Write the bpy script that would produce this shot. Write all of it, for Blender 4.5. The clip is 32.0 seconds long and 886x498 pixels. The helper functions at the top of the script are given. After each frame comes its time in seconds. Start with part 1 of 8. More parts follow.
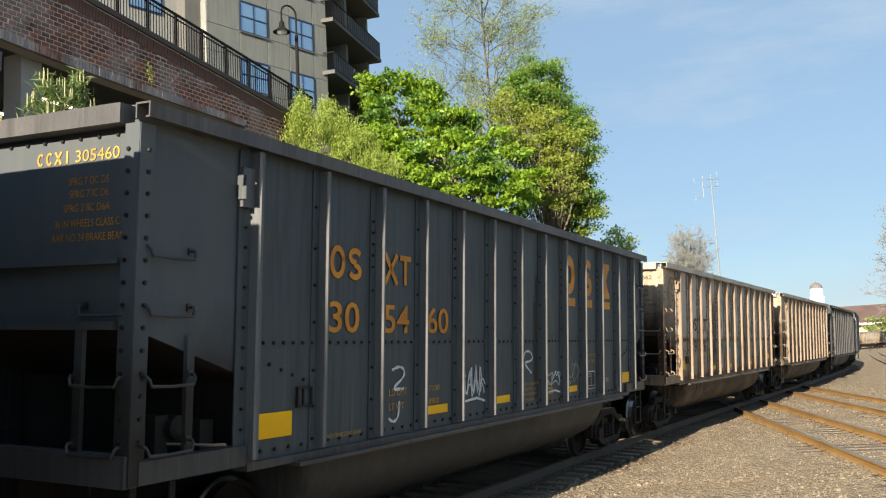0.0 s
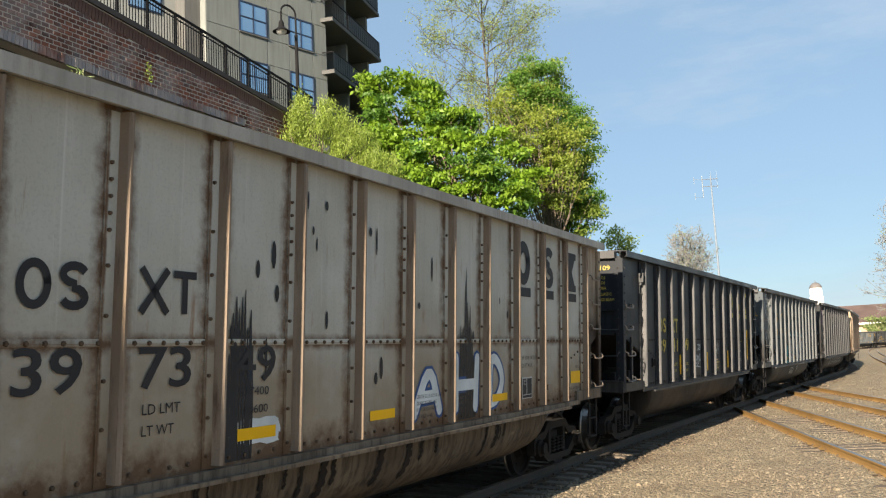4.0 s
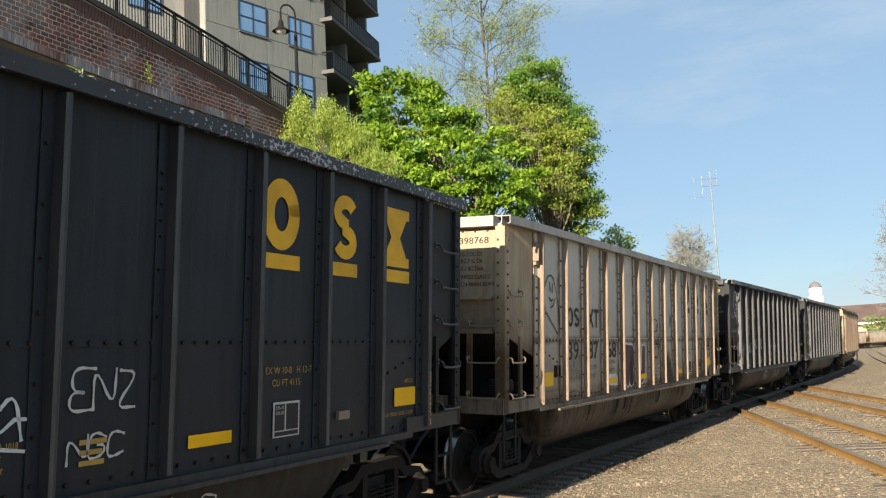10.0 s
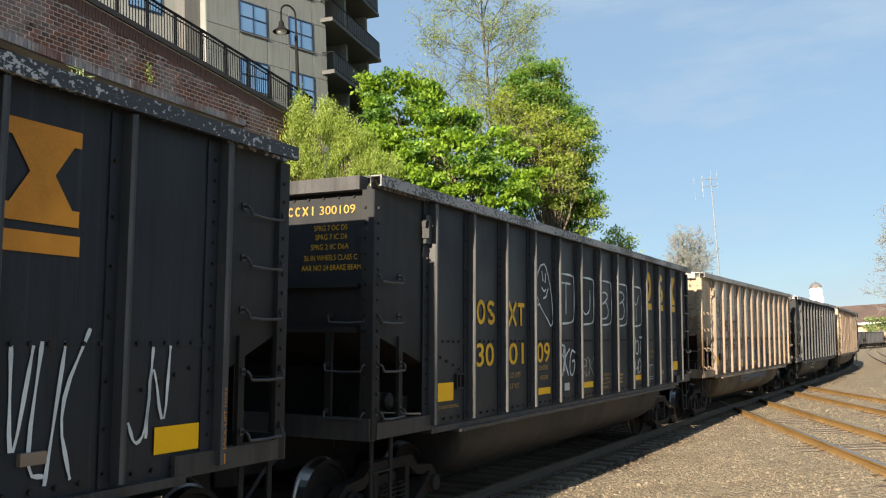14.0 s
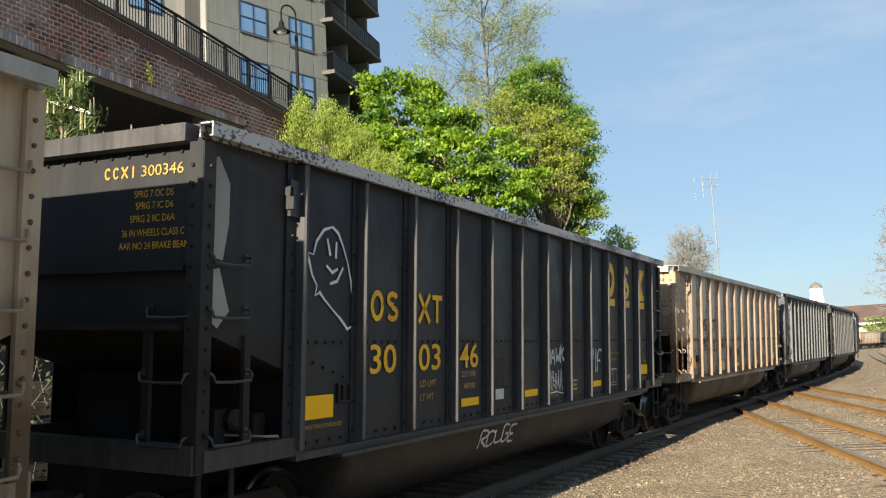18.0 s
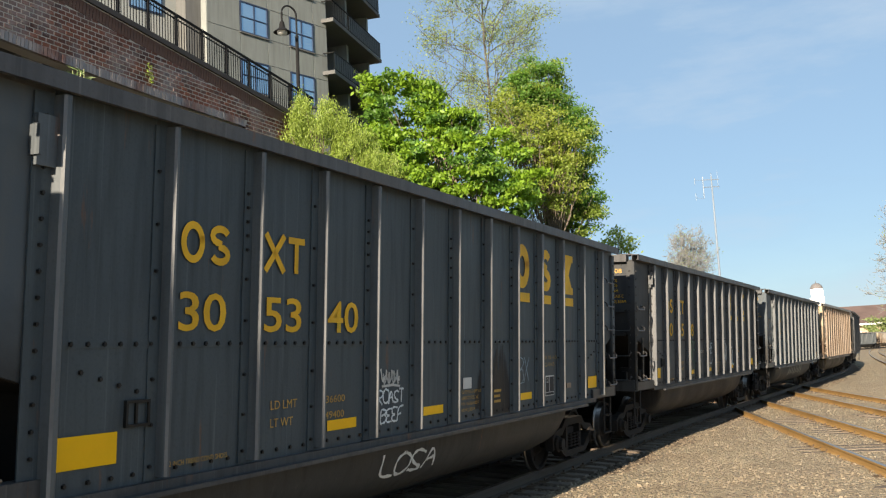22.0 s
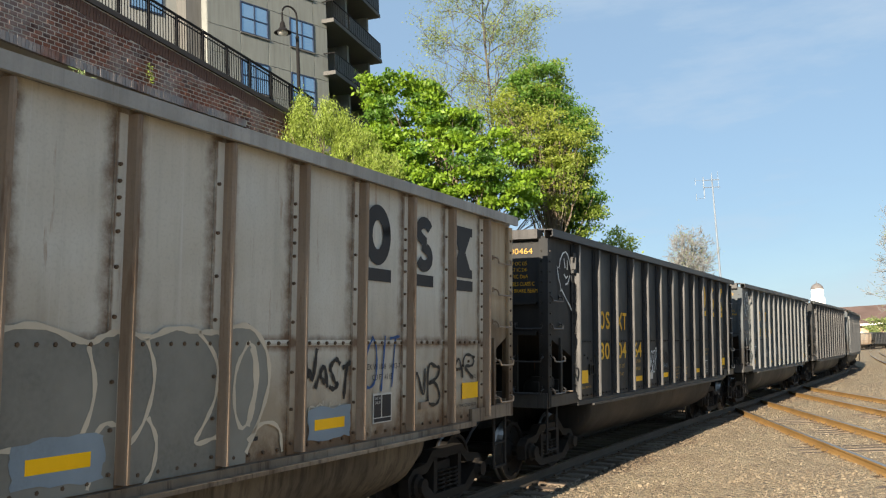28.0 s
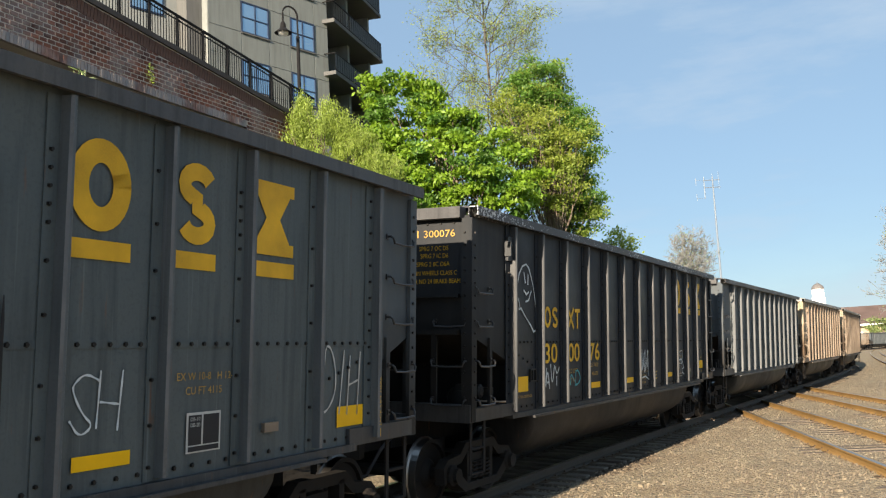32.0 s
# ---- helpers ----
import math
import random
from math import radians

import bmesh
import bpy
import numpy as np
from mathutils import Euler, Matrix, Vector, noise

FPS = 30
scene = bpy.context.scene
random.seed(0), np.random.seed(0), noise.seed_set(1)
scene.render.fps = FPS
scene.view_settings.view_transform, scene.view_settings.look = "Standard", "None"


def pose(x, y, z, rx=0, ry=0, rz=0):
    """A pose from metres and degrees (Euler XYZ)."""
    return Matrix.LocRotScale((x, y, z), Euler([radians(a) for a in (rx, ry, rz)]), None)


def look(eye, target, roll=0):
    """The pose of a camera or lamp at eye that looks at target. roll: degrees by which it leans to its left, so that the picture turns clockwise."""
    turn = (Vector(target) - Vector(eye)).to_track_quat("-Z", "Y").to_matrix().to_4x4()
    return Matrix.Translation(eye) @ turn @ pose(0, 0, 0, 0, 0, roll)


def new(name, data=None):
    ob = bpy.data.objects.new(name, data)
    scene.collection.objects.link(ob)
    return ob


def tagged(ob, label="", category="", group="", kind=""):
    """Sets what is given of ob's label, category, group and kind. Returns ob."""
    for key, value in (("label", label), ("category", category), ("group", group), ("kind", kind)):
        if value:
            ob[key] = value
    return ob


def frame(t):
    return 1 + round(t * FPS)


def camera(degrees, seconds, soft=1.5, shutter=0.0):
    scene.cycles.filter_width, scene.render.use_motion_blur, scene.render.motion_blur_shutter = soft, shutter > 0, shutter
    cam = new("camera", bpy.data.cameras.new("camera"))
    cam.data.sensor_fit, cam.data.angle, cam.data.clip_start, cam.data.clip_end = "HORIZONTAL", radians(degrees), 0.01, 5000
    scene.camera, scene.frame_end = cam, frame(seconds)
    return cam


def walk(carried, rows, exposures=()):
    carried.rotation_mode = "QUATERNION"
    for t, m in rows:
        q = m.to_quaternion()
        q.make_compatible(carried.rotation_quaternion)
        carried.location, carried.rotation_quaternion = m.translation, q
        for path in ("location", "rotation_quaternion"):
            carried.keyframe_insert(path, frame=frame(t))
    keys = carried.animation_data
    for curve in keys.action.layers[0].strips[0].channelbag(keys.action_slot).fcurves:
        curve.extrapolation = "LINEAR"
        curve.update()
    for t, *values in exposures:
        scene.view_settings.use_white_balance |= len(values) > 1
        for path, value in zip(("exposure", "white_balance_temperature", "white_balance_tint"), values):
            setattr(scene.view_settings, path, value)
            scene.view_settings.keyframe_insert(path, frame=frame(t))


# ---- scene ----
# ---- camera ----
EYE = Vector((0.0, 0.0, 1.867))
PITCH, ROLL = 7.0645, -2.9214


def aim(right, down):
    """The camera's pose with its view shifted by a few hundredths of a degree."""
    a, e = radians(-right), radians(PITCH + down)
    return look(EYE, EYE + Vector((math.sin(a) * math.cos(e), math.cos(a) * math.cos(e), math.sin(e))), ROLL)


cam = camera(51.93, 32.0, soft=1.2, shutter=0.0)
walk(cam, [(0.0, aim(0.018, 0.018)), (3.5, aim(0.0, 0.0)), (9.0, aim(-0.03, -0.03)), (14.0, aim(0.0, 0.0)),
           (19.5, aim(0.01, 0.01)), (23.0, aim(0.05, 0.05)), (28.0, aim(0.07, 0.06)), (32.0, aim(0.10, 0.07))])

# ---- daylight ----
SUN_HEADING, SUN_HEIGHT = 24.45, 16.5
world = bpy.data.worlds.new("world")
scene.world = world
world.use_nodes = True
wn = world.node_tree.nodes
sky = wn.new("ShaderNodeTexSky")
sky.sky_type = 'NISHITA'
sky.sun_disc = False
sky.sun_elevation = radians(SUN_HEIGHT)
sky.sun_rotation = radians(SUN_HEADING + 180)
sky.air_density, sky.dust_density, sky.ozone_density = 1.0, 0.1, 3.0
haze = wn.new("ShaderNodeMix")
haze.data_type = 'RGBA'
haze.inputs[7].default_value = (2.98, 4.24, 5.6, 1)
sky_map = wn.new("ShaderNodeMapping")
sky_map.inputs["Scale"].default_value = (1.6, 2.6, 7.0)
sky_map.inputs["Rotation"].default_value = (0.25, 0.12, 0.3)
world.node_tree.links.new(wn.new("ShaderNodeTexCoord").outputs["Generated"], sky_map.inputs["Vector"])
wisps = wn.new("ShaderNodeTexNoise")
wisps.inputs["Scale"].default_value, wisps.inputs["Detail"].default_value, wisps.inputs["Roughness"].default_value = 1.7, 7.0, 0.6
world.node_tree.links.new(sky_map.outputs["Vector"], wisps.inputs["Vector"])
veil = wn.new("ShaderNodeMapRange")
for socket, value in (("From Min", 0.45), ("From Max", 0.8), ("To Min", 0.62), ("To Max", 0.8)):
    veil.inputs[socket].default_value = value
world.node_tree.links.new(wisps.outputs["Fac"], veil.inputs["Value"])
world.node_tree.links.new(veil.outputs[0], haze.inputs[0])
world.node_tree.links.new(sky.outputs[0], haze.inputs[6])
# thin white cirrus
cirrus = wn.new("ShaderNodeMix")
cirrus.data_type = 'RGBA'
cirrus.inputs[7].default_value = (5.3, 5.75, 6.3, 1)
thin = wn.new("ShaderNodeMapRange")
for socket, value in (("From Min", 0.5), ("From Max", 0.76), ("To Min", 0.0), ("To Max", 0.4)):
    thin.inputs[socket].default_value = value
world.node_tree.links.new(wisps.outputs["Fac"], thin.inputs["Value"])
world.node_tree.links.new(thin.outputs[0], cirrus.inputs[0])
world.node_tree.links.new(haze.outputs[2], cirrus.inputs[6])
world.node_tree.links.new(cirrus.outputs[2], wn["Background"].inputs[0])
wn["Background"].inputs[1].default_value = 0.0545
sun_data = bpy.data.lights.new("sun", 'SUN')
sun_data.energy, sun_data.angle, sun_data.color = 5.0, radians(0.55), (1.0, 0.84, 0.64)
sun = new("sun", sun_data)
_h, _e = radians(SUN_HEADING), radians(SUN_HEIGHT)
sun.matrix_world = look((-40, -80, 60), (-40 + math.sin(_h) * math.cos(_e), -80 + math.cos(_h) * math.cos(_e), 60 - math.sin(_e)))
scene.view_settings.exposure = 1.365


# ---- mesh helpers ----
def mesh_of(name, bm):
    me = bpy.data.meshes.new(name)
    bmesh.ops.recalc_face_normals(bm, faces=bm.faces)
    bm.to_mesh(me)
    bm.free()
    return me


def part(name, bm, material, parent, label=""):
    """Links a bmesh (or a mesh) as one mesh object under a thing or a part."""
    me = bm if isinstance(bm, bpy.types.Mesh) else mesh_of(name, bm)
    if material is not None and not me.materials:
        me.materials.append(material)
    ob = new(name, me)
    ob.parent = parent
    return tagged(ob, label)


def thing(name, label, category, group="", kind="", at=None):
    ob = new(name)
    ob.empty_display_size = 0.2
    if at is not None:
        ob.matrix_world = at
    return tagged(ob, label, category, group, kind)


def box(bm, x0, x1, y0, y1, z0, z1):
    v = [bm.verts.new((x, y, z)) for x in (x0, x1) for y in (y0, y1) for z in (z0, z1)]
    for f in ((0, 1, 3, 2), (4, 6, 7, 5), (0, 4, 5, 1), (2, 3, 7, 6), (0, 2, 6, 4), (1, 5, 7, 3)):
        bm.faces.new([v[i] for i in f])
    return bm


def boxes(*rows):
    bm = bmesh.new()
    for r in rows:
        box(bm, *r)
    return bm


def prism(bm, pts, axis, a, b):
    """Extrudes an outline between a and b along an axis; pts are the other two coordinates in order."""
    def at(p, t):
        q = list(p)
        q.insert(axis, t)
        return q
    n = len(pts)
    v0 = [bm.verts.new(at(p, a)) for p in pts]
    v1 = [bm.verts.new(at(p, b)) for p in pts]
    bm.faces.new(v0[::-1])
    bm.faces.new(v1)
    for i in range(n):
        j = (i + 1) % n
        bm.faces.new((v0[i], v0[j], v1[j], v1[i]))
    return bm


def tube(bm, pts, r, seg=6, taper=None, closed=False):
    """A round rod along a line of points."""
    pts = [Vector(p) for p in pts]
    rings = []
    n = len(pts)
    for i, p in enumerate(pts):
        d = (pts[min(i + 1, n - 1)] - pts[max(i - 1, 0)])
        if closed:
            d = pts[(i + 1) % n] - pts[i - 1]
        d.normalize()
        a = d.cross(Vector((0, 0, 1)))
        if a.length < 0.05:
            a = d.cross(Vector((1, 0, 0)))
        a.normalize()
        b = d.cross(a)
        rr = r if taper is None else r + (taper - r) * i / max(1, n - 1)
        rings.append([bm.verts.new(p + (a * math.cos(2 * math.pi * k / seg) + b * math.sin(2 * math.pi * k / seg)) * rr) for k in range(seg)])
    m = n if closed else n - 1
    for i in range(m):
        s, t = rings[i], rings[(i + 1) % n]
        for k in range(seg):
            bm.faces.new((s[k], s[(k + 1) % seg], t[(k + 1) % seg], t[k]))
    if not closed:
        bm.faces.new(rings[0][::-1])
        bm.faces.new(rings[-1])
    return bm


def lathe(bm, profile, seg, axis, centre):
    """Turns a profile of (along, radius) about an axis through centre."""
    c = Vector(centre)
    ax = [Vector((1, 0, 0)), Vector((0, 1, 0)), Vector((0, 0, 1))]
    d, a, b = ax[axis], ax[(axis + 1) % 3], ax[(axis + 2) % 3]
    rings = [[bm.verts.new(c + d * t + (a * math.cos(2 * math.pi * k / seg) + b * math.sin(2 * math.pi * k / seg)) * r) for k in range(seg)] for t, r in profile]
    for s, t in zip(rings, rings[1:]):
        for k in range(seg):
            bm.faces.new((s[k], s[(k + 1) % seg], t[(k + 1) % seg], t[k]))
    bm.faces.new(rings[0][::-1])
    bm.faces.new(rings[-1])
    return bm


def raw_mesh(name, verts, faces, material=None, smooth=False):
    me = bpy.data.meshes.new(name)
    me.from_pydata([tuple(v) for v in verts], [], [tuple(f) for f in faces])
    if material is not None:
        me.materials.append(material)
    if smooth:
        me.polygons.foreach_set("use_smooth", [True] * len(me.polygons))
    return me


def quads_mesh(name, quads, material):
    """A mesh of loose four-cornered faces from an array n x 4 x 3."""
    n = len(quads)
    me = bpy.data.meshes.new(name)
    me.vertices.add(n * 4)
    me.vertices.foreach_set("co", np.asarray(quads, np.float32).reshape(-1))
    me.loops.add(n * 4)
    me.loops.foreach_set("vertex_index", np.arange(n * 4, dtype=np.int32))
    me.polygons.add(n)
    me.polygons.foreach_set("loop_start", np.arange(0, n * 4, 4, dtype=np.int32))
    me.update(calc_edges=True)
    me.materials.append(material)
    return me


def writing(body, height, width=None, bold=0.0):
    """Flat lettering as a mesh in the x-y plane, lower left corner at the origin."""
    cu = bpy.data.curves.new("writing", 'FONT')
    cu.body, cu.offset = body, bold
    cu.resolution_u = 3
    ob = bpy.data.objects.new("writing", cu)
    me = bpy.data.meshes.new_from_object(ob)
    bpy.data.objects.remove(ob)
    bpy.data.curves.remove(cu)
    co = np.empty(len(me.vertices) * 3, np.float32)
    me.vertices.foreach_get("co", co)
    co = co.reshape(-1, 3)
    lo, hi = co.min(0), co.max(0)
    k = height / (hi[1] - lo[1])
    co[:, 0] = (co[:, 0] - lo[0]) * (k if width is None else width / (hi[0] - lo[0]))
    co[:, 1] = (co[:, 1] - lo[1]) * k
    co[:, 2] = 0
    return me, co


def lay(me, co, origin, right, up):
    """Places flat coordinates on a plane of the world."""
    o, r, u = np.array(origin), np.array(right), np.array(up)
    xyz = o + co[:, :1] * r + co[:, 1:2] * u
    me.vertices.foreach_set("co", xyz.astype(np.float32).reshape(-1))
    me.update()
    return me


# ---- materials ----
def material(name, build):
    m = bpy.data.materials.new(name)
    m.use_nodes = True
    nt = m.node_tree
    build(nt, nt.nodes["Principled BSDF"])
    return m


def nd(nt, kind, **values):
    n = nt.nodes.new(kind)
    for k, v in values.items():
        n.inputs[k.replace("_", " ")].default_value = v
    return n


def coords(nt, scale=(1, 1, 1)):
    tc = nt.nodes.new("ShaderNodeTexCoord")
    mp = nt.nodes.new("ShaderNodeMapping")
    mp.inputs["Scale"].default_value = scale
    nt.links.new(tc.outputs["Object"], mp.inputs["Vector"])
    return mp.outputs["Vector"]


def noise_node(nt, vec, scale, detail=4.0, rough=0.55):
    n = nd(nt, "ShaderNodeTexNoise", Scale=scale, Detail=detail, Roughness=rough)
    nt.links.new(vec, n.inputs["Vector"])
    return n.outputs["Fac"]


def ramp(nt, fac, *stops):
    r = nt.nodes.new("ShaderNodeValToRGB")
    e = r.color_ramp.elements
    while len(e) < len(stops):
        e.new(0.5)
    for el, (pos, col) in zip(e, stops):
        el.position = pos
        el.color = (*col, 1) if len(col) == 3 else col
    nt.links.new(fac, r.inputs["Fac"])
    return r.outputs["Color"]


def mix(nt, fac, a, b, kind='MIX'):
    n = nt.nodes.new("ShaderNodeMix")
    n.data_type, n.blend_type = 'RGBA', kind
    for sock, val in ((n.inputs[0], fac), (n.inputs[6], a), (n.inputs[7], b)):
        if hasattr(val, "is_linked"):
            nt.links.new(val, sock)
        elif isinstance(val, (int, float)):
            sock.default_value = val
        else:
            sock.default_value = (*val, 1)
    return n.outputs[2]


def bump(nt, bsdf, height, strength, distance=0.02):
    b = nd(nt, "ShaderNodeBump", Strength=strength, Distance=distance)
    nt.links.new(height, b.inputs["Height"])
    nt.links.new(b.outputs["Normal"], bsdf.inputs["Normal"])


def plain(name, colour, rough=0.6, metal=0.0, vary=0.25, scale=6.0, relief=0.1):
    """A surface of one colour with grain and blotches at two scales."""
    def build(nt, b):
        v = coords(nt)
        big, small = noise_node(nt, v, scale * 0.25), noise_node(nt, v, scale * 8)
        lo, hi = [c * (1 - vary) for c in colour], [min(1, c * (1 + vary)) for c in colour]
        base = mix(nt, small, ramp(nt, big, (0.35, lo), (0.7, hi)), colour, 'MIX')
        nt.links.new(base, b.inputs["Base Color"])
        b.inputs["Roughness"].default_value, b.inputs["Metallic"].default_value = rough, metal
        b.inputs["Specular IOR Level"].default_value = 0.25
        bump(nt, b, small, relief)
    return material(name, build)


def sooty_end(name, colour, dust, soot_shade, seed, level):
    """Paint of a wagon's end, dark up to a ragged level: uneven brake dust, on dark wagons painted shade too."""
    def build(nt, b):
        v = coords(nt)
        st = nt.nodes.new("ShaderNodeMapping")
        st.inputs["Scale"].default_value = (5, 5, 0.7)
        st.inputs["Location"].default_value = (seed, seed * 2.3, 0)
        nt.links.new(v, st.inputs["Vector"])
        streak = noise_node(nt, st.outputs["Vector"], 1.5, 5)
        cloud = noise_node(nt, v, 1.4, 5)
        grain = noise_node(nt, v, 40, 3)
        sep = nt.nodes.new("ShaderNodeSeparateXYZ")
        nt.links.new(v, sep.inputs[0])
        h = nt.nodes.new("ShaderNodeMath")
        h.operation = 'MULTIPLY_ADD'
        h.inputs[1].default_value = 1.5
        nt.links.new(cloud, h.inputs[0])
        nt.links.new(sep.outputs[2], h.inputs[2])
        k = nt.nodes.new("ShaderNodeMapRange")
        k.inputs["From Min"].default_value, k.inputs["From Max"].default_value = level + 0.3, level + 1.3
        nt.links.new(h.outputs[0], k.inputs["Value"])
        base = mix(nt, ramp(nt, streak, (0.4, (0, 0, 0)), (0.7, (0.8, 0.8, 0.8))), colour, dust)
        base = mix(nt, k.outputs[0], soot_shade, base)
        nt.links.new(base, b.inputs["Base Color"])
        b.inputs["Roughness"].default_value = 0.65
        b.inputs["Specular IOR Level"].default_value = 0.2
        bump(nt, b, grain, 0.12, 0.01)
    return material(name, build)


def wagon_paint(name, colour, dust, rust_amount, seed, rough=0.55, rust=(0.16, 0.07, 0.03), edge_brown=0.0, streaks=0.7, spec=0.26):
    """Old paint on steel: dust, run-down streaks, chips and rust."""
    def build(nt, b):
        tc = nt.nodes.new("ShaderNodeTexCoord")
        mp = nt.nodes.new("ShaderNodeMapping")
        mp.inputs["Location"].default_value = (seed * 3.1, seed * 7.7, seed)
        nt.links.new(tc.outputs["Object"], mp.inputs["Vector"])
        v = mp.outputs["Vector"]
        st = nt.nodes.new("ShaderNodeMapping")
        st.inputs["Scale"].default_value = (6, 6, 0.5)
        nt.links.new(v, st.inputs["Vector"])
        streak = noise_node(nt, st.outputs["Vector"], 1.6, 5)
        cloud = noise_node(nt, v, 0.9, 5)
        grain = noise_node(nt, v, 38, 3)
        base = mix(nt, ramp(nt, cloud, (0.35, (0, 0, 0)), (0.75, (1, 1, 1))), colour, dust)
        dark = [c * 0.55 for c in colour]
        base = mix(nt, ramp(nt, streak, (0.48, (0, 0, 0)), (0.72, (streaks,) * 3)), base, dark)
        st2 = nt.nodes.new("ShaderNodeMapping")
        st2.inputs["Scale"].default_value = (9, 9, 1.2)
        st2.inputs["Location"].default_value = (4, 9, 2)
        nt.links.new(v, st2.inputs["Vector"])
        rs = noise_node(nt, st2.outputs["Vector"], 1.0, 6, 0.65)
        base = mix(nt, ramp(nt, rs, (0.66 - rust_amount * 0.25, (0, 0, 0)), (0.78 - rust_amount * 0.2, (0.85, 0.85, 0.85))), base, rust)
        base = mix(nt, ramp(nt, grain, (0.30, (0.25, 0.25, 0.25)), (0.5, (0, 0, 0))), base, dark)
        # thin pale rubbed lines down the sheet
        st3 = nt.nodes.new("ShaderNodeMapping")
        st3.inputs["Scale"].default_value = (22, 22, 0.3)
        st3.inputs["Location"].default_value = (7, 3, 5)
        nt.links.new(v, st3.inputs["Vector"])
        rub = noise_node(nt, st3.outputs["Vector"], 1.2, 4, 0.6)
        base = mix(nt, ramp(nt, rub, (0.6, (0, 0, 0)), (0.74, (0.5, 0.5, 0.5))), base, [min(0.6, c * 1.75) for c in dust])
        if edge_brown:
            # ragged rust-brown darkening along each sheet's upright edges, foot and bolted seam
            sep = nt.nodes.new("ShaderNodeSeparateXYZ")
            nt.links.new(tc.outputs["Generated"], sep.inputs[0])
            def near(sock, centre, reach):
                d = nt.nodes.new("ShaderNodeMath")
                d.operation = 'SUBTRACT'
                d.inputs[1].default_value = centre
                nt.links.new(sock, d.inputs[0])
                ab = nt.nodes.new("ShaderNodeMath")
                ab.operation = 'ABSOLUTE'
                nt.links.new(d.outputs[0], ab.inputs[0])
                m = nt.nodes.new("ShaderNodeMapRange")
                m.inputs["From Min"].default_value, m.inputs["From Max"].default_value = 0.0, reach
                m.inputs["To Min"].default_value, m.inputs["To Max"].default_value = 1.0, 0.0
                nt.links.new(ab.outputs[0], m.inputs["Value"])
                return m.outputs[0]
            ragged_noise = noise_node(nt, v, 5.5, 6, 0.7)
            # broad brown tint, stronger towards the foot of the sheet
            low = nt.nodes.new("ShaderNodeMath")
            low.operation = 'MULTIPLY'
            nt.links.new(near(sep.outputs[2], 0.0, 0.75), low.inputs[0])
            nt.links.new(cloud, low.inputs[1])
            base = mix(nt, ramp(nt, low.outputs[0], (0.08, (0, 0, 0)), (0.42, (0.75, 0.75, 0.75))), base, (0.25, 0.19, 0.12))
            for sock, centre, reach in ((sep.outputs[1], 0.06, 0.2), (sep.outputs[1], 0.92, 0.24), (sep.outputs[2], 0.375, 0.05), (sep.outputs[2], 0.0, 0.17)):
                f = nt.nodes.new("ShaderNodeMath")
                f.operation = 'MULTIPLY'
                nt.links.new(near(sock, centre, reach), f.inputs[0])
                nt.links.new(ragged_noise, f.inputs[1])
                base = mix(nt, ramp(nt, f.outputs[0], (0.18, (0, 0, 0)), (0.45, (edge_brown,) * 3)), base, (0.115, 0.066, 0.036))
        nt.links.new(base, b.inputs["Base Color"])
        b.inputs["Specular IOR Level"].default_value = spec
        r = ramp(nt, cloud, (0.3, (rough - 0.1,) * 3), (0.7, (rough + 0.18,) * 3))
        nt.links.new(r, b.inputs["Roughness"])
        bump(nt, b, grain, 0.12, 0.01)
    return material(name, build)


PAINT = {
    'black': wagon_paint("black_paint", (0.0125, 0.016, 0.0215), (0.0205, 0.0255, 0.033), 0.03, 1, 0.5, rust=(0.05, 0.03, 0.02)),
    'slate': wagon_paint("slate_paint", (0.074, 0.092, 0.1), (0.104, 0.121, 0.124), 0.06, 2, 0.5),
    'coal': wagon_paint("coal_paint", (0.037, 0.043, 0.0495), (0.057, 0.062, 0.067), 0.08, 3, 0.45),
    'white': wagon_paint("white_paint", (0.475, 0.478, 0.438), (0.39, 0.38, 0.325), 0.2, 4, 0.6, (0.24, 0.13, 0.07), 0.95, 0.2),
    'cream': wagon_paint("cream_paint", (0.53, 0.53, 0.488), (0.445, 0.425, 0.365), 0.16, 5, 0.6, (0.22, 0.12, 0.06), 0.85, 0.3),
}
POSTS = {
    'black': wagon_paint("black_post", (0.019, 0.022, 0.026), (0.031, 0.034, 0.038), 0.03, 6, 0.5, spec=0.55),
    'slate': wagon_paint("slate_post", (0.07, 0.083, 0.093), (0.1, 0.112, 0.12), 0.05, 7, 0.5, spec=0.5),
    'coal': wagon_paint("coal_post", (0.05, 0.056, 0.063), (0.075, 0.08, 0.086), 0.05, 8, 0.5, spec=0.5),
    'white': wagon_paint("white_post", (0.275, 0.22, 0.17), (0.19, 0.14, 0.097), 0.5, 9, 0.6, (0.075, 0.043, 0.027), 0.0, 0.6),
    'cream': wagon_paint("cream_post", (0.27, 0.212, 0.162), (0.19, 0.138, 0.094), 0.42, 10, 0.6, (0.11, 0.06, 0.033), 0.0, 0.6),
}


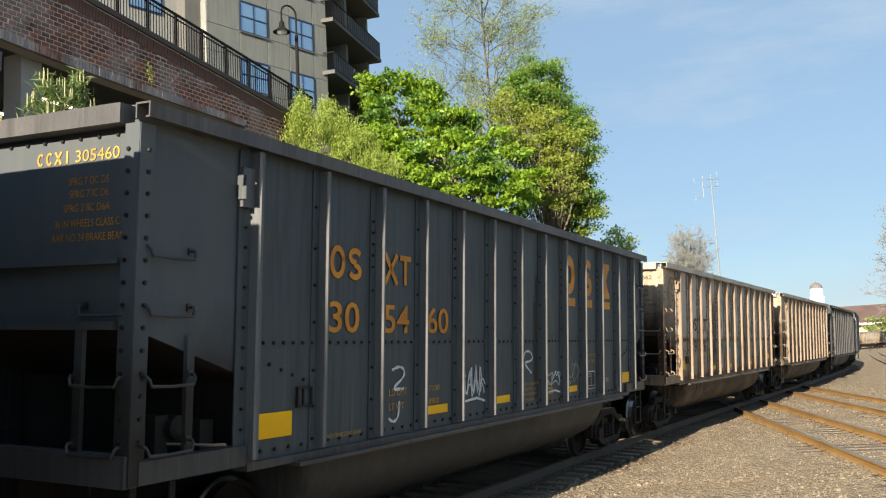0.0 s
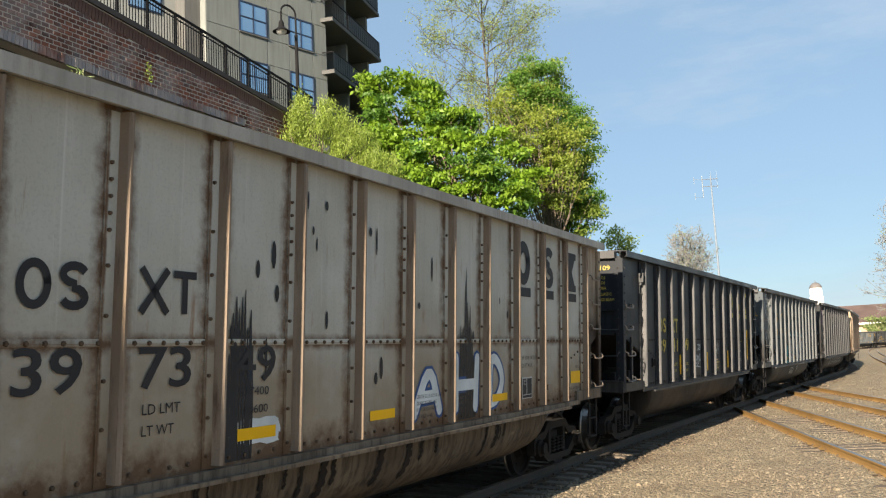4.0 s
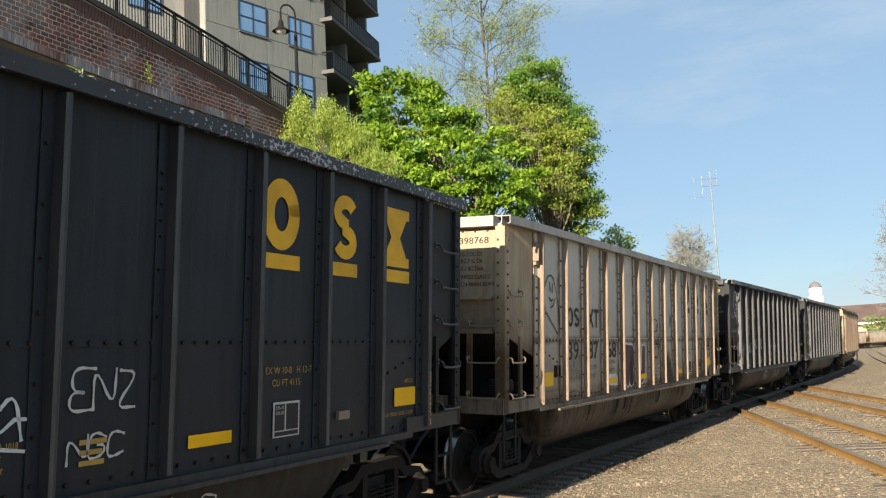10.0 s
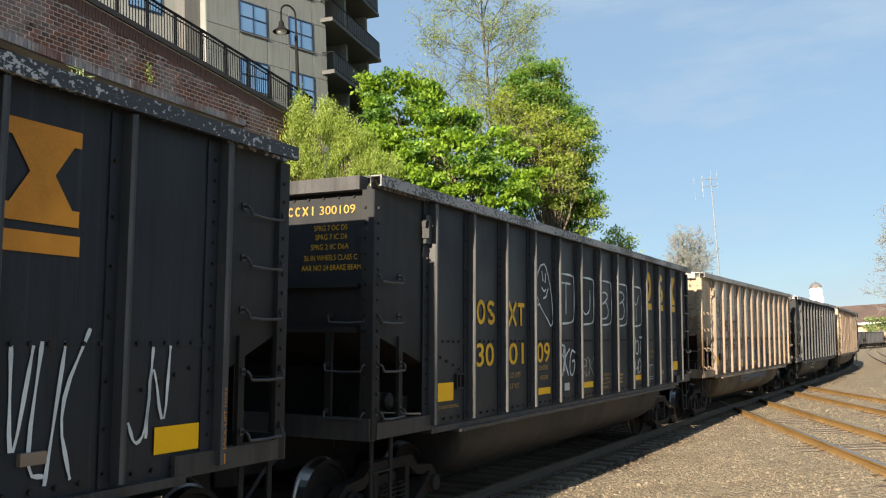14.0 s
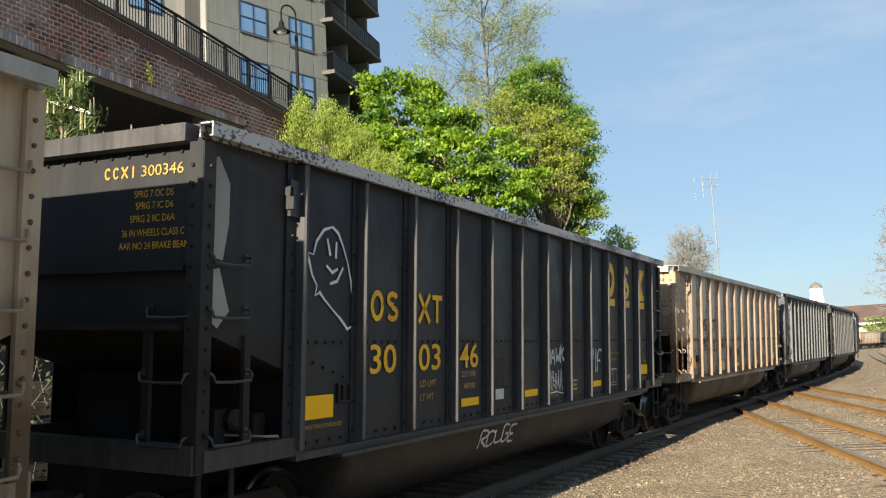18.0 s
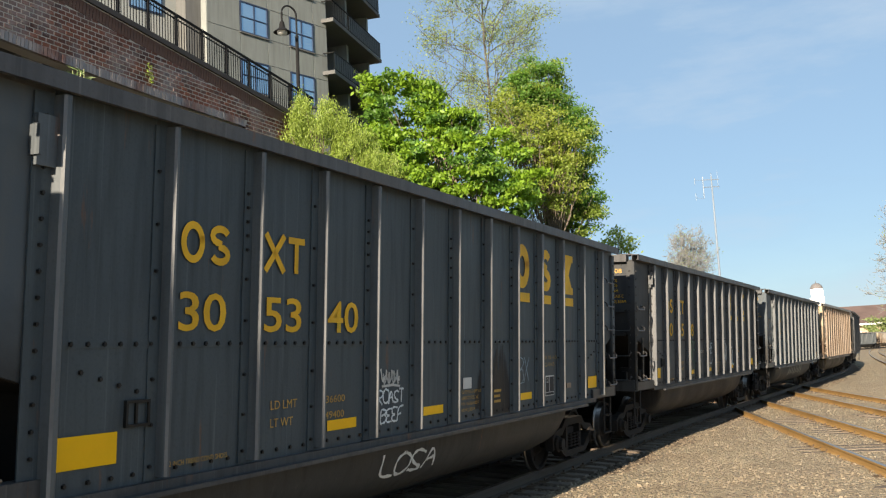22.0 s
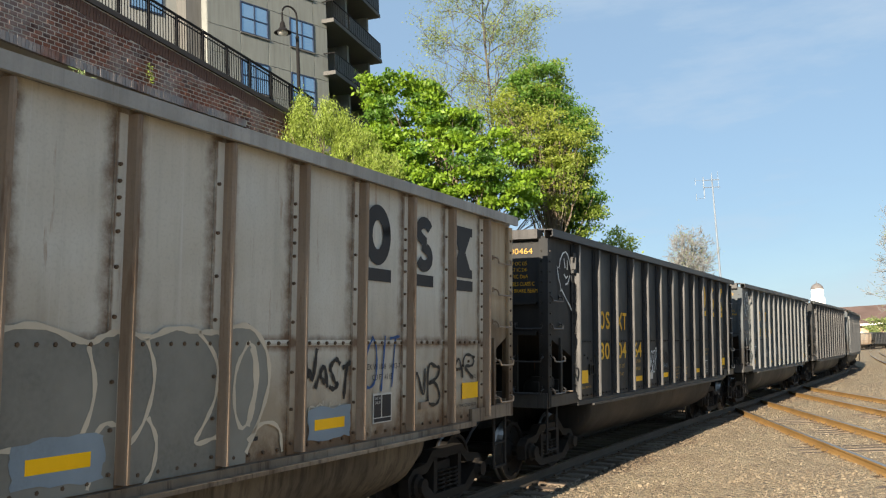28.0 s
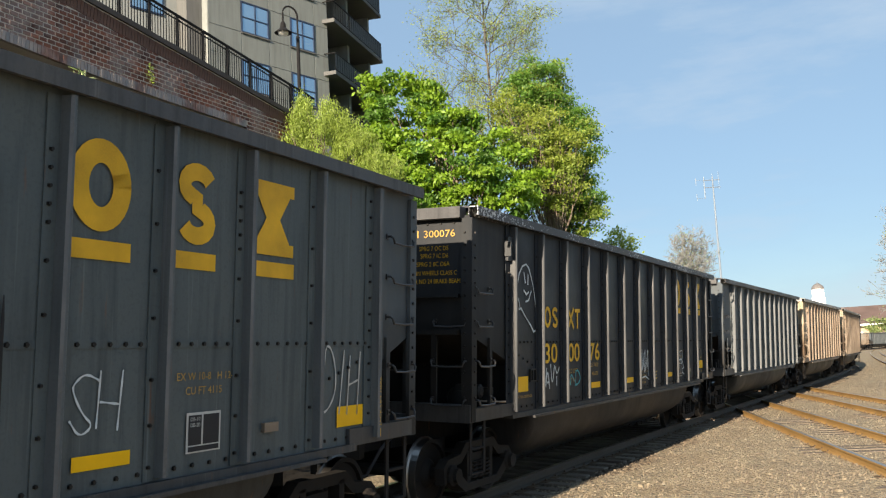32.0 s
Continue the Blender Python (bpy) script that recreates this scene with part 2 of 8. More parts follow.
def chipped_rail(name, colour, chip, amount, seed):
    """Top rail whose paint has flaked off in clustered pale chips."""
    def build(nt, b):
        v = coords(nt, (1, 0.7, 1))
        big = noise_node(nt, v, 0.8 + seed * 0.01, 3)
        fine = noise_node(nt, v, 25, 5, 0.6)
        sm = nt.nodes.new("ShaderNodeMath")
        sm.operation = 'MULTIPLY_ADD'
        sm.inputs[1].default_value = 0.7
        nt.links.new(big, sm.inputs[0])
        nt.links.new(fine, sm.inputs[2])
        base = mix(nt, ramp(nt, sm.outputs[0], (0.98 - amount, (0, 0, 0)), (1.0 - amount, (1, 1, 1))), colour, chip)
        nt.links.new(base, b.inputs["Base Color"])
        b.inputs["Roughness"].default_value = 0.55
        bump(nt, b, fine, 0.15, 0.01)
    return material(name, build)


RAILTOP = {
    'black': chipped_rail("black_top_rail", (0.024, 0.026, 0.031), (0.38, 0.4, 0.42), 0.05, 11),
    'slate': wagon_paint("slate_top_rail", (0.07, 0.072, 0.078), (0.1, 0.1, 0.1), 0.1, 12, 0.5),
    'coal': wagon_paint("coal_top_rail", (0.05, 0.05, 0.054), (0.11, 0.11, 0.11), 0.1, 13, 0.5),
    'white': wagon_paint("white_top_rail", (0.38, 0.37, 0.34), (0.25, 0.24, 0.22), 0.2, 14, 0.6),
    'cream': wagon_paint("cream_top_rail", (0.36, 0.36, 0.35), (0.22, 0.22, 0.21), 0.15, 15, 0.6),
}
# wagons that are darker than the others of their colour
DEEP_BLACK = wagon_paint("deep_black_paint", (0.0098, 0.0128, 0.0175), (0.016, 0.0205, 0.027), 0.03, 56, 0.5, rust=(0.05, 0.03, 0.02))
DEEP_SLATE = wagon_paint("deep_slate_paint", (0.046, 0.061, 0.073), (0.068, 0.084, 0.092), 0.08, 55, 0.5)
PAINT_OF = {0: DEEP_SLATE, 12: DEEP_SLATE, 16: DEEP_BLACK}
# wagons whose top rail is worn differently from the others of their colour
RAIL_OF = {3: wagon_paint("smooth_black_rail", (0.018, 0.021, 0.026), (0.03, 0.034, 0.04), 0.03, 51, 0.4),
           8: chipped_rail("bare_grey_rail", (0.04, 0.04, 0.042), (0.23, 0.235, 0.24), 0.16, 52),
           10: chipped_rail("flaked_pale_rail", (0.035, 0.036, 0.04), (0.36, 0.37, 0.38), 0.19, 53),
           16: chipped_rail("lightly_chipped_rail", (0.022, 0.024, 0.028), (0.3, 0.31, 0.32), -0.02, 54)}
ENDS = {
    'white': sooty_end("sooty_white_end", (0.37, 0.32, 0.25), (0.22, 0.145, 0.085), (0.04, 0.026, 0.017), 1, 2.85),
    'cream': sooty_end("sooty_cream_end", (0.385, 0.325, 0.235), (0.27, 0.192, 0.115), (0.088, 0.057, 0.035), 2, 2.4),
    # on dark wagons the lower end's shade is put into this darkening
    'slate': sooty_end("soot_shade_slate_end", (0.078, 0.094, 0.108), (0.095, 0.104, 0.108), (0.024, 0.023, 0.022), 3, 2.1),
    'coal': sooty_end("soot_shade_coal_end", (0.04, 0.043, 0.047), (0.058, 0.058, 0.057), (0.016, 0.015, 0.014), 4, 2.6),
    'black': sooty_end("soot_shade_black_end", (0.024, 0.027, 0.031), (0.036, 0.037, 0.038), (0.017, 0.016, 0.015), 5, 2.5),
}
# near-black: shade under the wagon and in its end openings is put in
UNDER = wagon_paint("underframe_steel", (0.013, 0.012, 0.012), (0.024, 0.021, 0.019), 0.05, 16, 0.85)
SILLS = {
    'black': wagon_paint("black_sill", (0.028, 0.029, 0.031), (0.06, 0.058, 0.055), 0.1, 31, 0.5),
    'slate': wagon_paint("slate_sill", (0.044, 0.048, 0.054), (0.073, 0.073, 0.071), 0.15, 32, 0.5),
    'coal': wagon_paint("coal_sill", (0.036, 0.038, 0.042), (0.065, 0.063, 0.06), 0.15, 33, 0.5),
    'white': wagon_paint("white_sill", (0.2, 0.165, 0.125), (0.11, 0.08, 0.055), 0.7, 34, 0.65, (0.04, 0.028, 0.02)),
    'cream': wagon_paint("cream_sill", (0.22, 0.185, 0.145), (0.13, 0.095, 0.065), 0.6, 35, 0.65, (0.05, 0.033, 0.023)),
}
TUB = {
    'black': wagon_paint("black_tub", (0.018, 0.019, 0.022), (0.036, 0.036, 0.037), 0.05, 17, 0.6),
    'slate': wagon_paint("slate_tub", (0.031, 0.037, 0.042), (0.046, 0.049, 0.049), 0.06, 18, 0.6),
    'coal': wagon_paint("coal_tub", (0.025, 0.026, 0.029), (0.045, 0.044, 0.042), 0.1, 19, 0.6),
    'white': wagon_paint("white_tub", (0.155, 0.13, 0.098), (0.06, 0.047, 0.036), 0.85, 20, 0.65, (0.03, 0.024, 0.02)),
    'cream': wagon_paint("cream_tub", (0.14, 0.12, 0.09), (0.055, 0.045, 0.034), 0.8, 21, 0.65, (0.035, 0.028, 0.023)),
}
# pale post corners: the thin sunlit line on dark posts is painted in
DIM_EDGE = plain("dim_sunlit_post_corner", (0.09, 0.093, 0.097), 0.5, 0.1, 0.5, 6, 0.1)
SUNLIT_EDGE = plain("sunlit_post_corner", (0.16, 0.165, 0.17), 0.5, 0.2, 0.5, 6, 0.1)
TRUCK = plain("cast_truck_steel", (0.017, 0.0145, 0.0125), 0.85, 0.0, 0.35, 5)
WHEEL = plain("wheel_steel", (0.016, 0.014, 0.013), 0.8, 0.1, 0.3, 6)
TREAD = plain("polished_tread", (0.32, 0.31, 0.3), 0.35, 1.0, 0.1, 8)
DARK_ROD = plain("dark_grab_iron", (0.06, 0.06, 0.062), 0.4, 0.6, 0.3, 12)
ROD = plain("grab_iron_steel", (0.24, 0.19, 0.145), 0.6, 0.2, 0.3, 12)
BOLT = plain("bolt_heads", (0.024, 0.023, 0.022), 0.5, 0.4, 0.3, 15)
VALVE = plain("dark_valve_casting", (0.024, 0.023, 0.022), 0.6, 0.2, 0.5, 14, 0.3)
RUSTY_BOLT = plain("rusty_bolt_heads", (0.1, 0.068, 0.045), 0.75, 0.1, 0.4, 15)
YELLOW = plain("yellow_reflector", (0.84, 0.47, 0.0), 0.45, 0, 0.15, 5, 0.04)
GOLD = plain("gold_lettering", (0.70, 0.40, 0.018), 0.55, 0, 0.35, 9, 0.04)
PALE_GOLD = plain("pale_gold_lettering", (0.56, 0.42, 0.2), 0.55, 0, 0.35, 9, 0.04)
ORANGE = plain("faded_orange_lettering", (0.56, 0.235, 0.022), 0.55, 0, 0.45, 7, 0.04)
SMALL_GOLD = plain("dull_gold_stencil", (0.42, 0.26, 0.06), 0.6, 0, 0.4, 14, 0.04)
STRAW = plain("straw_yellow_lettering", (0.52, 0.42, 0.085), 0.55, 0, 0.35, 9, 0.04)
DARK_INK = plain("dark_lettering", (0.025, 0.025, 0.028), 0.6, 0, 0.3, 9, 0.04)
CHALK = plain("white_spray", (0.56, 0.61, 0.63), 0.6, 0, 0.3, 10, 0.03)
INK_BLUE = plain("blue_spray", (0.02, 0.07, 0.22), 0.5, 0, 0.3, 8, 0.03)
MID_BLUE = plain("mid_blue_spray", (0.026, 0.08, 0.185), 0.5, 0, 0.45, 5, 0.03)
PALE_BLUE = plain("pale_blue_spray", (0.3, 0.42, 0.5), 0.5, 0, 0.2, 8, 0.03)
SILVER = plain("silver_spray", (0.42, 0.45, 0.46), 0.45, 0.2, 0.35, 4, 0.03)
DUSK_BLUE = plain("dusty_blue_primer", (0.2, 0.255, 0.31), 0.6, 0, 0.25, 6, 0.03)
GREY_WASH = plain("thin_grey_wash", (0.2, 0.2, 0.18), 0.6, 0, 0.45, 3, 0.03)
WASH = plain("grey_green_wash", (0.26, 0.265, 0.24), 0.6, 0, 0.3, 3, 0.03)
CREAM_SPRAY = plain("cream_spray", (0.5, 0.45, 0.36), 0.6, 0, 0.2, 8, 0.03)
FADED_CREAM = plain("faded_cream_spray", (0.3, 0.29, 0.25), 0.6, 0, 0.5, 5, 0.03)
INK_GREEN = plain("dull_green_spray", (0.05, 0.13, 0.06), 0.5, 0, 0.4, 8, 0.03)
INK_TEAL = plain("teal_spray", (0.05, 0.32, 0.38), 0.5, 0, 0.3, 8, 0.03)
INK_BLACK = plain("black_spray", (0.015, 0.015, 0.017), 0.5, 0, 0.3, 8, 0.03)
MAROON = plain("dull_maroon_spray", (0.07, 0.034, 0.045), 0.55, 0, 0.4, 6, 0.03)
INK_PINK = plain("lilac_spray", (0.3, 0.16, 0.32), 0.5, 0, 0.3, 8, 0.03)
PALE = plain("pale_stencil", (0.5, 0.5, 0.48), 0.6, 0, 0.2, 9, 0.03)

# ---- the line of the railway ----
T_HEAD, T_D = radians(25.065), 6.4955
# bends of the line: (end of the stretch, curvature)
BENDS = ((31.755, 0.0022), (62.0, -0.0003), (130.0, -0.004), (480.0, 0.004), (1e9, 0.0))
CANT = 3.613


def line(s):
    """Place and heading of the main track s metres along it."""
    x, y, a = -T_D * math.cos(T_HEAD), T_D * math.sin(T_HEAD), T_HEAD
    done = 0.0
    for end, k in BENDS:
        step = min(s, end) - done
        if abs(k) < 1e-9:
            x, y = x + step * math.sin(a), y + step * math.cos(a)
        else:
            b = a + k * step
            x, y, a = x + (math.cos(a) - math.cos(b)) / k, y + (math.sin(b) - math.sin(a)) / k, b
        done += step
        if s <= end:
            break
    return x, y, a


# wagons: body length by kind, and their places along the train
GAP = 1.5227
LENGTH = {'A': 14.321, 'B': 15.046, 'C': 14.70}
# paint, pattern of posts, number
TRAIN = {-2: ('slate', 'A', None), -1: ('slate', 'A', None), 0: ('slate', 'A', "305460"), 1: ('white', 'B', "397662"), 2: ('white', 'B', "397349"), 3: ('black', 'C', "394109"),
         4: ('slate', 'A', "303925"), 5: ('black', 'B', "300422"), 6: ('cream', 'B', "398768"), 7: ('black', 'A', "303130"), 8: ('black', 'B', "300109"), 9: ('cream', 'B', "398656"),
         10: ('black', 'B', "300346"), 11: ('cream', 'B', "398234"), 12: ('slate', 'A', "305340"), 13: ('coal', 'A', "304508"), 14: ('slate', 'A', "303994"), 15: ('cream', 'B', "398963"),
         16: ('black', 'B', "300464"), 17: ('slate', 'A', "304299"), 18: ('black', 'B', "300076")}
REST = "slate cream white black coal white cream black slate white coal cream black white slate coal cream slate".split()
for index in range(19, 37):
    colour = REST[(index - 19) % len(REST)]
    TRAIN[index] = (colour, 'A' if colour in ('slate', 'coal') else 'B', None)
FRONT = {0: 5.242}
for index in range(1, 37):
    FRONT[index] = FRONT[index - 1] + LENGTH[TRAIN[index - 1][1]] + GAP
for index in (-1, -2):
    FRONT[index] = FRONT[index + 1] - LENGTH['A'] - GAP

# slack in the couplers: how far each wagon has run ahead of or behind its even place
SLACK = {0: -0.21, 1: 0.01, 2: 0.17, 3: 0.15, 4: 0.05, 5: 0.03, 6: 0.02, 7: 0.03, 8: 0.08, 9: 0.11, 10: 0.18, 11: 0.12, 12: 0.0, 13: -0.07, 14: -0.04, 16: -0.03, 17: 0.01, 18: 0.06}
for index, slack in SLACK.items():
    FRONT[index] += slack


def drawn(t):
    """Metres by which the train has come nearer after t seconds: a pace that eases off a little."""
    return 9.1059 * t - 0.00405 * t * t + 0.2505 * math.sin(math.pi * t / 32) - 0.0323 * math.sin(math.pi * t / 16)


def wagon_pose(index, t):
    body = LENGTH[TRAIN[index][1]]
    m = FRONT[index] - drawn(t) + body / 2
    a, b = line(m - body / 2 + 1.188), line(m + body / 2 - 1.188)
    h = math.atan2(b[0] - a[0], b[1] - a[1])
    return pose((a[0] + b[0]) / 2, (a[1] + b[1]) / 2, 0, 0, CANT, -math.degrees(h))


# ---- coal wagons ----
HALF, PANEL, TOP, SEAM, SILL, SLOPE0 = LENGTH['A'] / 2, 1.475, 3.99, 2.21, 1.14, 2.34
CACHE = {}


def shared(key, build, mat):
    key = (*key, round(HALF, 3))
    if key not in CACHE:
        r = build()
        CACHE[key] = r if isinstance(r, bpy.types.Mesh) else mesh_of(key[0], r)
        if mat is not None and not CACHE[key].materials:
            CACHE[key].materials.append(mat)
    return CACHE[key]


def post_places(kind):
    if kind == 'A':
        return [1.33, 2.36, 3.41] + [4.395 + 0.9755 * k for k in range(8)] + [12.30, 13.38]
    if kind == 'B':
        return [1.31, 2.37, 3.43] + [4.505 + 1.06 * k for k in range(8)] + [12.98, 14.06]
    return [1.40, 2.50, 3.57, 4.63, 5.70, 6.91, 8.11, 9.31, 10.37, 11.44, 12.49, 13.54]


def dented(y0, y1, z0, z1, x, seed, low=None):
    """A bay of side sheet, slightly uneven; low: (z at y0, z at y1) of a sloping lower edge."""
    bm = bmesh.new()
    ny, nz = 5, 8
    grid = []
    for i in range(ny + 1):
        y = y0 + (y1 - y0) * i / ny
        zb = z0 if low is None else low[0] + (low[1] - low[0]) * i / ny
        col = []
        for j in range(nz + 1):
            z = zb + (z1 - zb) * j / nz
            edge = min(i, ny - i, 1) * min(j, nz - j, 1)
            d = 0.006 * noise.noise(Vector((y * 1.3 + seed * 5, z * 1.1, seed))) * edge
            col.append(bm.verts.new((math.copysign(abs(x) + d, x), y, z)))
        grid.append(col)
    for i in range(ny):
        for j in range(nz):
            bm.faces.new((grid[i][j], grid[i + 1][j], grid[i + 1][j + 1], grid[i][j + 1]))
    geo = bmesh.ops.extrude_face_region(bm, geom=bm.faces[:])
    bmesh.ops.translate(bm, verts=[v for v in geo["geom"] if isinstance(v, bmesh.types.BMVert)], vec=(-math.copysign(0.02, x), 0, 0))
    return bm


def bolt_row(bm, pts, r=0.02, h=0.017, axis=0, sign=1):
    for p in pts:
        c = list(p)
        ring = []
        for rr, hh in ((r, 0), (r * 0.8, h)):
            vs = []
            for k in range(5):
                q = list(c)
                q[(axis + 1) % 3] += rr * math.cos(k * 1.2566)
                q[(axis + 2) % 3] += rr * math.sin(k * 1.2566)
                q[axis] += sign * hh
                vs.append(bm.verts.new(q))
            ring.append(vs)
        for k in range(5):
            bm.faces.new((ring[0][k], ring[0][(k + 1) % 5], ring[1][(k + 1) % 5], ring[1][k]))
        bm.faces.new(ring[1])


def rung_mesh():
    """A bent round grab iron, 0.46 m wide, standing 0.08 m off."""
    bm = bmesh.new()
    w = 0.25
    pts = [(0, -w, 0.07), (0.05, -w, 0.07), (0.07, -w + 0.01, 0.05), (0.075, -w + 0.03, 0.0), (0.075, 0, -0.008), (0.075, w - 0.03, 0.0), (0.07, w - 0.01, 0.05), (0.05, w, 0.07), (0, w, 0.07)]
    tube(bm, pts, 0.0135, 6)
    box(bm, -0.004, 0.012, -w - 0.025, -w + 0.025, 0.04, 0.1)
    box(bm, -0.004, 0.012, w - 0.025, w + 0.025, 0.04, 0.1)
    return bm


def wheel_mesh(sign):
    bm = bmesh.new()
    x = sign * 0.70
    lathe(bm, [(-0.07, 0.12), (-0.06, 0.4), (-0.07, 0.405), (-0.07, 0.483), (-0.045, 0.487), (-0.03, 0.462), (0.07, 0.455), (0.07, 0.405), (0.03, 0.39), (0.01, 0.2), (0.09, 0.13), (0.09, 0.09)] if sign > 0 else
          [(-0.09, 0.09), (-0.09, 0.13), (-0.01, 0.2), (-0.03, 0.39), (-0.07, 0.405), (-0.07, 0.455), (0.03, 0.462), (0.045, 0.487), (0.07, 0.483), (0.07, 0.405), (0.06, 0.4), (0.07, 0.12)], 36, 0, (x, 0, 0))
    for f in bm.faces:
        c = f.calc_center_median()
        if 0.4565 < math.hypot(c.y, c.z) or (abs(f.normal.x) > 0.7 and math.hypot(c.y, c.z) > 0.42):
            f.material_index = 1
    # holes' bosses on the plate, so that the turning shows
    for k in range(2):
        a = k * math.pi
        box(bm, x + sign * 0.02 - 0.012, x + sign * 0.02 + 0.014, 0.3 * math.cos(a) - 0.03, 0.3 * math.cos(a) + 0.03, 0.3 * math.sin(a) - 0.02, 0.3 * math.sin(a) + 0.02)
    return bm


def side_frame(sign):
    """A cast side frame of a three-piece truck with its two windows and spring pocket."""
    bm = bmesh.new()
    x0, x1 = sign * 0.93, sign * 1.07
    top = [(-1.08, 0.34), (-1.1, 0.56), (-0.98, 0.66), (-0.62, 0.70), (-0.45, 0.84), (0.45, 0.84), (0.62, 0.70), (0.98, 0.66), (1.1, 0.56), (1.08, 0.34)]
    inner_top = [(-0.94, 0.40), (-0.94, 0.52), (-0.9, 0.55), (-0.6, 0.58), (-0.4, 0.72), (0.4, 0.72), (0.6, 0.58), (0.9, 0.55), (0.94, 0.52), (0.94, 0.40)]
    for i in range(len(top) - 1):
        prism(bm, [top[i], top[i + 1], inner_top[i + 1], inner_top[i]], 0, x0, x1)
    low = [(-0.94, 0.42), (-0.55, 0.20), (0.55, 0.20), (0.94, 0.42)]
    low2 = [(-0.8, 0.52), (-0.46, 0.30), (0.46, 0.30), (0.8, 0.52)]
    for i in range(3):
        prism(bm, [low[i], low[i + 1], low2[i + 1], low2[i]], 0, x0 - sign * 0.03, x1 + sign * 0.04)
    for y in (-0.36, 0.36):
        prism(bm, [(y - 0.05, 0.28), (y + 0.05, 0.28), (y + 0.05, 0.76), (y - 0.05, 0.76)], 0, x0, x1)
    return bm


def spring_nest(sign):
    bm = bmesh.new()
    for y in (-0.2, 0.0, 0.2):
        pts = [(sign * 1.04 + 0.06 * math.cos(a), y + 0.075 * math.sin(a), 0.3 + 0.26 * a / 31.4) for a in np.linspace(0, 31.4, 46)]
        tube(bm, pts, 0.017, 5)
    return bm


def end_cap(sign):
    bm = bmesh.new()
    lathe(bm, [(0, 0.14), (0.09, 0.14), (0.12, 0.1), (0.17, 0.095), (0.17, 0.06)], 14, 0, (sign * 1.02, 0, 0.457))
    return bm


def tub_mesh():
    """The rounded belly between the trucks."""
    y0, y1 = -HALF + 2.4, HALF - 2.4
    prof = []
    for k in range(17):
        a = math.pi * k / 16
        c, s = math.cos(a), max(0.0, math.sin(a))
        prof.append((math.copysign(1.36 * abs(c) ** 0.72, c), SILL - 0.02 - 0.8 * s ** 0.85))
    rows = []
    bm = bmesh.new()
    for y, f in ((y0, 0.12), (y0 + 0.03, 0.7), (y0 + 0.16, 0.94), (y0 + 0.6, 1.0), (y1 - 0.6, 1.0), (y1 - 0.16, 0.94), (y1 - 0.03, 0.7), (y1, 0.12)):
        rows.append([bm.verts.new((px, y, SILL - 0.02 + (pz - SILL + 0.02) * f)) for px, pz in prof])
    for r, s in zip(rows, rows[1:]):
        for k in range(16):
            bm.faces.new((r[k], r[k + 1], s[k + 1], s[k])).smooth = True
    return bm


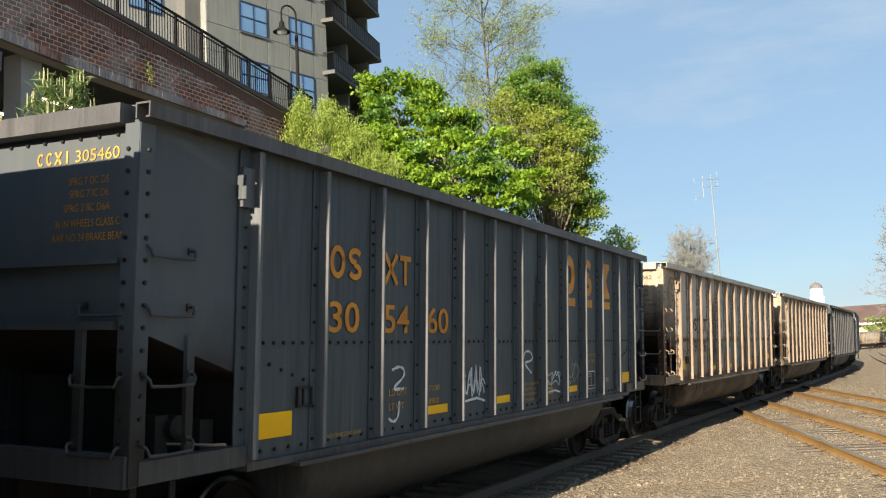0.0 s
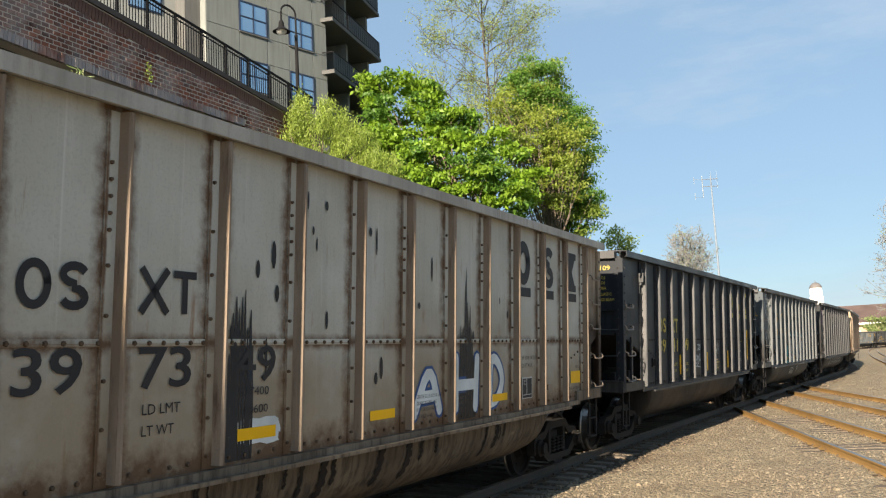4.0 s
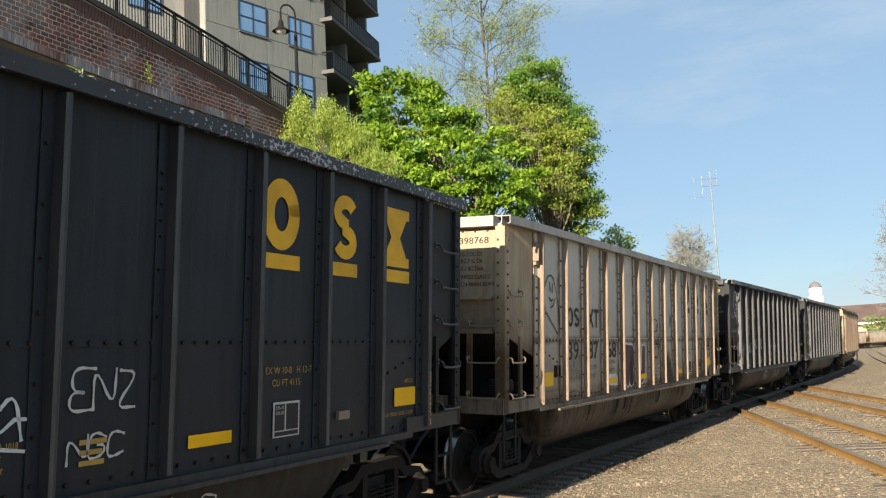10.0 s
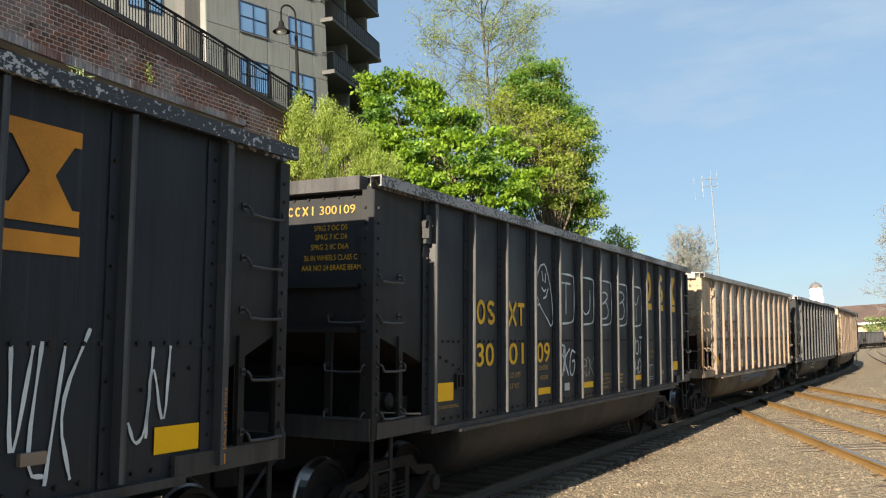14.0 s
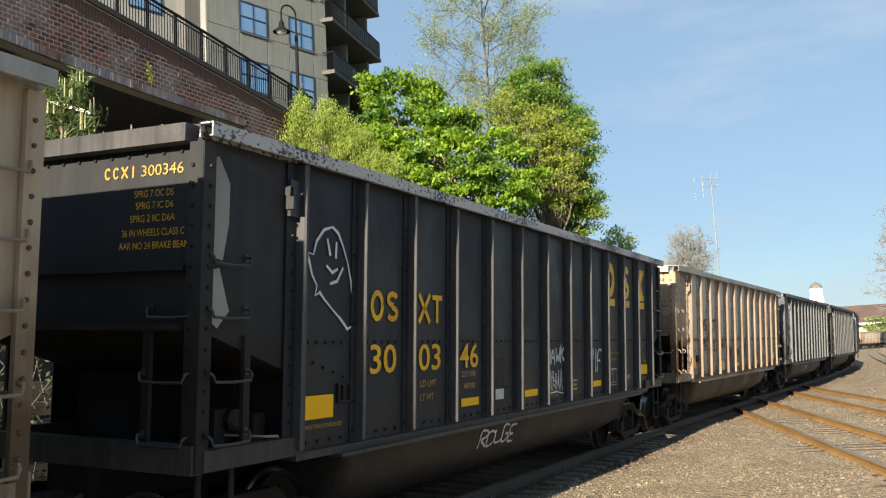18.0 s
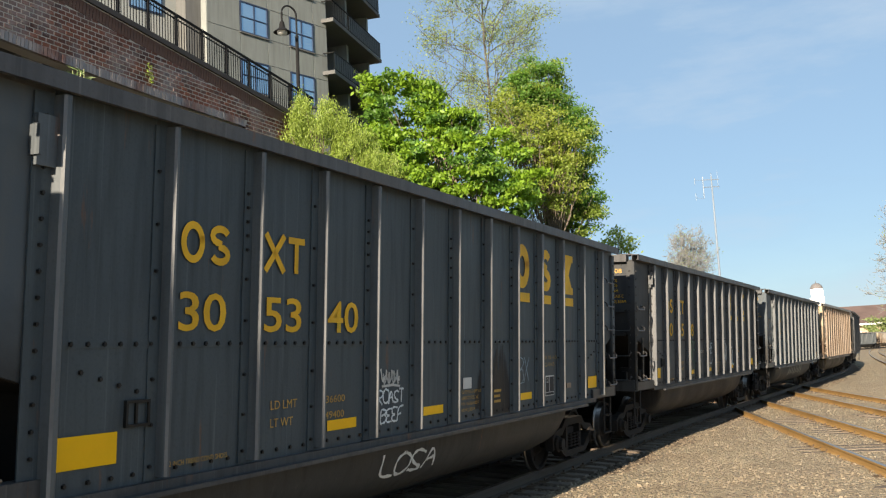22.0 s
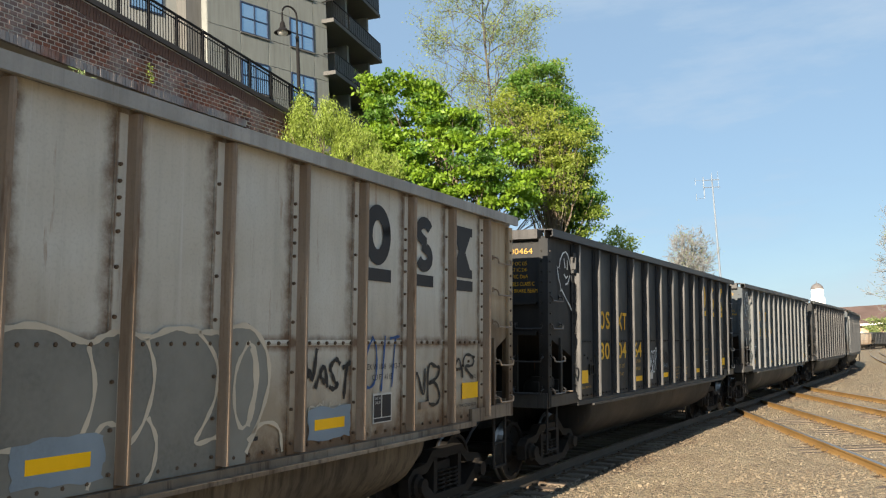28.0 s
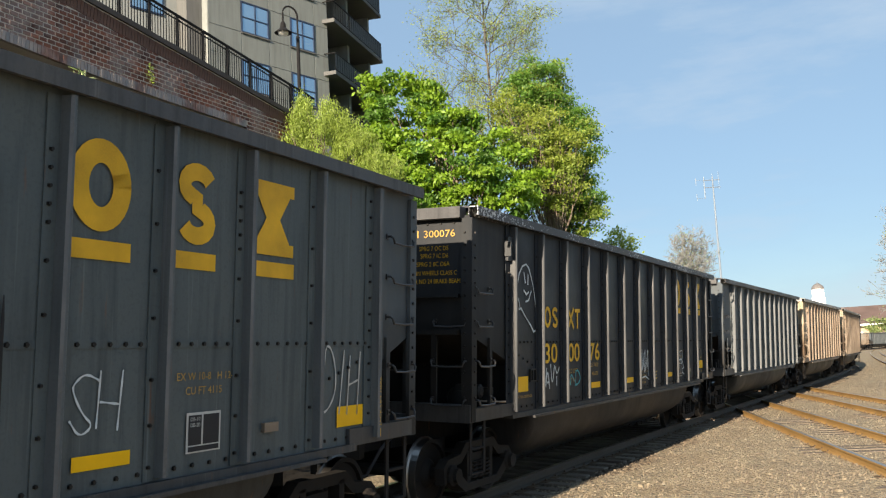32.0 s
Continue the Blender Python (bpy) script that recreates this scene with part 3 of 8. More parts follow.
def wagon(index, paint, kind='A', full=True):
    """One high-sided coal wagon; local y runs from its leading end to its trailing end, x to the camera's side."""
    global HALF
    HALF = LENGTH[kind] / 2
    P, Q, R = PAINT_OF.get(index, PAINT[paint]), POSTS[paint], RAIL_OF.get(index, RAILTOP[paint])
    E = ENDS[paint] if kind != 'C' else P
    look_of = {'black': "black", 'slate': "slate-blue", 'coal': "charcoal", 'white': "rust-streaked white", 'cream': "dirty off-white"}[paint]
    car = thing("coal_wagon", look_of + " steel coal wagon with side posts on the curved track", "railway wagon", "coal wagons of the train")
    U = post_places(kind)
    ys = [u - HALF for u in U]
    put = lambda name, key, build, mat, par=car, label="": part(name, shared((name, *key, P.name), build, mat), mat, par, label)
    for sg in (1, -1):
        x = sg * PANEL
        bays = list(zip(ys, ys[1:]))
        if full and sg > 0:
            for k, (a, b) in enumerate(bays):
                put("side_panel", (paint, kind, sg, k), lambda: dented(a, b, SILL + 0.06, TOP - 0.1, x, k + sg), P)
        else:
            put("side_sheet", (paint, kind, sg), lambda: dented(ys[0], ys[-1], SILL + 0.06, TOP - 0.1, x, 40 + sg), P)
        for e, (ya, yb) in ((-1, (-HALF + 0.03, ys[0])), (1, (HALF - 0.03, ys[-1]))):
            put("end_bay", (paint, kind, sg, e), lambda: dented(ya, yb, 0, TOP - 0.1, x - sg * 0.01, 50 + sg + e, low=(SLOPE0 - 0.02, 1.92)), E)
        def post(bm, k, y):
            wide = 1.35 if k in (0, len(ys) - 1) else 1.0
            o = 0.108
            box(bm, min(x, x + sg * 0.014), max(x, x + sg * 0.014), y - 0.125 * wide, y - 0.018, SILL + 0.08, TOP - 0.14)
            bm.faces.ensure_lookup_table()
            for f in bm.faces[-6:]:
                f.material_index = 1
            prism(bm, [(x, y - 0.02), (x + sg * (o - 0.018), y - 0.006), (x + sg * o, y + 0.01), (x + sg * o, y + 0.032 * wide), (x + sg * (o - 0.01), y + 0.042 * wide), (x, y + 0.06 * wide)], 2, SILL + 0.1, TOP - 0.14)
            bm.faces.ensure_lookup_table()
            for f in bm.faces[-8:]:
                mid = f.calc_center_median()
                if abs(abs(mid.x) - PANEL - o + 0.009) < 0.004 and abs(mid.y - y - 0.002) < 0.004:
                    f.material_index = 2
            return bm
        # dark wagons get the sunlit line as a paler corner colour
        strips, corner = P, {'slate': SUNLIT_EDGE, 'coal': SUNLIT_EDGE, 'black': DIM_EDGE}.get(paint, Q)
        if sg > 0:
            for k, y in enumerate(ys):
                ob = put("side_post", (paint, kind, sg, k), lambda: post(bmesh.new(), k, y), Q)
                if len(ob.data.materials) < 2:
                    ob.data.materials.append(strips)
                    ob.data.materials.append(corner)
            if full:
                put("post_bracket", (paint, kind), lambda: boxes((x + 0.004, x + 0.1, ys[0] - 0.19, ys[0] - 0.165, 3.42, 3.62), (x + 0.004, x + 0.05, ys[0] - 0.165, ys[0] - 0.002, 3.36, 3.7)), Q)
        else:
            def far_posts():
                bm = bmesh.new()
                for k, y in enumerate(ys):
                    post(bm, k, y)
                return bm
            ob = put("far_posts", (paint, kind, sg), far_posts, Q)
            tagged(ob, "row of side posts", kind="stuff")
            if len(ob.data.materials) < 2:
                ob.data.materials.append(strips)
                ob.data.materials.append(corner)

        def seams():
            bm = bmesh.new()
            box(bm, min(x, x + sg * 0.008), max(x, x + sg * 0.008), ys[0], ys[-1], SEAM - 0.028, SEAM + 0.03)
            return bm
        put("seam_strip", (paint, kind, sg), seams, P)
        if full and sg > 0:
            def bolts():
                bm = bmesh.new()
                for k, y in enumerate(ys):
                    rows_z = [1.32, 1.62, 1.95, 2.4, 2.75] + ([3.0, 3.12, 3.24, 3.36, 3.48] if k % 2 == 0 else [3.1, 3.5]) if 0 < k < len(ys) - 1 else np.arange(1.32, 3.8, 0.17)
                    bolt_row(bm, [(x + 0.014, y - 0.085, z) for z in rows_z], 0.017, 0.022, sign=sg)
                for a, b in bays:
                    bolt_row(bm, [(x + 0.008, a + 0.2 + 0.145 * i, SEAM) for i in range(int((b - a - 0.3) / 0.145) + 1)], sign=sg)
                    bolt_row(bm, [(x + 0.003, a + 0.2 + 0.2 * i, SILL + 0.14) for i in range(4)], sign=sg)
                for i in range(4):
                    bolt_row(bm, [(x + 0.003, ys[0] + 0.3 + i * 0.17, 2.02 - i * 0.05), (x + 0.003, ys[-1] - 0.3 - i * 0.17, 2.02 - i * 0.05)], sign=sg)
                return bm
            tagged(put("bolt_row", (paint, kind, sg), bolts, RUSTY_BOLT if paint in ('white', 'cream') else BOLT), "rows of dark bolt heads", kind="stuff")
        # a hollow top rail, open at its ends and below
        def channel():
            a, b, t, zt, zb = x - sg * 0.02, sg * 1.6, sg * 0.014, TOP, TOP - 0.12
            return prism(bmesh.new(), [(a, zb), (a, zt), (b, zt), (b, zb), (b - 3 * t, zb), (b - 3 * t, zb + 0.012), (b - t, zb + 0.012), (b - t, zt - 0.014), (a + t, zt - 0.014), (a + t, zb)], 1, -HALF, HALF)
        put("top_rail", (R.name, sg), channel, R)
        put("side_sill", (paint, sg), lambda: boxes((min(x - sg * .1, sg * 1.53), max(x - sg * .1, sg * 1.53), -HALF + 1.3, HALF - 1.3, SILL + 0.0, SILL + 0.07),
                                                    (min(x - sg * .1, sg * 1.60), max(x - sg * .1, sg * 1.60), -HALF + 1.95, HALF - 1.95, SILL - 0.03, SILL + 0.005)), SILLS[paint])
    for e in (-1, 1):
        y = e * HALF
        inn = -e

        def end_sheet():
            bm = bmesh.new()
            yy = y + inn * 0.09
            box(bm, -PANEL + 0.02, PANEL - 0.02, *sorted((yy, yy + inn * 0.02)), SLOPE0, TOP - 0.1)
            return bm
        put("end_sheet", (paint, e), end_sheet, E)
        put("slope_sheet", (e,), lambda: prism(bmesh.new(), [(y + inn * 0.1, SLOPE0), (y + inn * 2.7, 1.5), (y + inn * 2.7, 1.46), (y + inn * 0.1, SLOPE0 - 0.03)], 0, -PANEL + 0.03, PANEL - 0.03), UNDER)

        def end_rail():
            bm = bmesh.new()
            box(bm, -1.36, 1.36, *sorted((y - inn * 0.06, y + inn * 0.12)), TOP - 0.15, TOP)
            prism(bm, [(-1.36, TOP - 0.15), (-1.40, TOP - 0.13), (-1.40, TOP), (-1.36, TOP)], 1, *sorted((y - inn * 0.06, y - inn * 0.05)))
            return bm
        put("end_rail", (paint, e), end_rail, RAILTOP['coal'] if paint == 'black' else RAILTOP[paint])
        put("end_stiffener", (paint, e), lambda: boxes((-1.3, 1.3, *sorted((y + inn * 0.02, y + inn * 0.09)), 2.8, 2.84), (-1.3, 1.3, *sorted((y + inn * 0.0, y + inn * 0.09)), SLOPE0 - 0.03, SLOPE0 + 0.03)), E)
        for sg in (1, -1):
            def corner():
                bm = bmesh.new()
                x0, x1 = sorted((sg * 1.36, sg * 1.505))
                ya, yb = sorted((y, y + inn * 0.035))
                box(bm, x0, x1, ya, yb, SILL + 0.05, TOP - 0.15)
                x0, x1 = sorted((sg * 1.47, sg * 1.512))
                ya, yb = sorted((y + inn * 0.005, y + inn * 0.15))
                box(bm, x0, x1, ya, yb, SILL + 0.05, TOP - 0.15)
                return bm
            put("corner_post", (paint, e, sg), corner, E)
            full and put("corner_cap", (paint, e, sg), lambda: lathe(bmesh.new(), [(0, 0.2), (0.025, 0.19), (0.035, 0.1)], 16, 2, (sg * 1.28, y + inn * 0.3, TOP)), RAILTOP['coal'] if paint == 'black' else RAILTOP[paint])
            if full:
                def cbolts():
                    bm = bmesh.new()
                    for z in np.arange(1.5, 3.8, 0.165):
                        bolt_row(bm, [(sg * 1.405, y, z)], axis=1, sign=e)
                        bolt_row(bm, [(sg * 1.512, y + inn * 0.09, z)], axis=0, sign=sg)
                    if sg > 0:
                        bolt_row(bm, [(xx, y + inn * 0.09, TOP - 0.2) for xx in np.arange(-1.2, 1.3, 0.2)], axis=1, sign=e)
                    return bm
                tagged(put("bolt_row", ('corner', paint in ('white', 'cream'), e, sg), cbolts, RUSTY_BOLT if paint in ('white', 'cream') else BOLT), "rows of dark bolt heads", kind="stuff")
            # ladders on the side and on the end
            (full or sg > 0) and put("ladder_stile", (paint, e, sg, 0), lambda: boxes((*sorted((sg * 1.46, sg * 1.5)), *sorted((y + inn * 0.58, y + inn * 0.66)), SILL + 0.06, 2.27)), E)
            (full or sg > 0) and put("ladder_stile", (paint, e, sg, 1), lambda: boxes((*sorted((sg * 0.90, sg * 0.98)), *sorted((y + inn * 0.02, y + inn * 0.06)), SILL + 0.12, 2.31)), E)
            for z in () if sg < 0 else (1.4, 1.9, 2.42, 2.86) + ((3.3,) if e > 0 else ()):
                r = put("grab_iron", ('rung', paint in ENDS and paint in ('white', 'cream')), rung_mesh, ROD if paint in ('white', 'cream') else DARK_ROD)
                r.matrix_local = pose(sg * (1.5 if z < 2.3 else 1.468), y + inn * 0.36, z, 0, 0, 0 if sg > 0 else 180)
                if z < 2.6:
                    r = put("grab_iron", ('rung', paint in ENDS and paint in ('white', 'cream')), rung_mesh, ROD if paint in ('white', 'cream') else DARK_ROD)
                    r.matrix_local = pose(sg * 1.18, y + inn * (0.02 if z < 2.3 else 0.08), z, 0, 0, 90 if e > 0 else -90)
            # sill step under the corner

            def sill_step():
                bm = bmesh.new()
                ya, yb = y + inn * 0.12, y + inn * 0.52
                for yy in (ya, yb):
                    box(bm, *sorted((sg * 1.43, sg * 1.45)), yy - 0.03, yy + 0.03, 0.5, SILL + 0.1)
                for z in (0.5, 0.82):
                    box(bm, *sorted((sg * 1.40, sg * 1.46)), min(ya, yb), max(ya, yb), z, z + 0.025)
                return bm
            if full or sg > 0:
                put("sill_step", (e, sg), sill_step, UNDER)

        def end_sill():
            bm = bmesh.new()
            box(bm, -1.5, 1.5, *sorted((y - inn * 0.03, y + inn * 0.1)), SILL + 0.04, SILL + 0.27)
            for sg in (1, -1):
                box(bm, *sorted((sg * 1.40, sg * 1.52)), *sorted((y + inn * 0.1, y + inn * 1.42)), SILL + 0.05, SILL + 0.22)
            return bm
        put("end_sill", (paint, e), end_sill, SILLS[paint])

        def coupler():
            bm = bmesh.new()
            yy = y - inn * 0.0
            box(bm, -0.09, 0.09, *sorted((yy + inn * 0.5, yy - inn * 0.45)), 0.76, 0.95)
            prism(bm, [(-0.2, yy - inn * 0.38), (0.14, yy - inn * 0.38), (0.2, yy - inn * 0.6), (0.07, yy - inn * 0.74), (-0.02, yy - inn * 0.6), (-0.2, yy - inn * 0.68)], 2, 0.7, 1.0)
            return bm
        put("coupler", (e,), coupler, TRUCK)
        put("air_hose", (e,), lambda: tube(bmesh.new(), [(0.35, y - inn * 0.05, 0.95), (0.33, y - inn * 0.3, 0.8), (0.25, y - inn * 0.5, 0.5), (0.1, y - inn * 0.72, 0.42)], 0.025, 6), DARK_INK)
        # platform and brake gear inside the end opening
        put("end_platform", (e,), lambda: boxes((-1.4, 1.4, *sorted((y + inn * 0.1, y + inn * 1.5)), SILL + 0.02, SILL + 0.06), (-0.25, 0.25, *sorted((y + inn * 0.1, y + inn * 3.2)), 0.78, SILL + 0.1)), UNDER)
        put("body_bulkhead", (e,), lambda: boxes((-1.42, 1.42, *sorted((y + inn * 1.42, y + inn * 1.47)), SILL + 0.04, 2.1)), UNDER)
        if e < 0:
            def valve():
                bm = bmesh.new()
                lathe(bm, [(-0.2, 0.12), (-0.17, 0.16), (0.17, 0.16), (0.2, 0.12)], 14, 1, (0.95, y + inn * 0.85, SILL + 0.3))
                box(bm, 1.0, 1.22, y + inn * 0.62 - 0.07, y + inn * 0.62 + 0.07, SILL + 0.12, SILL + 0.5)
                box(bm, 0.7, 1.3, y + inn * 0.95 - 0.04, y + inn * 0.95 + 0.04, SILL + 0.1, SILL + 0.16)
                lathe(bm, [(-0.1, 0.06), (-0.08, 0.1), (0.08, 0.1), (0.1, 0.06)], 10, 0, (1.2, y + inn * 0.75, SILL + 0.4))
                box(bm, 1.1, 1.3, y + inn * 1.05 - 0.08, y + inn * 1.05 + 0.08, SILL + 0.2, SILL + 0.44)
                box(bm, 1.08, 1.2, y + inn * 0.42 - 0.05, y + inn * 0.42 + 0.05, SILL + 0.2, SILL + 0.42)
                return bm
            put("brake_valve", (e,), valve, VALVE)
            put("release_rod", (e,), lambda: tube(bmesh.new(), [(1.1, y + 0.6, SILL + 0.28), (1.5, y + 0.9, SILL + 0.26), (1.55, y + 0.98, SILL + 0.26), (1.53, y + 1.02, SILL + 0.25)], 0.012, 5), ROD)
        else:
            put("brake_reservoir", (e,), lambda: lathe(bmesh.new(), [(-0.5, 0.1), (-0.45, 0.2), (0.45, 0.2), (0.5, 0.1)], 16, 0, (0, y + inn * 0.8, SILL + 0.36)), UNDER)
        # truck
        yc = e * (HALF - 1.188)
        tr = part("truck", shared(("truck_bolster",), lambda: boxes((-1.0, 1.0, -0.2, 0.2, 0.45, 0.66), (-0.35, 0.35, -0.3, 0.3, 0.6, 0.8), (-0.8, 0.8, -0.62, -0.5, 0.4, 0.52), (-0.8, 0.8, 0.5, 0.62, 0.4, 0.52)), TRUCK), TRUCK, car)
        tr.location = (0, yc, 0)
        for sg in (1, -1):
            put("side_frame", (sg,), lambda: side_frame(sg), TRUCK, tr)
            if sg > 0:
                for k in (-0.89, 0.89) if full else ():
                    cap = put("bearing_cap", (sg,), lambda: end_cap(sg), TRUCK, tr)
                    cap.location = (0, k, 0)
            if full:
                put("spring", (sg,), lambda: spring_nest(sg), TRUCK, tr)
        for k in (-0.89, 0.89):
            ws = part("wheelset", shared(("axle",), lambda: lathe(bmesh.new(), [(-1.0, 0.07), (-0.75, 0.09), (0, 0.08), (0.75, 0.09), (1.0, 0.07)], 12, 0, (0, 0, 0)), WHEEL), WHEEL, car)
            ws.location = (0, yc + k, 0.457)
            for sg in (1, -1):
                w = put("wheel", (sg,), lambda: wheel_mesh(sg), WHEEL, ws)
                if len(w.data.materials) < 2:
                    w.data.materials.append(TREAD)
            if full:
                SPINNING.append((ws, 0.0))
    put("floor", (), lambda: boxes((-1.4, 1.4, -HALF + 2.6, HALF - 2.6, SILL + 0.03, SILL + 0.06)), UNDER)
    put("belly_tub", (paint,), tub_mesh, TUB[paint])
    return car, ys


SPINNING = []


# ---- marks on the wagons ----
FACE = PANEL + 0.011


def belly(z):
    """Half width of the rounded belly at a height, a hair outside its sheet."""
    s = min(0.98, max(0.0, (SILL - 0.02 - z) / 0.8)) ** (1 / 0.85)
    return 1.366 * math.sqrt(1 - s * s) ** 0.72


def ribbon(strokes, width, x=FACE, axis='side', even=False):
    """Flat painted strokes: lists of (y, z) lines as a mesh on the side sheet (or (x, z) lines on the end sheet)."""
    verts, faces = [], []
    for st in strokes:
        pts = [Vector(p) for p in st]
        base = len(verts)
        n = len(pts)
        for i, p in enumerate(pts):
            d = pts[min(i + 1, n - 1)] - pts[max(i - 1, 0)]
            d = Vector((1, 0)) if d.length < 1e-6 else d.normalized()
            o = Vector((-d.y, d.x)) * width * 0.5 * (1.0 if even else 0.75 + 0.25 * math.sin(i * 1.7))
            for q in (p + o, p - o):
                xx = belly(q.y) if axis == 'belly' else x
                verts.append((q.x, x, q.y) if axis == 'end' else (xx, q.x, q.y))
            if i:
                a = base + 2 * i
                faces.append((a - 2, a - 1, a + 1, a))
    return verts, faces


def rounded(line_):
    """Cut the corners of a stroke twice, so that it bends like a sprayed line."""
    for _ in range(2):
        cut = [line_[0]]
        for (a, b), (c, d) in zip(line_, line_[1:]):
            cut += [(a * 0.75 + c * 0.25, b * 0.75 + d * 0.25), (a * 0.25 + c * 0.75, b * 0.25 + d * 0.75)]
        line_ = cut + [line_[-1]]
    return line_


def spray(car, name, strokes, width, mat, x=FACE, axis='side', label=""):
    v, f = ribbon(strokes, width, x, axis, name.startswith("emblem"))
    return part(name, raw_mesh(name, v, f, mat), mat, car, label)


def patch(car, name, y0, y1, z0, z1, mat, x=FACE, label=""):
    return part(name, raw_mesh(name, [(x, y0, z0), (x, y1, z0), (x, y1, z1), (x, y0, z1)], [(0, 1, 2, 3)], mat), mat, car, label)


def side_text(car, body, y, z, height, mat, width=None, bold=0.0, x=FACE, name="lettering"):
    me, co = writing(body, height, width, bold)
    return part(name, lay(me, co, (x, y, z), (0, 1, 0), (0, 0, 1)), mat, car)


def end_text(car, body, xr, z, height, mat, width=None):
    me, co = writing(body, height, width)
    return part("lettering", lay(me, co, (xr - (width or co[:, 0].max()), -HALF + 0.083, z), (1, 0, 0), (0, 0, 1)), mat, car)


def arc(cy, cz, ry, rz, a0, a1, n=14):
    return [(cy + ry * math.cos(radians(a)), cz + rz * math.sin(radians(a))) for a in np.linspace(a0, a1, n)]


def emblem(car, y, z, w, h, mat, which, thick, x=FACE):
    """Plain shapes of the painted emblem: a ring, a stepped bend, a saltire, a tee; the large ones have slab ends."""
    if which == 0:
        st = [arc(y + w / 2, z + h / 2, w / 2 - thick / 2, h / 2 - thick / 2, 0, 385, 31)]
    elif which == 1:
        st = [arc(y + w / 2, z + h * 0.73, w / 2 - thick / 2, h * 0.27 - thick / 2, 20, 270, 12) + arc(y + w / 2, z + h * 0.27, w / 2 - thick / 2, h * 0.27 - thick / 2, 90, -160, 12)]
    elif which == 2:
        st = [[(y, z), (y + w, z + h)], [(y, z + h), (y + w, z)]]
    else:
        st = [[(y, z + h - thick / 2), (y + w, z + h - thick / 2)], [(y + w / 2, z), (y + w / 2, z + h - thick)]]
    if which == 2 and thick > 0.1:
        # two slabs joined by a waisted body
        g = h * 0.17
        body = [(y + w * 0.1, z + g), (y + w * 0.9, z + g), (y + w * 0.66, z + h / 2), (y + w * 0.9, z + h - g), (y + w * 0.1, z + h - g), (y + w * 0.34, z + h / 2)]
        n = len(body)
        v = [(x, a, b) for a, b in body + [(y, z), (y + w, z), (y + w, z + g), (y, z + g), (y, z + h - g), (y + w, z + h - g), (y + w, z + h), (y, z + h)]]
        return part("emblem_shape", raw_mesh("emblem_shape", v, [(0, 1, 2, 5), (5, 2, 3, 4), (6, 7, 8, 9), (10, 11, 12, 13)], mat), mat, car)
    return spray(car, "emblem_shape", st, thick, mat, x)


# strokes of hand-sprayed capitals on a grid of 4 x 6
STROKES = {
    'A': "00 26 40|12 32", 'B': "00 06 36 45 34 03 34 42 41 30 00", 'C': "45 26 05 01 20 41", 'D': "00 06 26 44 42 20 00", 'E': "46 06 03 33 03 00 40", 'F': "00 06 46|03 33",
    'G': "45 26 05 01 20 41 43 23", 'H': "00 06|40 46|03 43", 'I': "20 26", 'J': "46 41 20 01", 'K': "00 06|46 03 40", 'L': "06 00 40", 'M': "00 06 22 46 40", 'N': "00 06 40 46",
    'O': "26 05 01 20 41 45 26", 'P': "00 06 36 45 43 32 02", 'Q': "26 05 01 20 41 45 26|22 40", 'R': "00 06 36 45 44 33 03 40", 'S': "45 26 05 04 22 41 20 01", 'T': "06 46|26 20",
    'U': "06 01 20 41 46", 'V': "06 20 46", 'W': "06 10 24 30 46", 'X': "00 46|06 40", 'Y': "06 23 46|23 20", 'Z': "06 46 00 40", '2': "05 26 45 43 00 40", '3': "05 26 45 33 41 20 01",
    '4': "30 36 02 42", '6': "45 26 05 01 20 41 32 02", '8': "23 05 26 45 23 01 20 41 23", '1': "15 26 20|00 40", '$': "45 26 05 04 22 41 20 01|27 21"}


def letter_lines(ch, y, z, w, h, lean, r, wild):
    out = []
    for stroke in STROKES[ch].split("|"):
        pts = []
        for q in stroke.split():
            a, b = int(q[0]) / 4 + r.uniform(-wild, wild), int(q[1]) / 6 + r.uniform(-wild, wild)
            pts.append((y + w * a + lean * h * b, z + h * b))
        out.append(rounded(pts))
    return out


def hand(car, text, y0, y1, z0, z1, mat, thick=0.035, lean=0.08, wild=0.07, axis='side', drop=0.0):
    """A tag of hand-sprayed capitals between y0 and y1; drop lets it sink along its length."""
    r = random.Random(text + str(round(y0, 2)))
    n = len(text)
    thick *= 1.3
    step_ = (y1 - y0) / n
    st = []
    for i, ch in enumerate(text):
        if ch != ' ':
            h = (z1 - z0) * r.uniform(0.85, 1.1)
            st += letter_lines(ch, y0 + i * step_, z0 - drop * i / n + r.uniform(-0.06, 0.06) * h, step_ * r.uniform(0.85, 1.05), h, lean + r.uniform(-0.03, 0.05), r, wild)
    return spray(car, "graffiti_tag", st, thick, mat, axis=axis)


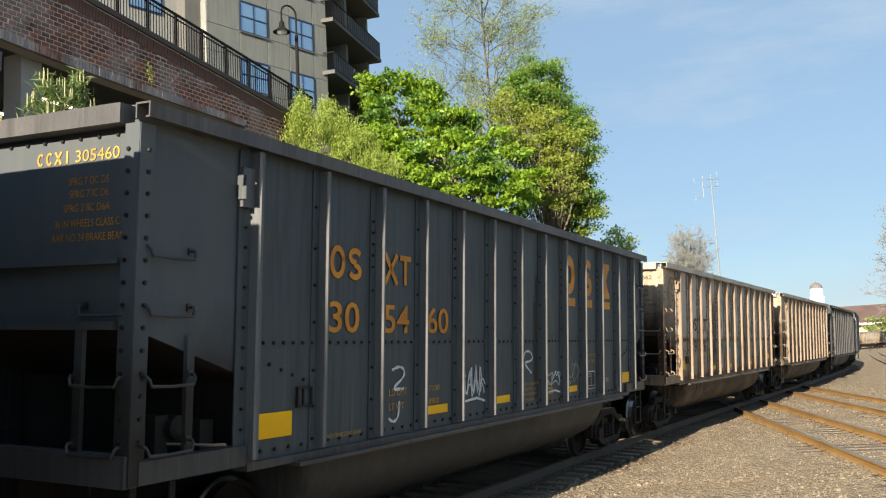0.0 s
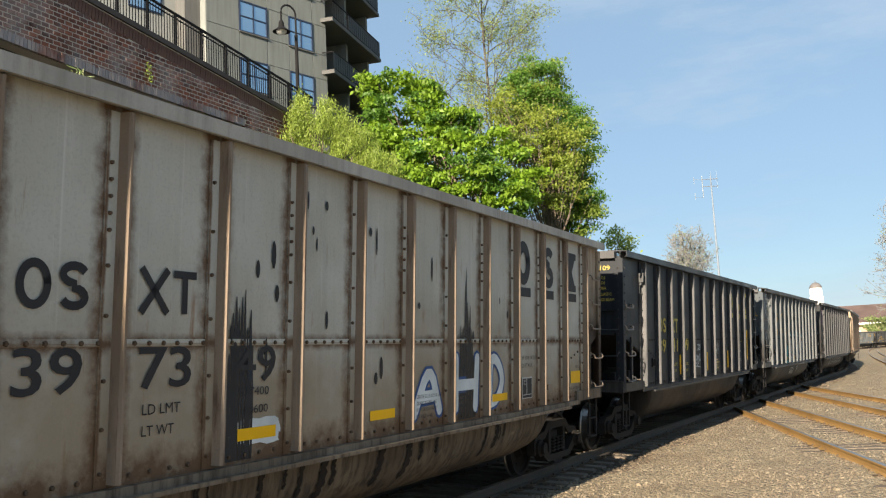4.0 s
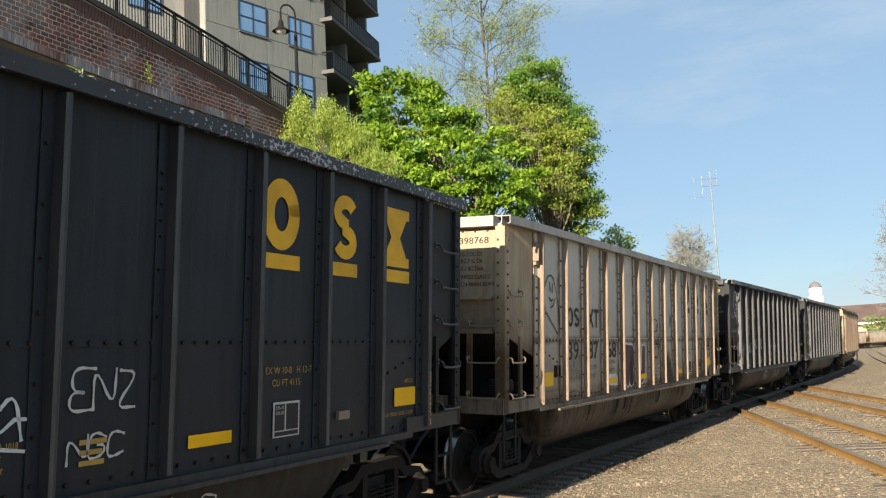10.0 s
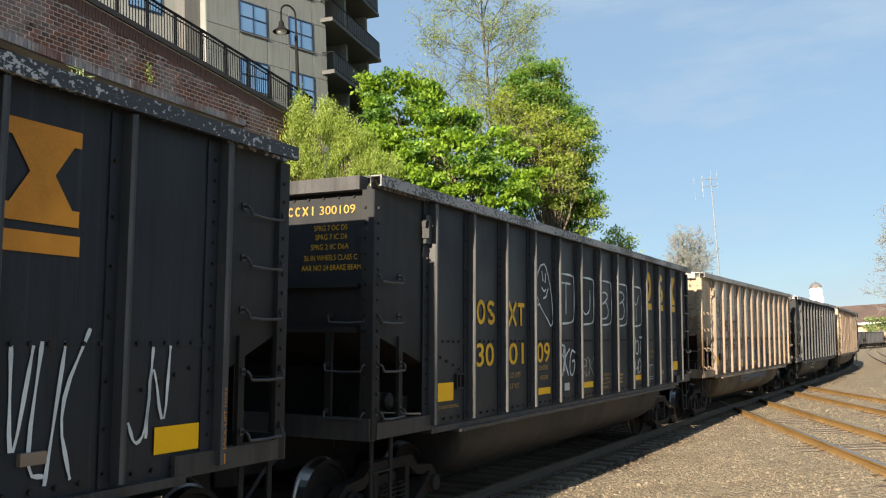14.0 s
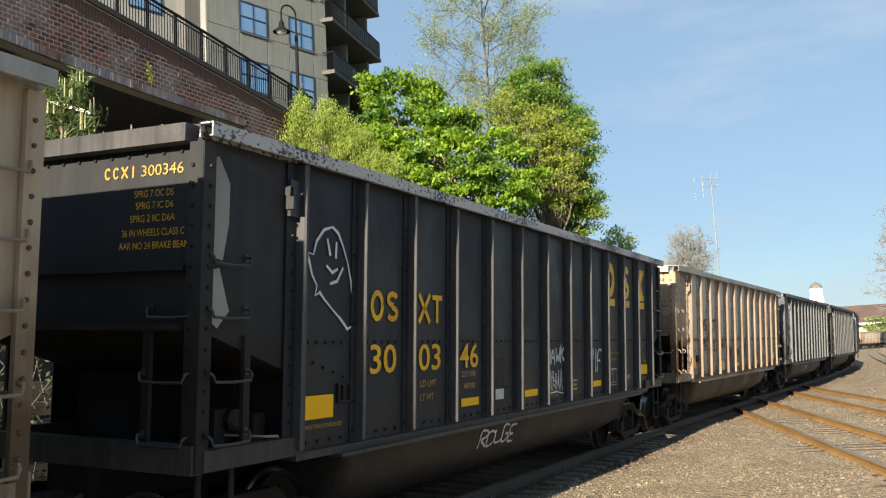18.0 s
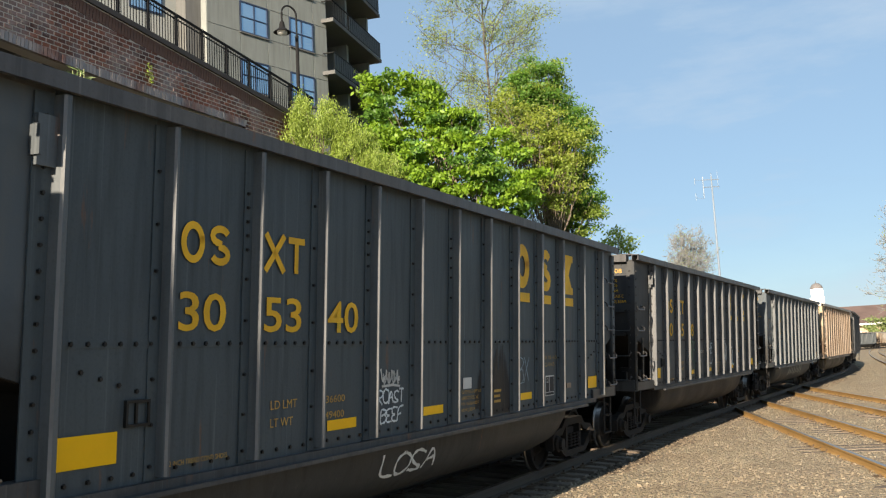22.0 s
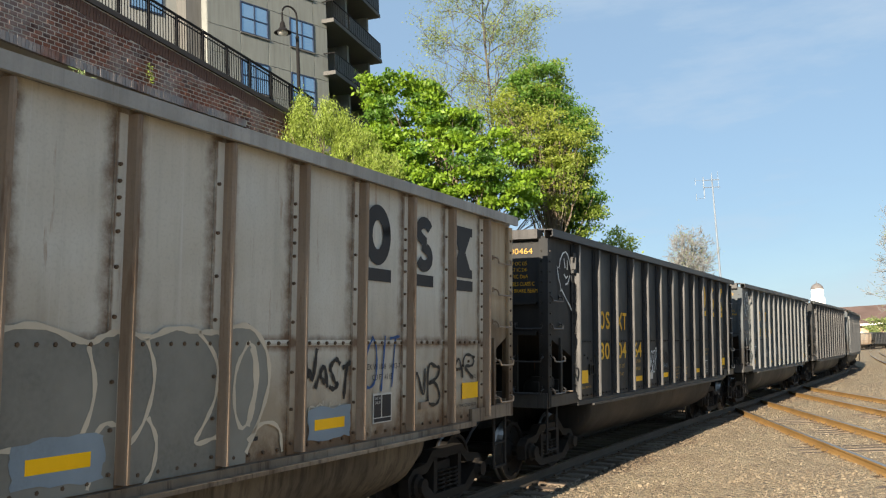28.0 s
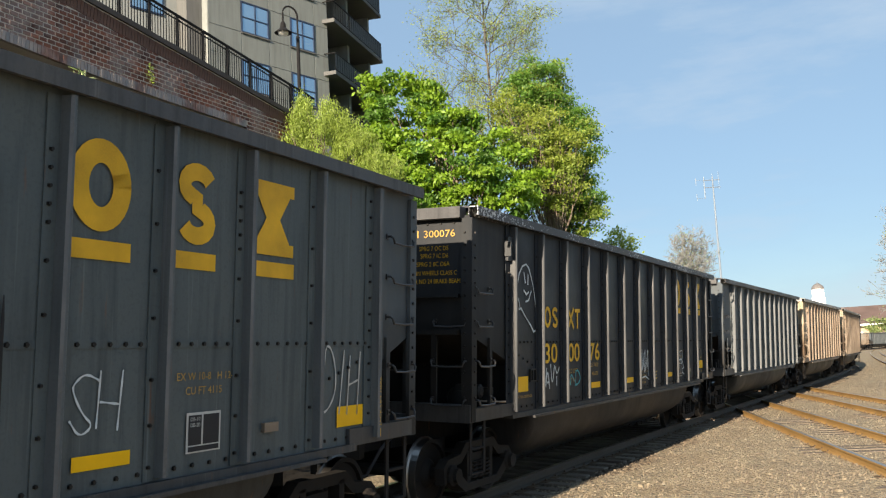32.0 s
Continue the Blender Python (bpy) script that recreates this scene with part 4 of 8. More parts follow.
def fat(car, letters, z0, z1, fill, edge, wide, rim, shine=None):
    """Fat letters, each (character, y0, y1): a rimmed outline, its fill and a highlight, one plane over the other."""
    r = random.Random(letters[0][0] + str(round(letters[0][1], 2)))
    for ch, y0, y1 in letters:
        lines = letter_lines(ch, y0 + wide / 2, z0 + wide / 2, y1 - y0 - wide, z1 - z0 - wide, 0.02, r, 0.05)
        for k, (name, mat, w, x) in enumerate((("graffiti_outline", edge, wide + 2 * rim, FACE - 0.004), ("graffiti_fill", fill, wide, FACE - 0.0015))):
            for m, line_ in enumerate(lines):
                v, f = ribbon([line_], w, x + 0.0006 * m, 'side', True)
                for end in (line_[0], line_[-1]):
                    o = len(v)
                    v += [(x + 0.0006 * m + 0.0002, end[0] + w / 2 * math.cos(t * 0.7854), end[1] + w / 2 * math.sin(t * 0.7854)) for t in range(8)]
                    f.append(tuple(range(o, o + 8)))
                part(name, raw_mesh(name, v, f, mat), mat, car)
        if shine is not None:
            spray(car, "graffiti_highlight", [[(a + 0.25 * wide, b + 0.25 * wide) for a, b in lines[0]]], 0.022, shine, FACE + 0.001)


def scribble(rng, y0, y1, z0, z1, n):
    """A quick spray-can flourish of loops and spikes, with no letters in it."""
    w, h, mid_ = y1 - y0, z1 - z0, (z0 + z1) / 2
    ph, k1, k2 = rng.uniform(0, 6), rng.uniform(0.55, 0.8), rng.uniform(2.2, 3.1)
    st = []
    m = 13 * n
    loops = []
    for i in range(m):
        t = i / (m - 1)
        a = 2 * math.pi * (n + 0.5) * t + ph
        loops.append((y0 + w * (0.1 + 0.8 * t) + 0.3 * w / n * math.cos(a), mid_ + h * 0.5 * (k1 * math.sin(a) + (1 - k1) * math.sin(k2 * a))))
    st.append(loops)
    spikes = []
    for i in range(2 * n + 2):
        t = i / (2 * n + 1)
        spikes.append((y0 + w * t + rng.uniform(-0.08, 0.08) * w, (z0 + h * rng.uniform(-0.12, 0.45)) if i % 2 else (z1 - h * rng.uniform(-0.1, 0.6))))
    st.append(rounded(spikes))
    if rng.random() < 0.6:
        st.append([(y0, z0 - 0.1 * h), (y0 + 0.6 * w, z0 - 0.04 * h), (y1, z0 - 0.16 * h)])
    return st


def outline_doodle(car, y, z, s, mat):
    """A wobbly closed outline with a few dashes inside."""
    prof = [(0.45, 1.0), (0.56, 0.95), (0.66, 0.82), (0.75, 0.66), (0.82, 0.48), (0.86, 0.3), (0.88, 0.14), (0.85, 0.05), (0.76, 0.02), (0.62, 0.12), (0.48, 0.2), (0.32, 0.3), (0.24, 0.36), (0.16, 0.33), (0.19, 0.42), (0.1, 0.52), (0.05, 0.64), (0.02, 0.72), (0.12, 0.71), (0.17, 0.84), (0.3, 0.96), (0.45, 1.0)]
    st = [[(y + a * s * 0.93, z + b * s) for a, b in prof]]
    st += [[(y + a * s * 0.93, z + b * s) for a, b in q] for q in (((0.36, 0.88), (0.42, 0.72)), ((0.53, 0.86), (0.52, 0.7)), ((0.35, 0.62), (0.46, 0.56), (0.56, 0.6)), ((0.42, 0.45), (0.55, 0.48), (0.66, 0.62)))]
    spray(car, "graffiti_outline", st, 0.032 * s + 0.004, mat)


def runs(car, rng, y0, y1, z_low, z_high, mat, n=5):
    """Vertical runs of spilt black liquid, uneven in length."""
    st = []
    for i in range(n):
        y = rng.uniform(y0, y1)
        top = rng.uniform((z_low + z_high) / 2, z_high)
        z, line_ = top, []
        while z > z_low:
            line_.append((y + rng.uniform(-0.012, 0.012), z))
            z -= 0.13
        if len(line_) > 1:
            st.append(line_)
    for k, s in enumerate(st):
        spray(car, "spill_run", [s], rng.uniform(0.05, 0.16), mat, FACE - 0.003 + 0.0004 * k)


def sprayed_shape(car, name, outline, mat, x):
    return part(name, raw_mesh(name, [(x, y, z) for y, z in outline], [list(range(len(outline)))], mat), mat, car)


def ragged(car, y0, y1, z0, z1, mat, seed, x=FACE - 0.004):
    """A torn patch of bare primer round a reflector."""
    r = random.Random(seed)
    pts = []
    for a, b, c, d in ((y0, z0, y1, z0), (y1, z0, y1, z1), (y1, z1, y0, z1), (y0, z1, y0, z0)):
        for k in range(7):
            f = k / 7
            pts.append((x, a + (c - a) * f + r.uniform(-0.022, 0.022), b + (d - b) * f + r.uniform(-0.022, 0.022)))
    part("primer_patch", raw_mesh("primer_patch", pts, [list(range(len(pts)))], mat), mat, car)


def reflectors(car, ys, kind, pale=False):
    if kind == 'C':
        for y, w, z0, z1 in ((ys[0] + 0.15, 0.11, 1.55, 2.49), (ys[2] + 0.89, 0.13, 1.38, 1.85), (ys[5] + 0.44, 0.13, 1.38, 1.86), (ys[7] + 0.73, 0.13, 1.38, 1.87), (ys[10] + 0.62, 0.13, 1.53, 2.49)):
            patch(car, "reflector", y, y + w, z0, z1, YELLOW, FACE + 0.008)
        return
    up = 0.14 if kind == 'B' else 0.03
    if pale:
        ragged(car, ys[3] + 0.2, ys[3] + 0.88, 1.355, 1.555, CHALK, 5)
    patch(car, "reflector", ys[0] + 0.13, ys[0] + 0.64, 1.35 + up, 1.57 + up, YELLOW)
    patch(car, "reflector", ys[11] + 0.41, ys[11] + 0.9, 1.36 + up, 1.56 + up, YELLOW)
    for k in (3, 5, 8):
        a = 0.2 if kind == 'A' else 0.3
        patch(car, "reflector", ys[k] + a, ys[k] + a + 0.52, 1.36 + up * 0.25, 1.46 + up * 0.25, YELLOW)


WEIGHTS = {"394109": ("233100", "52900"), "303925": ("236400", "49600"), "300422": ("236900", "49100"), "398768": ("237300", "48700"), "303130": ("236100", "48900"), "300109": ("236700", "49300"),
           "398656": ("237400", "48600"), "300346": ("237100", "48900"), "398234": ("237400", "48600"), "305340": ("236600", "49400"), "304508": ("237100", "48900"), "300464": ("237000", "49000"), "304299": ("236900", "49100")}


def letter_wagon(car, ys, kind, number, ink, small_ink):
    """Numbers, emblem shapes, stencils and reflectors on the camera's side and on the leading end."""
    pairs = [number[:2], number[2:4], number[4:]]
    z_num, z_mark, inset = {'A': (2.305, 2.84, 0.18), 'B': (1.875, 2.43, 0.25), 'C': (1.925, 2.375, 0.21)}[kind]
    for k in range(3):
        side_text(car, pairs[k], ys[1 + k] + inset, z_num, 0.31, ink, 0.55, 0.012, name="number")
    for k, (a, b) in enumerate(((0, 1), (2, 3))):
        y = ys[1 + k] + inset
        emblem(car, y, z_mark, 0.27, 0.33, ink, a, 0.06)
        emblem(car, y + 0.33, z_mark, 0.25, 0.33, ink, b, 0.06)
    z_emb, z_bar = {'A': (2.985, 2.79), 'B': (3.03, 2.86), 'C': (3.01, 2.85)}[kind]
    first = {'A': 8, 'B': 9, 'C': 8}[kind]
    for k in range(3):
        y = ys[first + k] + ((0.075, 0.145, 0.075) if kind == 'A' else (0.1, 0.185, 0.09))[k]
        w = (0.56, 0.44, 0.62)[k]
        emblem(car, y, z_emb, w, 0.65, ink, k, (0.17, 0.14, 0.16)[k])
        patch(car, "emblem_bar", y - 0.005, y + w + 0.015, z_bar, z_bar + 0.135, ink)
    # weights and capacity
    z_ld, z_wt, a_wt = {'A': (1.63, 1.635, 0.1), 'B': (1.69, 1.765, 0.31), 'C': (1.59, 1.58, 0.31)}[kind]
    side_text(car, "LD LMT", ys[2] + 0.3, z_ld, 0.075, small_ink, 0.39)
    side_text(car, "LT WT", ys[2] + 0.3, z_ld - 0.155, 0.075, small_ink, 0.33)
    loaded, empty = WEIGHTS.get(number, {'C': ("233100", "52900"), 'A': ("237100", "48900"), 'B': ("237400", "48600")}[kind])
    side_text(car, loaded, ys[3] + a_wt, z_wt, 0.07, small_ink, 0.4)
    side_text(car, empty, ys[3] + a_wt + 0.06, z_wt - 0.15, 0.07, small_ink, 0.33)
    lift = 0.16 if kind == 'C' else 0.0
    side_text(car, "EX W 10-8   H 12-7", ys[9] + 0.2, 1.93 + lift, 0.06, small_ink)
    side_text(car, "CU FT 4115", ys[9] + 0.3, 1.82 + lift, 0.06, small_ink)
    y = ys[9] + 0.32
    patch(car, "stencil_box", y, y + 0.4, 1.37 + lift, 1.68 + lift, PALE)
    patch(car, "stencil_panel", y + 0.02, y + 0.17, 1.43 + lift, 1.66 + lift, DARK_INK, FACE + 0.003)
    patch(car, "stencil_panel", y + 0.19, y + 0.38, 1.43 + lift, 1.66 + lift, DARK_INK, FACE + 0.003)
    patch(car, "stencil_panel", y + 0.02, y + 0.38, 1.382 + lift, 1.42 + lift, DARK_INK, FACE + 0.003)
    side_text(car, "DB-10", y + 0.04, 1.615 + lift, 0.03, PALE, x=FACE + 0.006)
    side_text(car, "DB-20", y + 0.04, 1.57 + lift, 0.03, PALE, x=FACE + 0.006)
    if kind != 'C':
        side_text(car, "2 INCH TREAD COND SHOES", (ys[0] if kind == 'B' else ys[1]) + 0.13, 1.4 if kind == 'B' else 1.29, 0.04, small_ink, 0.66)
    # maker's notes in small stencil lines
    for k, (body, w) in enumerate((("CENTER SILL IS ASTM A 1018", 0.62), ("GRADE 70 STEEL. USE", 0.5), ("E9TI-1 OR EQUIVALENT", 0.52), ("FOR WELD REPAIR.", 0.4))):
        side_text(car, body, ys[6] + 0.26, 1.56 - 0.075 * k, 0.042, small_ink, w)
    for k, w in enumerate((0.24, 0.2, 0.22)):
        patch(car, "stencil_line", ys[7] + 0.3, ys[7] + 0.3 + w, 1.53 - 0.07 * k, 1.565 - 0.07 * k, small_ink)
    if kind == 'B':
        side_text(car, "2 INCH TREAD COND SHOES", ys[11] + 0.12, 1.4, 0.04, small_ink, 0.72)
        side_text(car, "40% E/L", ys[11] + 0.64, 1.75, 0.045, small_ink, 0.2)
    me, co = writing("JACK-LIFT HERE", 0.04, 0.5)
    part("lettering", lay(me, co, (PANEL + 0.1095, ys[-1] + 0.044, 1.36), (0, 0, 1), (0, -1, 0)), ink, car)
    part("painted_arrow", raw_mesh("painted_arrow", [(PANEL + 0.1095, ys[-1] + yy, zz) for yy, zz in ((0.02, 1.25), (0.032, 1.25), (0.032, 1.33), (0.02, 1.33))], [(0, 1, 2, 3)], ink), ink, car)
    reflectors(car, ys, kind, ink is DARK_INK)
    # an equipment tag holder and a small plate
    part("tag_holder", boxes((PANEL, PANEL + 0.03, ys[0] + 0.7, ys[0] + 0.93, 1.62, 1.64), (PANEL, PANEL + 0.03, ys[0] + 0.7, ys[0] + 0.93, 1.79, 1.81), (PANEL, PANEL + 0.03, ys[0] + 0.7, ys[0] + 0.72, 1.64, 1.79),
                             (PANEL, PANEL + 0.03, ys[0] + 0.91, ys[0] + 0.93, 1.64, 1.79), (PANEL, PANEL + 0.02, ys[0] + 0.8, ys[0] + 0.82, 1.64, 1.79)), BOLT, car)
    part("data_plate", boxes((PANEL, PANEL + 0.035, ys[10] + 0.3, ys[10] + 0.5, 1.45, 1.53)), ROD, car)
    # leading end
    end_text(car, number, 1.22, 3.61, 0.095, small_ink if ink is not DARK_INK else DARK_INK, 0.47)
    for k, ww in enumerate((0, 1, 2, 3)):
        xx = 0.32 + 0.1 * k
        spray(car, "emblem_shape", [[(xx + 0.035, 3.61), (xx + 0.035, 3.71)]] if ww == 3 else [arc(xx + 0.035, 3.66, 0.03, 0.045, 40, 320, 8)] if ww < 2 else [[(xx, 3.61), (xx + 0.07, 3.71)], [(xx, 3.71), (xx + 0.07, 3.61)]], 0.02, small_ink, -HALF + 0.083, 'end')
    for body, xr, z, w in (("SPRG 7 OC D5", 1.12, 3.43, 0.44), ("SPRG 7 IC D6", 1.12, 3.33, 0.42), ("SPRG 2 IIC D6A", 1.14, 3.22, 0.5), ("36 IN WHEELS CLASS C", 1.25, 3.10, 0.7), ("AAR NO 24 BRAKE BEAM", 1.30, 2.99, 0.78)):
        end_text(car, body, xr, z, 0.06, ink, w)


wagons = []
rng = random.Random(7)
for index in range(-2, 37):
    paint, kind, number = TRAIN[index]
    car, ys = wagon(index, paint, kind, full=-1 <= index < 22)
    wagons.append((index, car))
    pale = paint in ('white', 'cream')
    if number:
        ink = DARK_INK if pale else {"394109": STRAW, "303130": ORANGE, "305460": ORANGE}.get(number, GOLD)
        letter_wagon(car, ys, kind, number, ink, DARK_INK if pale else SMALL_GOLD if number != "394109" else STRAW)

    def tag(k, z0, z1, n, mat, w=0.035, a=0.2, b=0.88, name="graffiti_tag"):
        y0, y1 = ys[k], ys[k + 1]
        d = y1 - y0
        spray(car, name, scribble(rng, y0 + a * d, y0 + b * d, z0, z1, n), w, mat)
    lead = -HALF + 0.42

    def word(text, k, a, b, z0, z1, mat, thick=0.03, **more):
        return hand(car, text, ys[k] + a, ys[k] + b, z0, z1, mat, thick, **more)

    def blobs(k0, k1, z0, z1, mat, n, seed):
        """Spilt dark liquid in many short upright drops."""
        r = random.Random(seed)
        for m in range(n):
            y, z, h, w = ys[k0] + 0.12 + r.random() * (ys[k1] - ys[k0]), r.uniform(z0, z1), r.uniform(0.06, 0.34), r.uniform(0.025, 0.07)
            if min(abs(y - q) for q in ys) > 0.13:
                sprayed_shape(car, "spill_drop", arc(y, z, w / 2, h / 2, 0, 330, 9), mat, FACE - 0.002)

    def flood(k, a, b, z0, z1, mat, seed):
        """A wide stain of many runs side by side where liquid came over the side."""
        r = random.Random(seed)
        n = max(5, int((b - a) / 0.035))
        v, f = [], []
        for m in range(n):
            mid, w = ys[k] + a + (b - a) * (m + 0.5) / n, (b - a) / n * r.uniform(0.7, 1.25)
            top = z0 + (z1 - z0) * (0.35 + 0.65 * math.sin(math.pi * (m + 0.5) / n) ** 0.7) * r.uniform(0.6, 1.0)
            rows = [z0 + (top - z0) * q / 8 for q in range(9)]
            edge = [(mid + w * r.uniform(0.38, 0.62) * (1.0 if q < 7 else 0.8 if q == 7 else 0.3), z) for q, z in enumerate(rows)]
            back = [(mid - w * r.uniform(0.38, 0.62) * (1.0 if q < 7 else 0.8 if q == 7 else 0.3), z) for q, z in enumerate(rows)]
            o = len(v)
            v += [(FACE - 0.004 + 0.0002 * m, y, z) for y, z in edge + back[::-1]]
            f.append(tuple(range(o, o + 18)))
        part("spill_stain", raw_mesh("spill_stain", v, f, mat), mat, car)

    def drips(k0, k1, n, mat, seed):
        """Dark streaks that ran down the belly from the sill."""
        r = random.Random(seed)
        for m in range(n):
            y, low = r.uniform(ys[k0], ys[k1]), r.uniform(0.62, 0.95)
            spray(car, "belly_streak", [[(y + r.uniform(-0.015, 0.015), 1.07 - (1.07 - low) * q / 14) for q in range(15)]], r.choice((0.03, 0.05, 0.09, 0.16)), mat, 0, 'belly')

    def across(k, f):
        """A place along bay k, 0 at its first post, 1 at the next."""
        return ys[k] + 0.065 + f * (ys[k + 1] - ys[k] - 0.09)

    def field(k, pts, mat, lift=0.005, name="graffiti_fill"):
        """A flat painted field in bay k."""
        sprayed_shape(car, name, [(across(k, f), z) for f, z in pts], mat, FACE + lift)

    def stroke(k, pts, mat, thick, lift=0.007, name="graffiti_outline"):
        """A smooth painted stroke in bay k."""
        line_ = [Vector((across(k, f), z)) for f, z in pts]
        for turn in range(2):
            line_ = [line_[0]] + [q for a, b in zip(line_, line_[1:]) for q in (a * 0.75 + b * 0.25, a * 0.25 + b * 0.75)] + [line_[-1]]
        spray(car, name, [[tuple(q) for q in line_]], thick, mat, FACE + lift)

    if index == 0:
        word("2", 2, 0.35, 0.62, 1.7, 1.95, CHALK, 0.03); word("J", 2, 0.3, 0.5, 1.36, 1.6, CHALK, 0.03); tag(4, 1.5, 1.92, 3, CHALK, 0.035); word("R", 6, 0.25, 0.6, 1.75, 2.1, CHALK); tag(7, 1.45, 1.8, 1, CHALK, 0.03); tag(8, 1.5, 2.0, 1, PALE, 0.012)
        runs(car, rng, ys[6] + 0.7, ys[7] - 0.14, 1.3, 3.2, INK_BLACK, 4)
    elif index == 1:
        outline_doodle(car, lead, 2.66, 1.03, INK_BLACK)
        blobs(3, 9, 1.4, 3.6, INK_BLACK, 90, 3); blobs(3, 5, 1.3, 3.4, WASH, 24, 4)
        flood(3, 0.4, 0.93, 1.22, 3.75, INK_BLACK, 5); flood(7, 0.25, 0.92, 1.22, 3.75, INK_BLACK, 6); flood(5, 0.5, 0.75, 2.4, 3.1, INK_BLACK, 41); drips(3, 9, 26, INK_BLACK, 42); drips(0, 3, 10, UNDER, 43); runs(car, rng, ys[2] + 0.12, ys[2] + 0.3, 1.3, 2.8, WASH, 4)
        word("UJC", 4, 0.14, 0.94, 1.85, 2.2, INK_TEAL, 0.075); word("C", 5, 0.3, 0.86, 1.3, 2.15, INK_TEAL, 0.075); word("TV", 5, 0.14, 0.9, 1.95, 2.2, INK_TEAL, 0.07); word("NV", 6, 0.14, 0.9, 1.3, 2.2, INK_TEAL, 0.06); word("Y", 7, 0.14, 0.5, 1.4, 2.2, INK_TEAL, 0.06)
        patch(car, "paper_notice", ys[4] + 0.36, ys[4] + 0.62, 1.4, 1.52, PALE); word("RWB", 10, 0.25, 0.9, 1.62, 1.85, INK_BLACK, 0.022)
    elif index == 2:
        flood(3, 0.12, 0.5, 1.24, 3.2, DARK_INK, 7); blobs(3, 9, 1.6, 3.6, INK_BLACK, 30, 8); flood(7, 0.3, 0.8, 1.24, 3.2, INK_BLACK, 9); drips(2, 9, 18, UNDER, 44)
        fat(car, [("A", ys[6] + 0.16, ys[6] + 0.92), ("H", ys[7] + 0.14, ys[7] + 0.9), ("D", ys[8] + 0.14, ys[8] + 0.7)], 1.32, 2.05, CHALK, INK_BLUE, 0.14, 0.035)
    elif index == 3:
        tag(4, 1.54, 1.86, 4, CHALK, 0.028, 0.1, 0.78); word("368", 4, 0.6, 0.95, 1.92, 2.09, CHALK, 0.018); word("JWV", 6, 0.14, 0.78, 1.72, 2.15, CHALK, 0.02); word("B", 8, 0.12, 0.36, 1.56, 1.85, CHALK, 0.018)
        for k, w in enumerate((0.5, 0.56, 0.4, 0.52)):
            patch(car, "stencil_line", ys[6] + 0.2, ys[6] + 0.2 + w, 1.62 - 0.075 * k, 1.655 - 0.075 * k, PALE_GOLD)
    elif index == 4:
        outline_doodle(car, lead - 0.02, 2.76, 1.06, CHALK)
        field(3, [(0.5, 1.22), (1.0, 1.22), (1.0, 2.0), (0.8, 1.75), (0.62, 1.45)], INK_TEAL, 0.004)
        for a in range(4):
            stroke(3, [(0.62 - 0.13 * math.cos(a * 0.785), 1.86 - 0.12 * math.sin(a * 0.785)), (0.62 + 0.13 * math.cos(a * 0.785), 1.86 + 0.12 * math.sin(a * 0.785))], INK_TEAL, 0.018)
        for k, top in ((4, ((0, 2.0), (0.3, 2.2), (0.65, 2.28), (1, 2.2))), (5, ((0, 2.2), (0.25, 2.26), (0.5, 2.08), (0.75, 2.26), (1, 2.22))), (6, ((0, 2.2), (0.3, 2.28), (0.55, 2.1), (0.8, 2.24), (1, 2.18))),
                       (7, ((0, 2.18), (0.35, 2.26), (0.7, 2.2), (1, 2.1))), (8, ((0, 2.1), (0.3, 2.08), (0.5, 1.9), (0.55, 1.6)))):
            end = 1.0 if k < 8 else 0.5
            field(k, [(0, 1.22), (end, 1.22)] + [(f, z + 0.2 + 0.05 * math.sin(9 * f + k)) for f, z in top[::-1]], INK_TEAL, 0.003)
            field(k, [(0, 1.22), (end, 1.22)] + list(top[::-1]), SILVER, 0.005)
            stroke(k, top, INK_BLACK, 0.11, 0.008)
            stroke(k, [(f, z + 0.09) for f, z in top], CHALK, 0.05, 0.0075)
        stroke(4, [(0.42, 1.98), (0.37, 1.8), (0.38, 1.64), (0.5, 1.64), (0.5, 1.8), (0.43, 1.97)], INK_BLACK, 0.05)
        stroke(4, [(0.34, 1.6), (0.6, 1.58), (1.0, 1.5)], INK_BLACK, 0.055); stroke(4, [(0.38, 1.58), (0.38, 1.32), (0.6, 1.26), (0.75, 1.22)], INK_BLACK, 0.06)
        stroke(5, [(0.0, 1.95), (0.05, 1.5), (0.0, 1.3)], INK_BLACK, 0.05); stroke(5, [(0.45, 2.02), (0.4, 1.8), (0.42, 1.5), (0.5, 1.5), (0.52, 1.8), (0.46, 2.0)], INK_BLACK, 0.05); stroke(5, [(0.98, 2.2), (0.9, 1.8), (0.95, 1.3)], INK_BLACK, 0.07)
        stroke(6, [(0.3, 2.0), (0.26, 1.75), (0.3, 1.55), (0.42, 1.7), (0.38, 1.95), (0.3, 2.0)], INK_BLACK, 0.06); stroke(6, [(0.62, 2.1), (0.62, 1.6), (0.8, 1.3), (1.0, 1.25)], INK_BLACK, 0.06); stroke(6, [(0.1, 1.45), (0.4, 1.3), (0.6, 1.22)], INK_BLACK, 0.05)
        stroke(7, [(0.75, 2.0), (0.35, 1.95), (0.4, 1.72), (0.75, 1.62), (0.7, 1.4), (0.2, 1.38)], INK_BLACK, 0.06); stroke(7, [(0.05, 2.1), (0.12, 1.7), (0.02, 1.25)], INK_BLACK, 0.07)
        stroke(8, [(0.05, 1.95), (0.2, 1.7), (0.1, 1.4)], INK_BLACK, 0.06); stroke(8, [(0.52, 1.9), (0.5, 1.5), (0.45, 1.22)], INK_BLACK, 0.08)
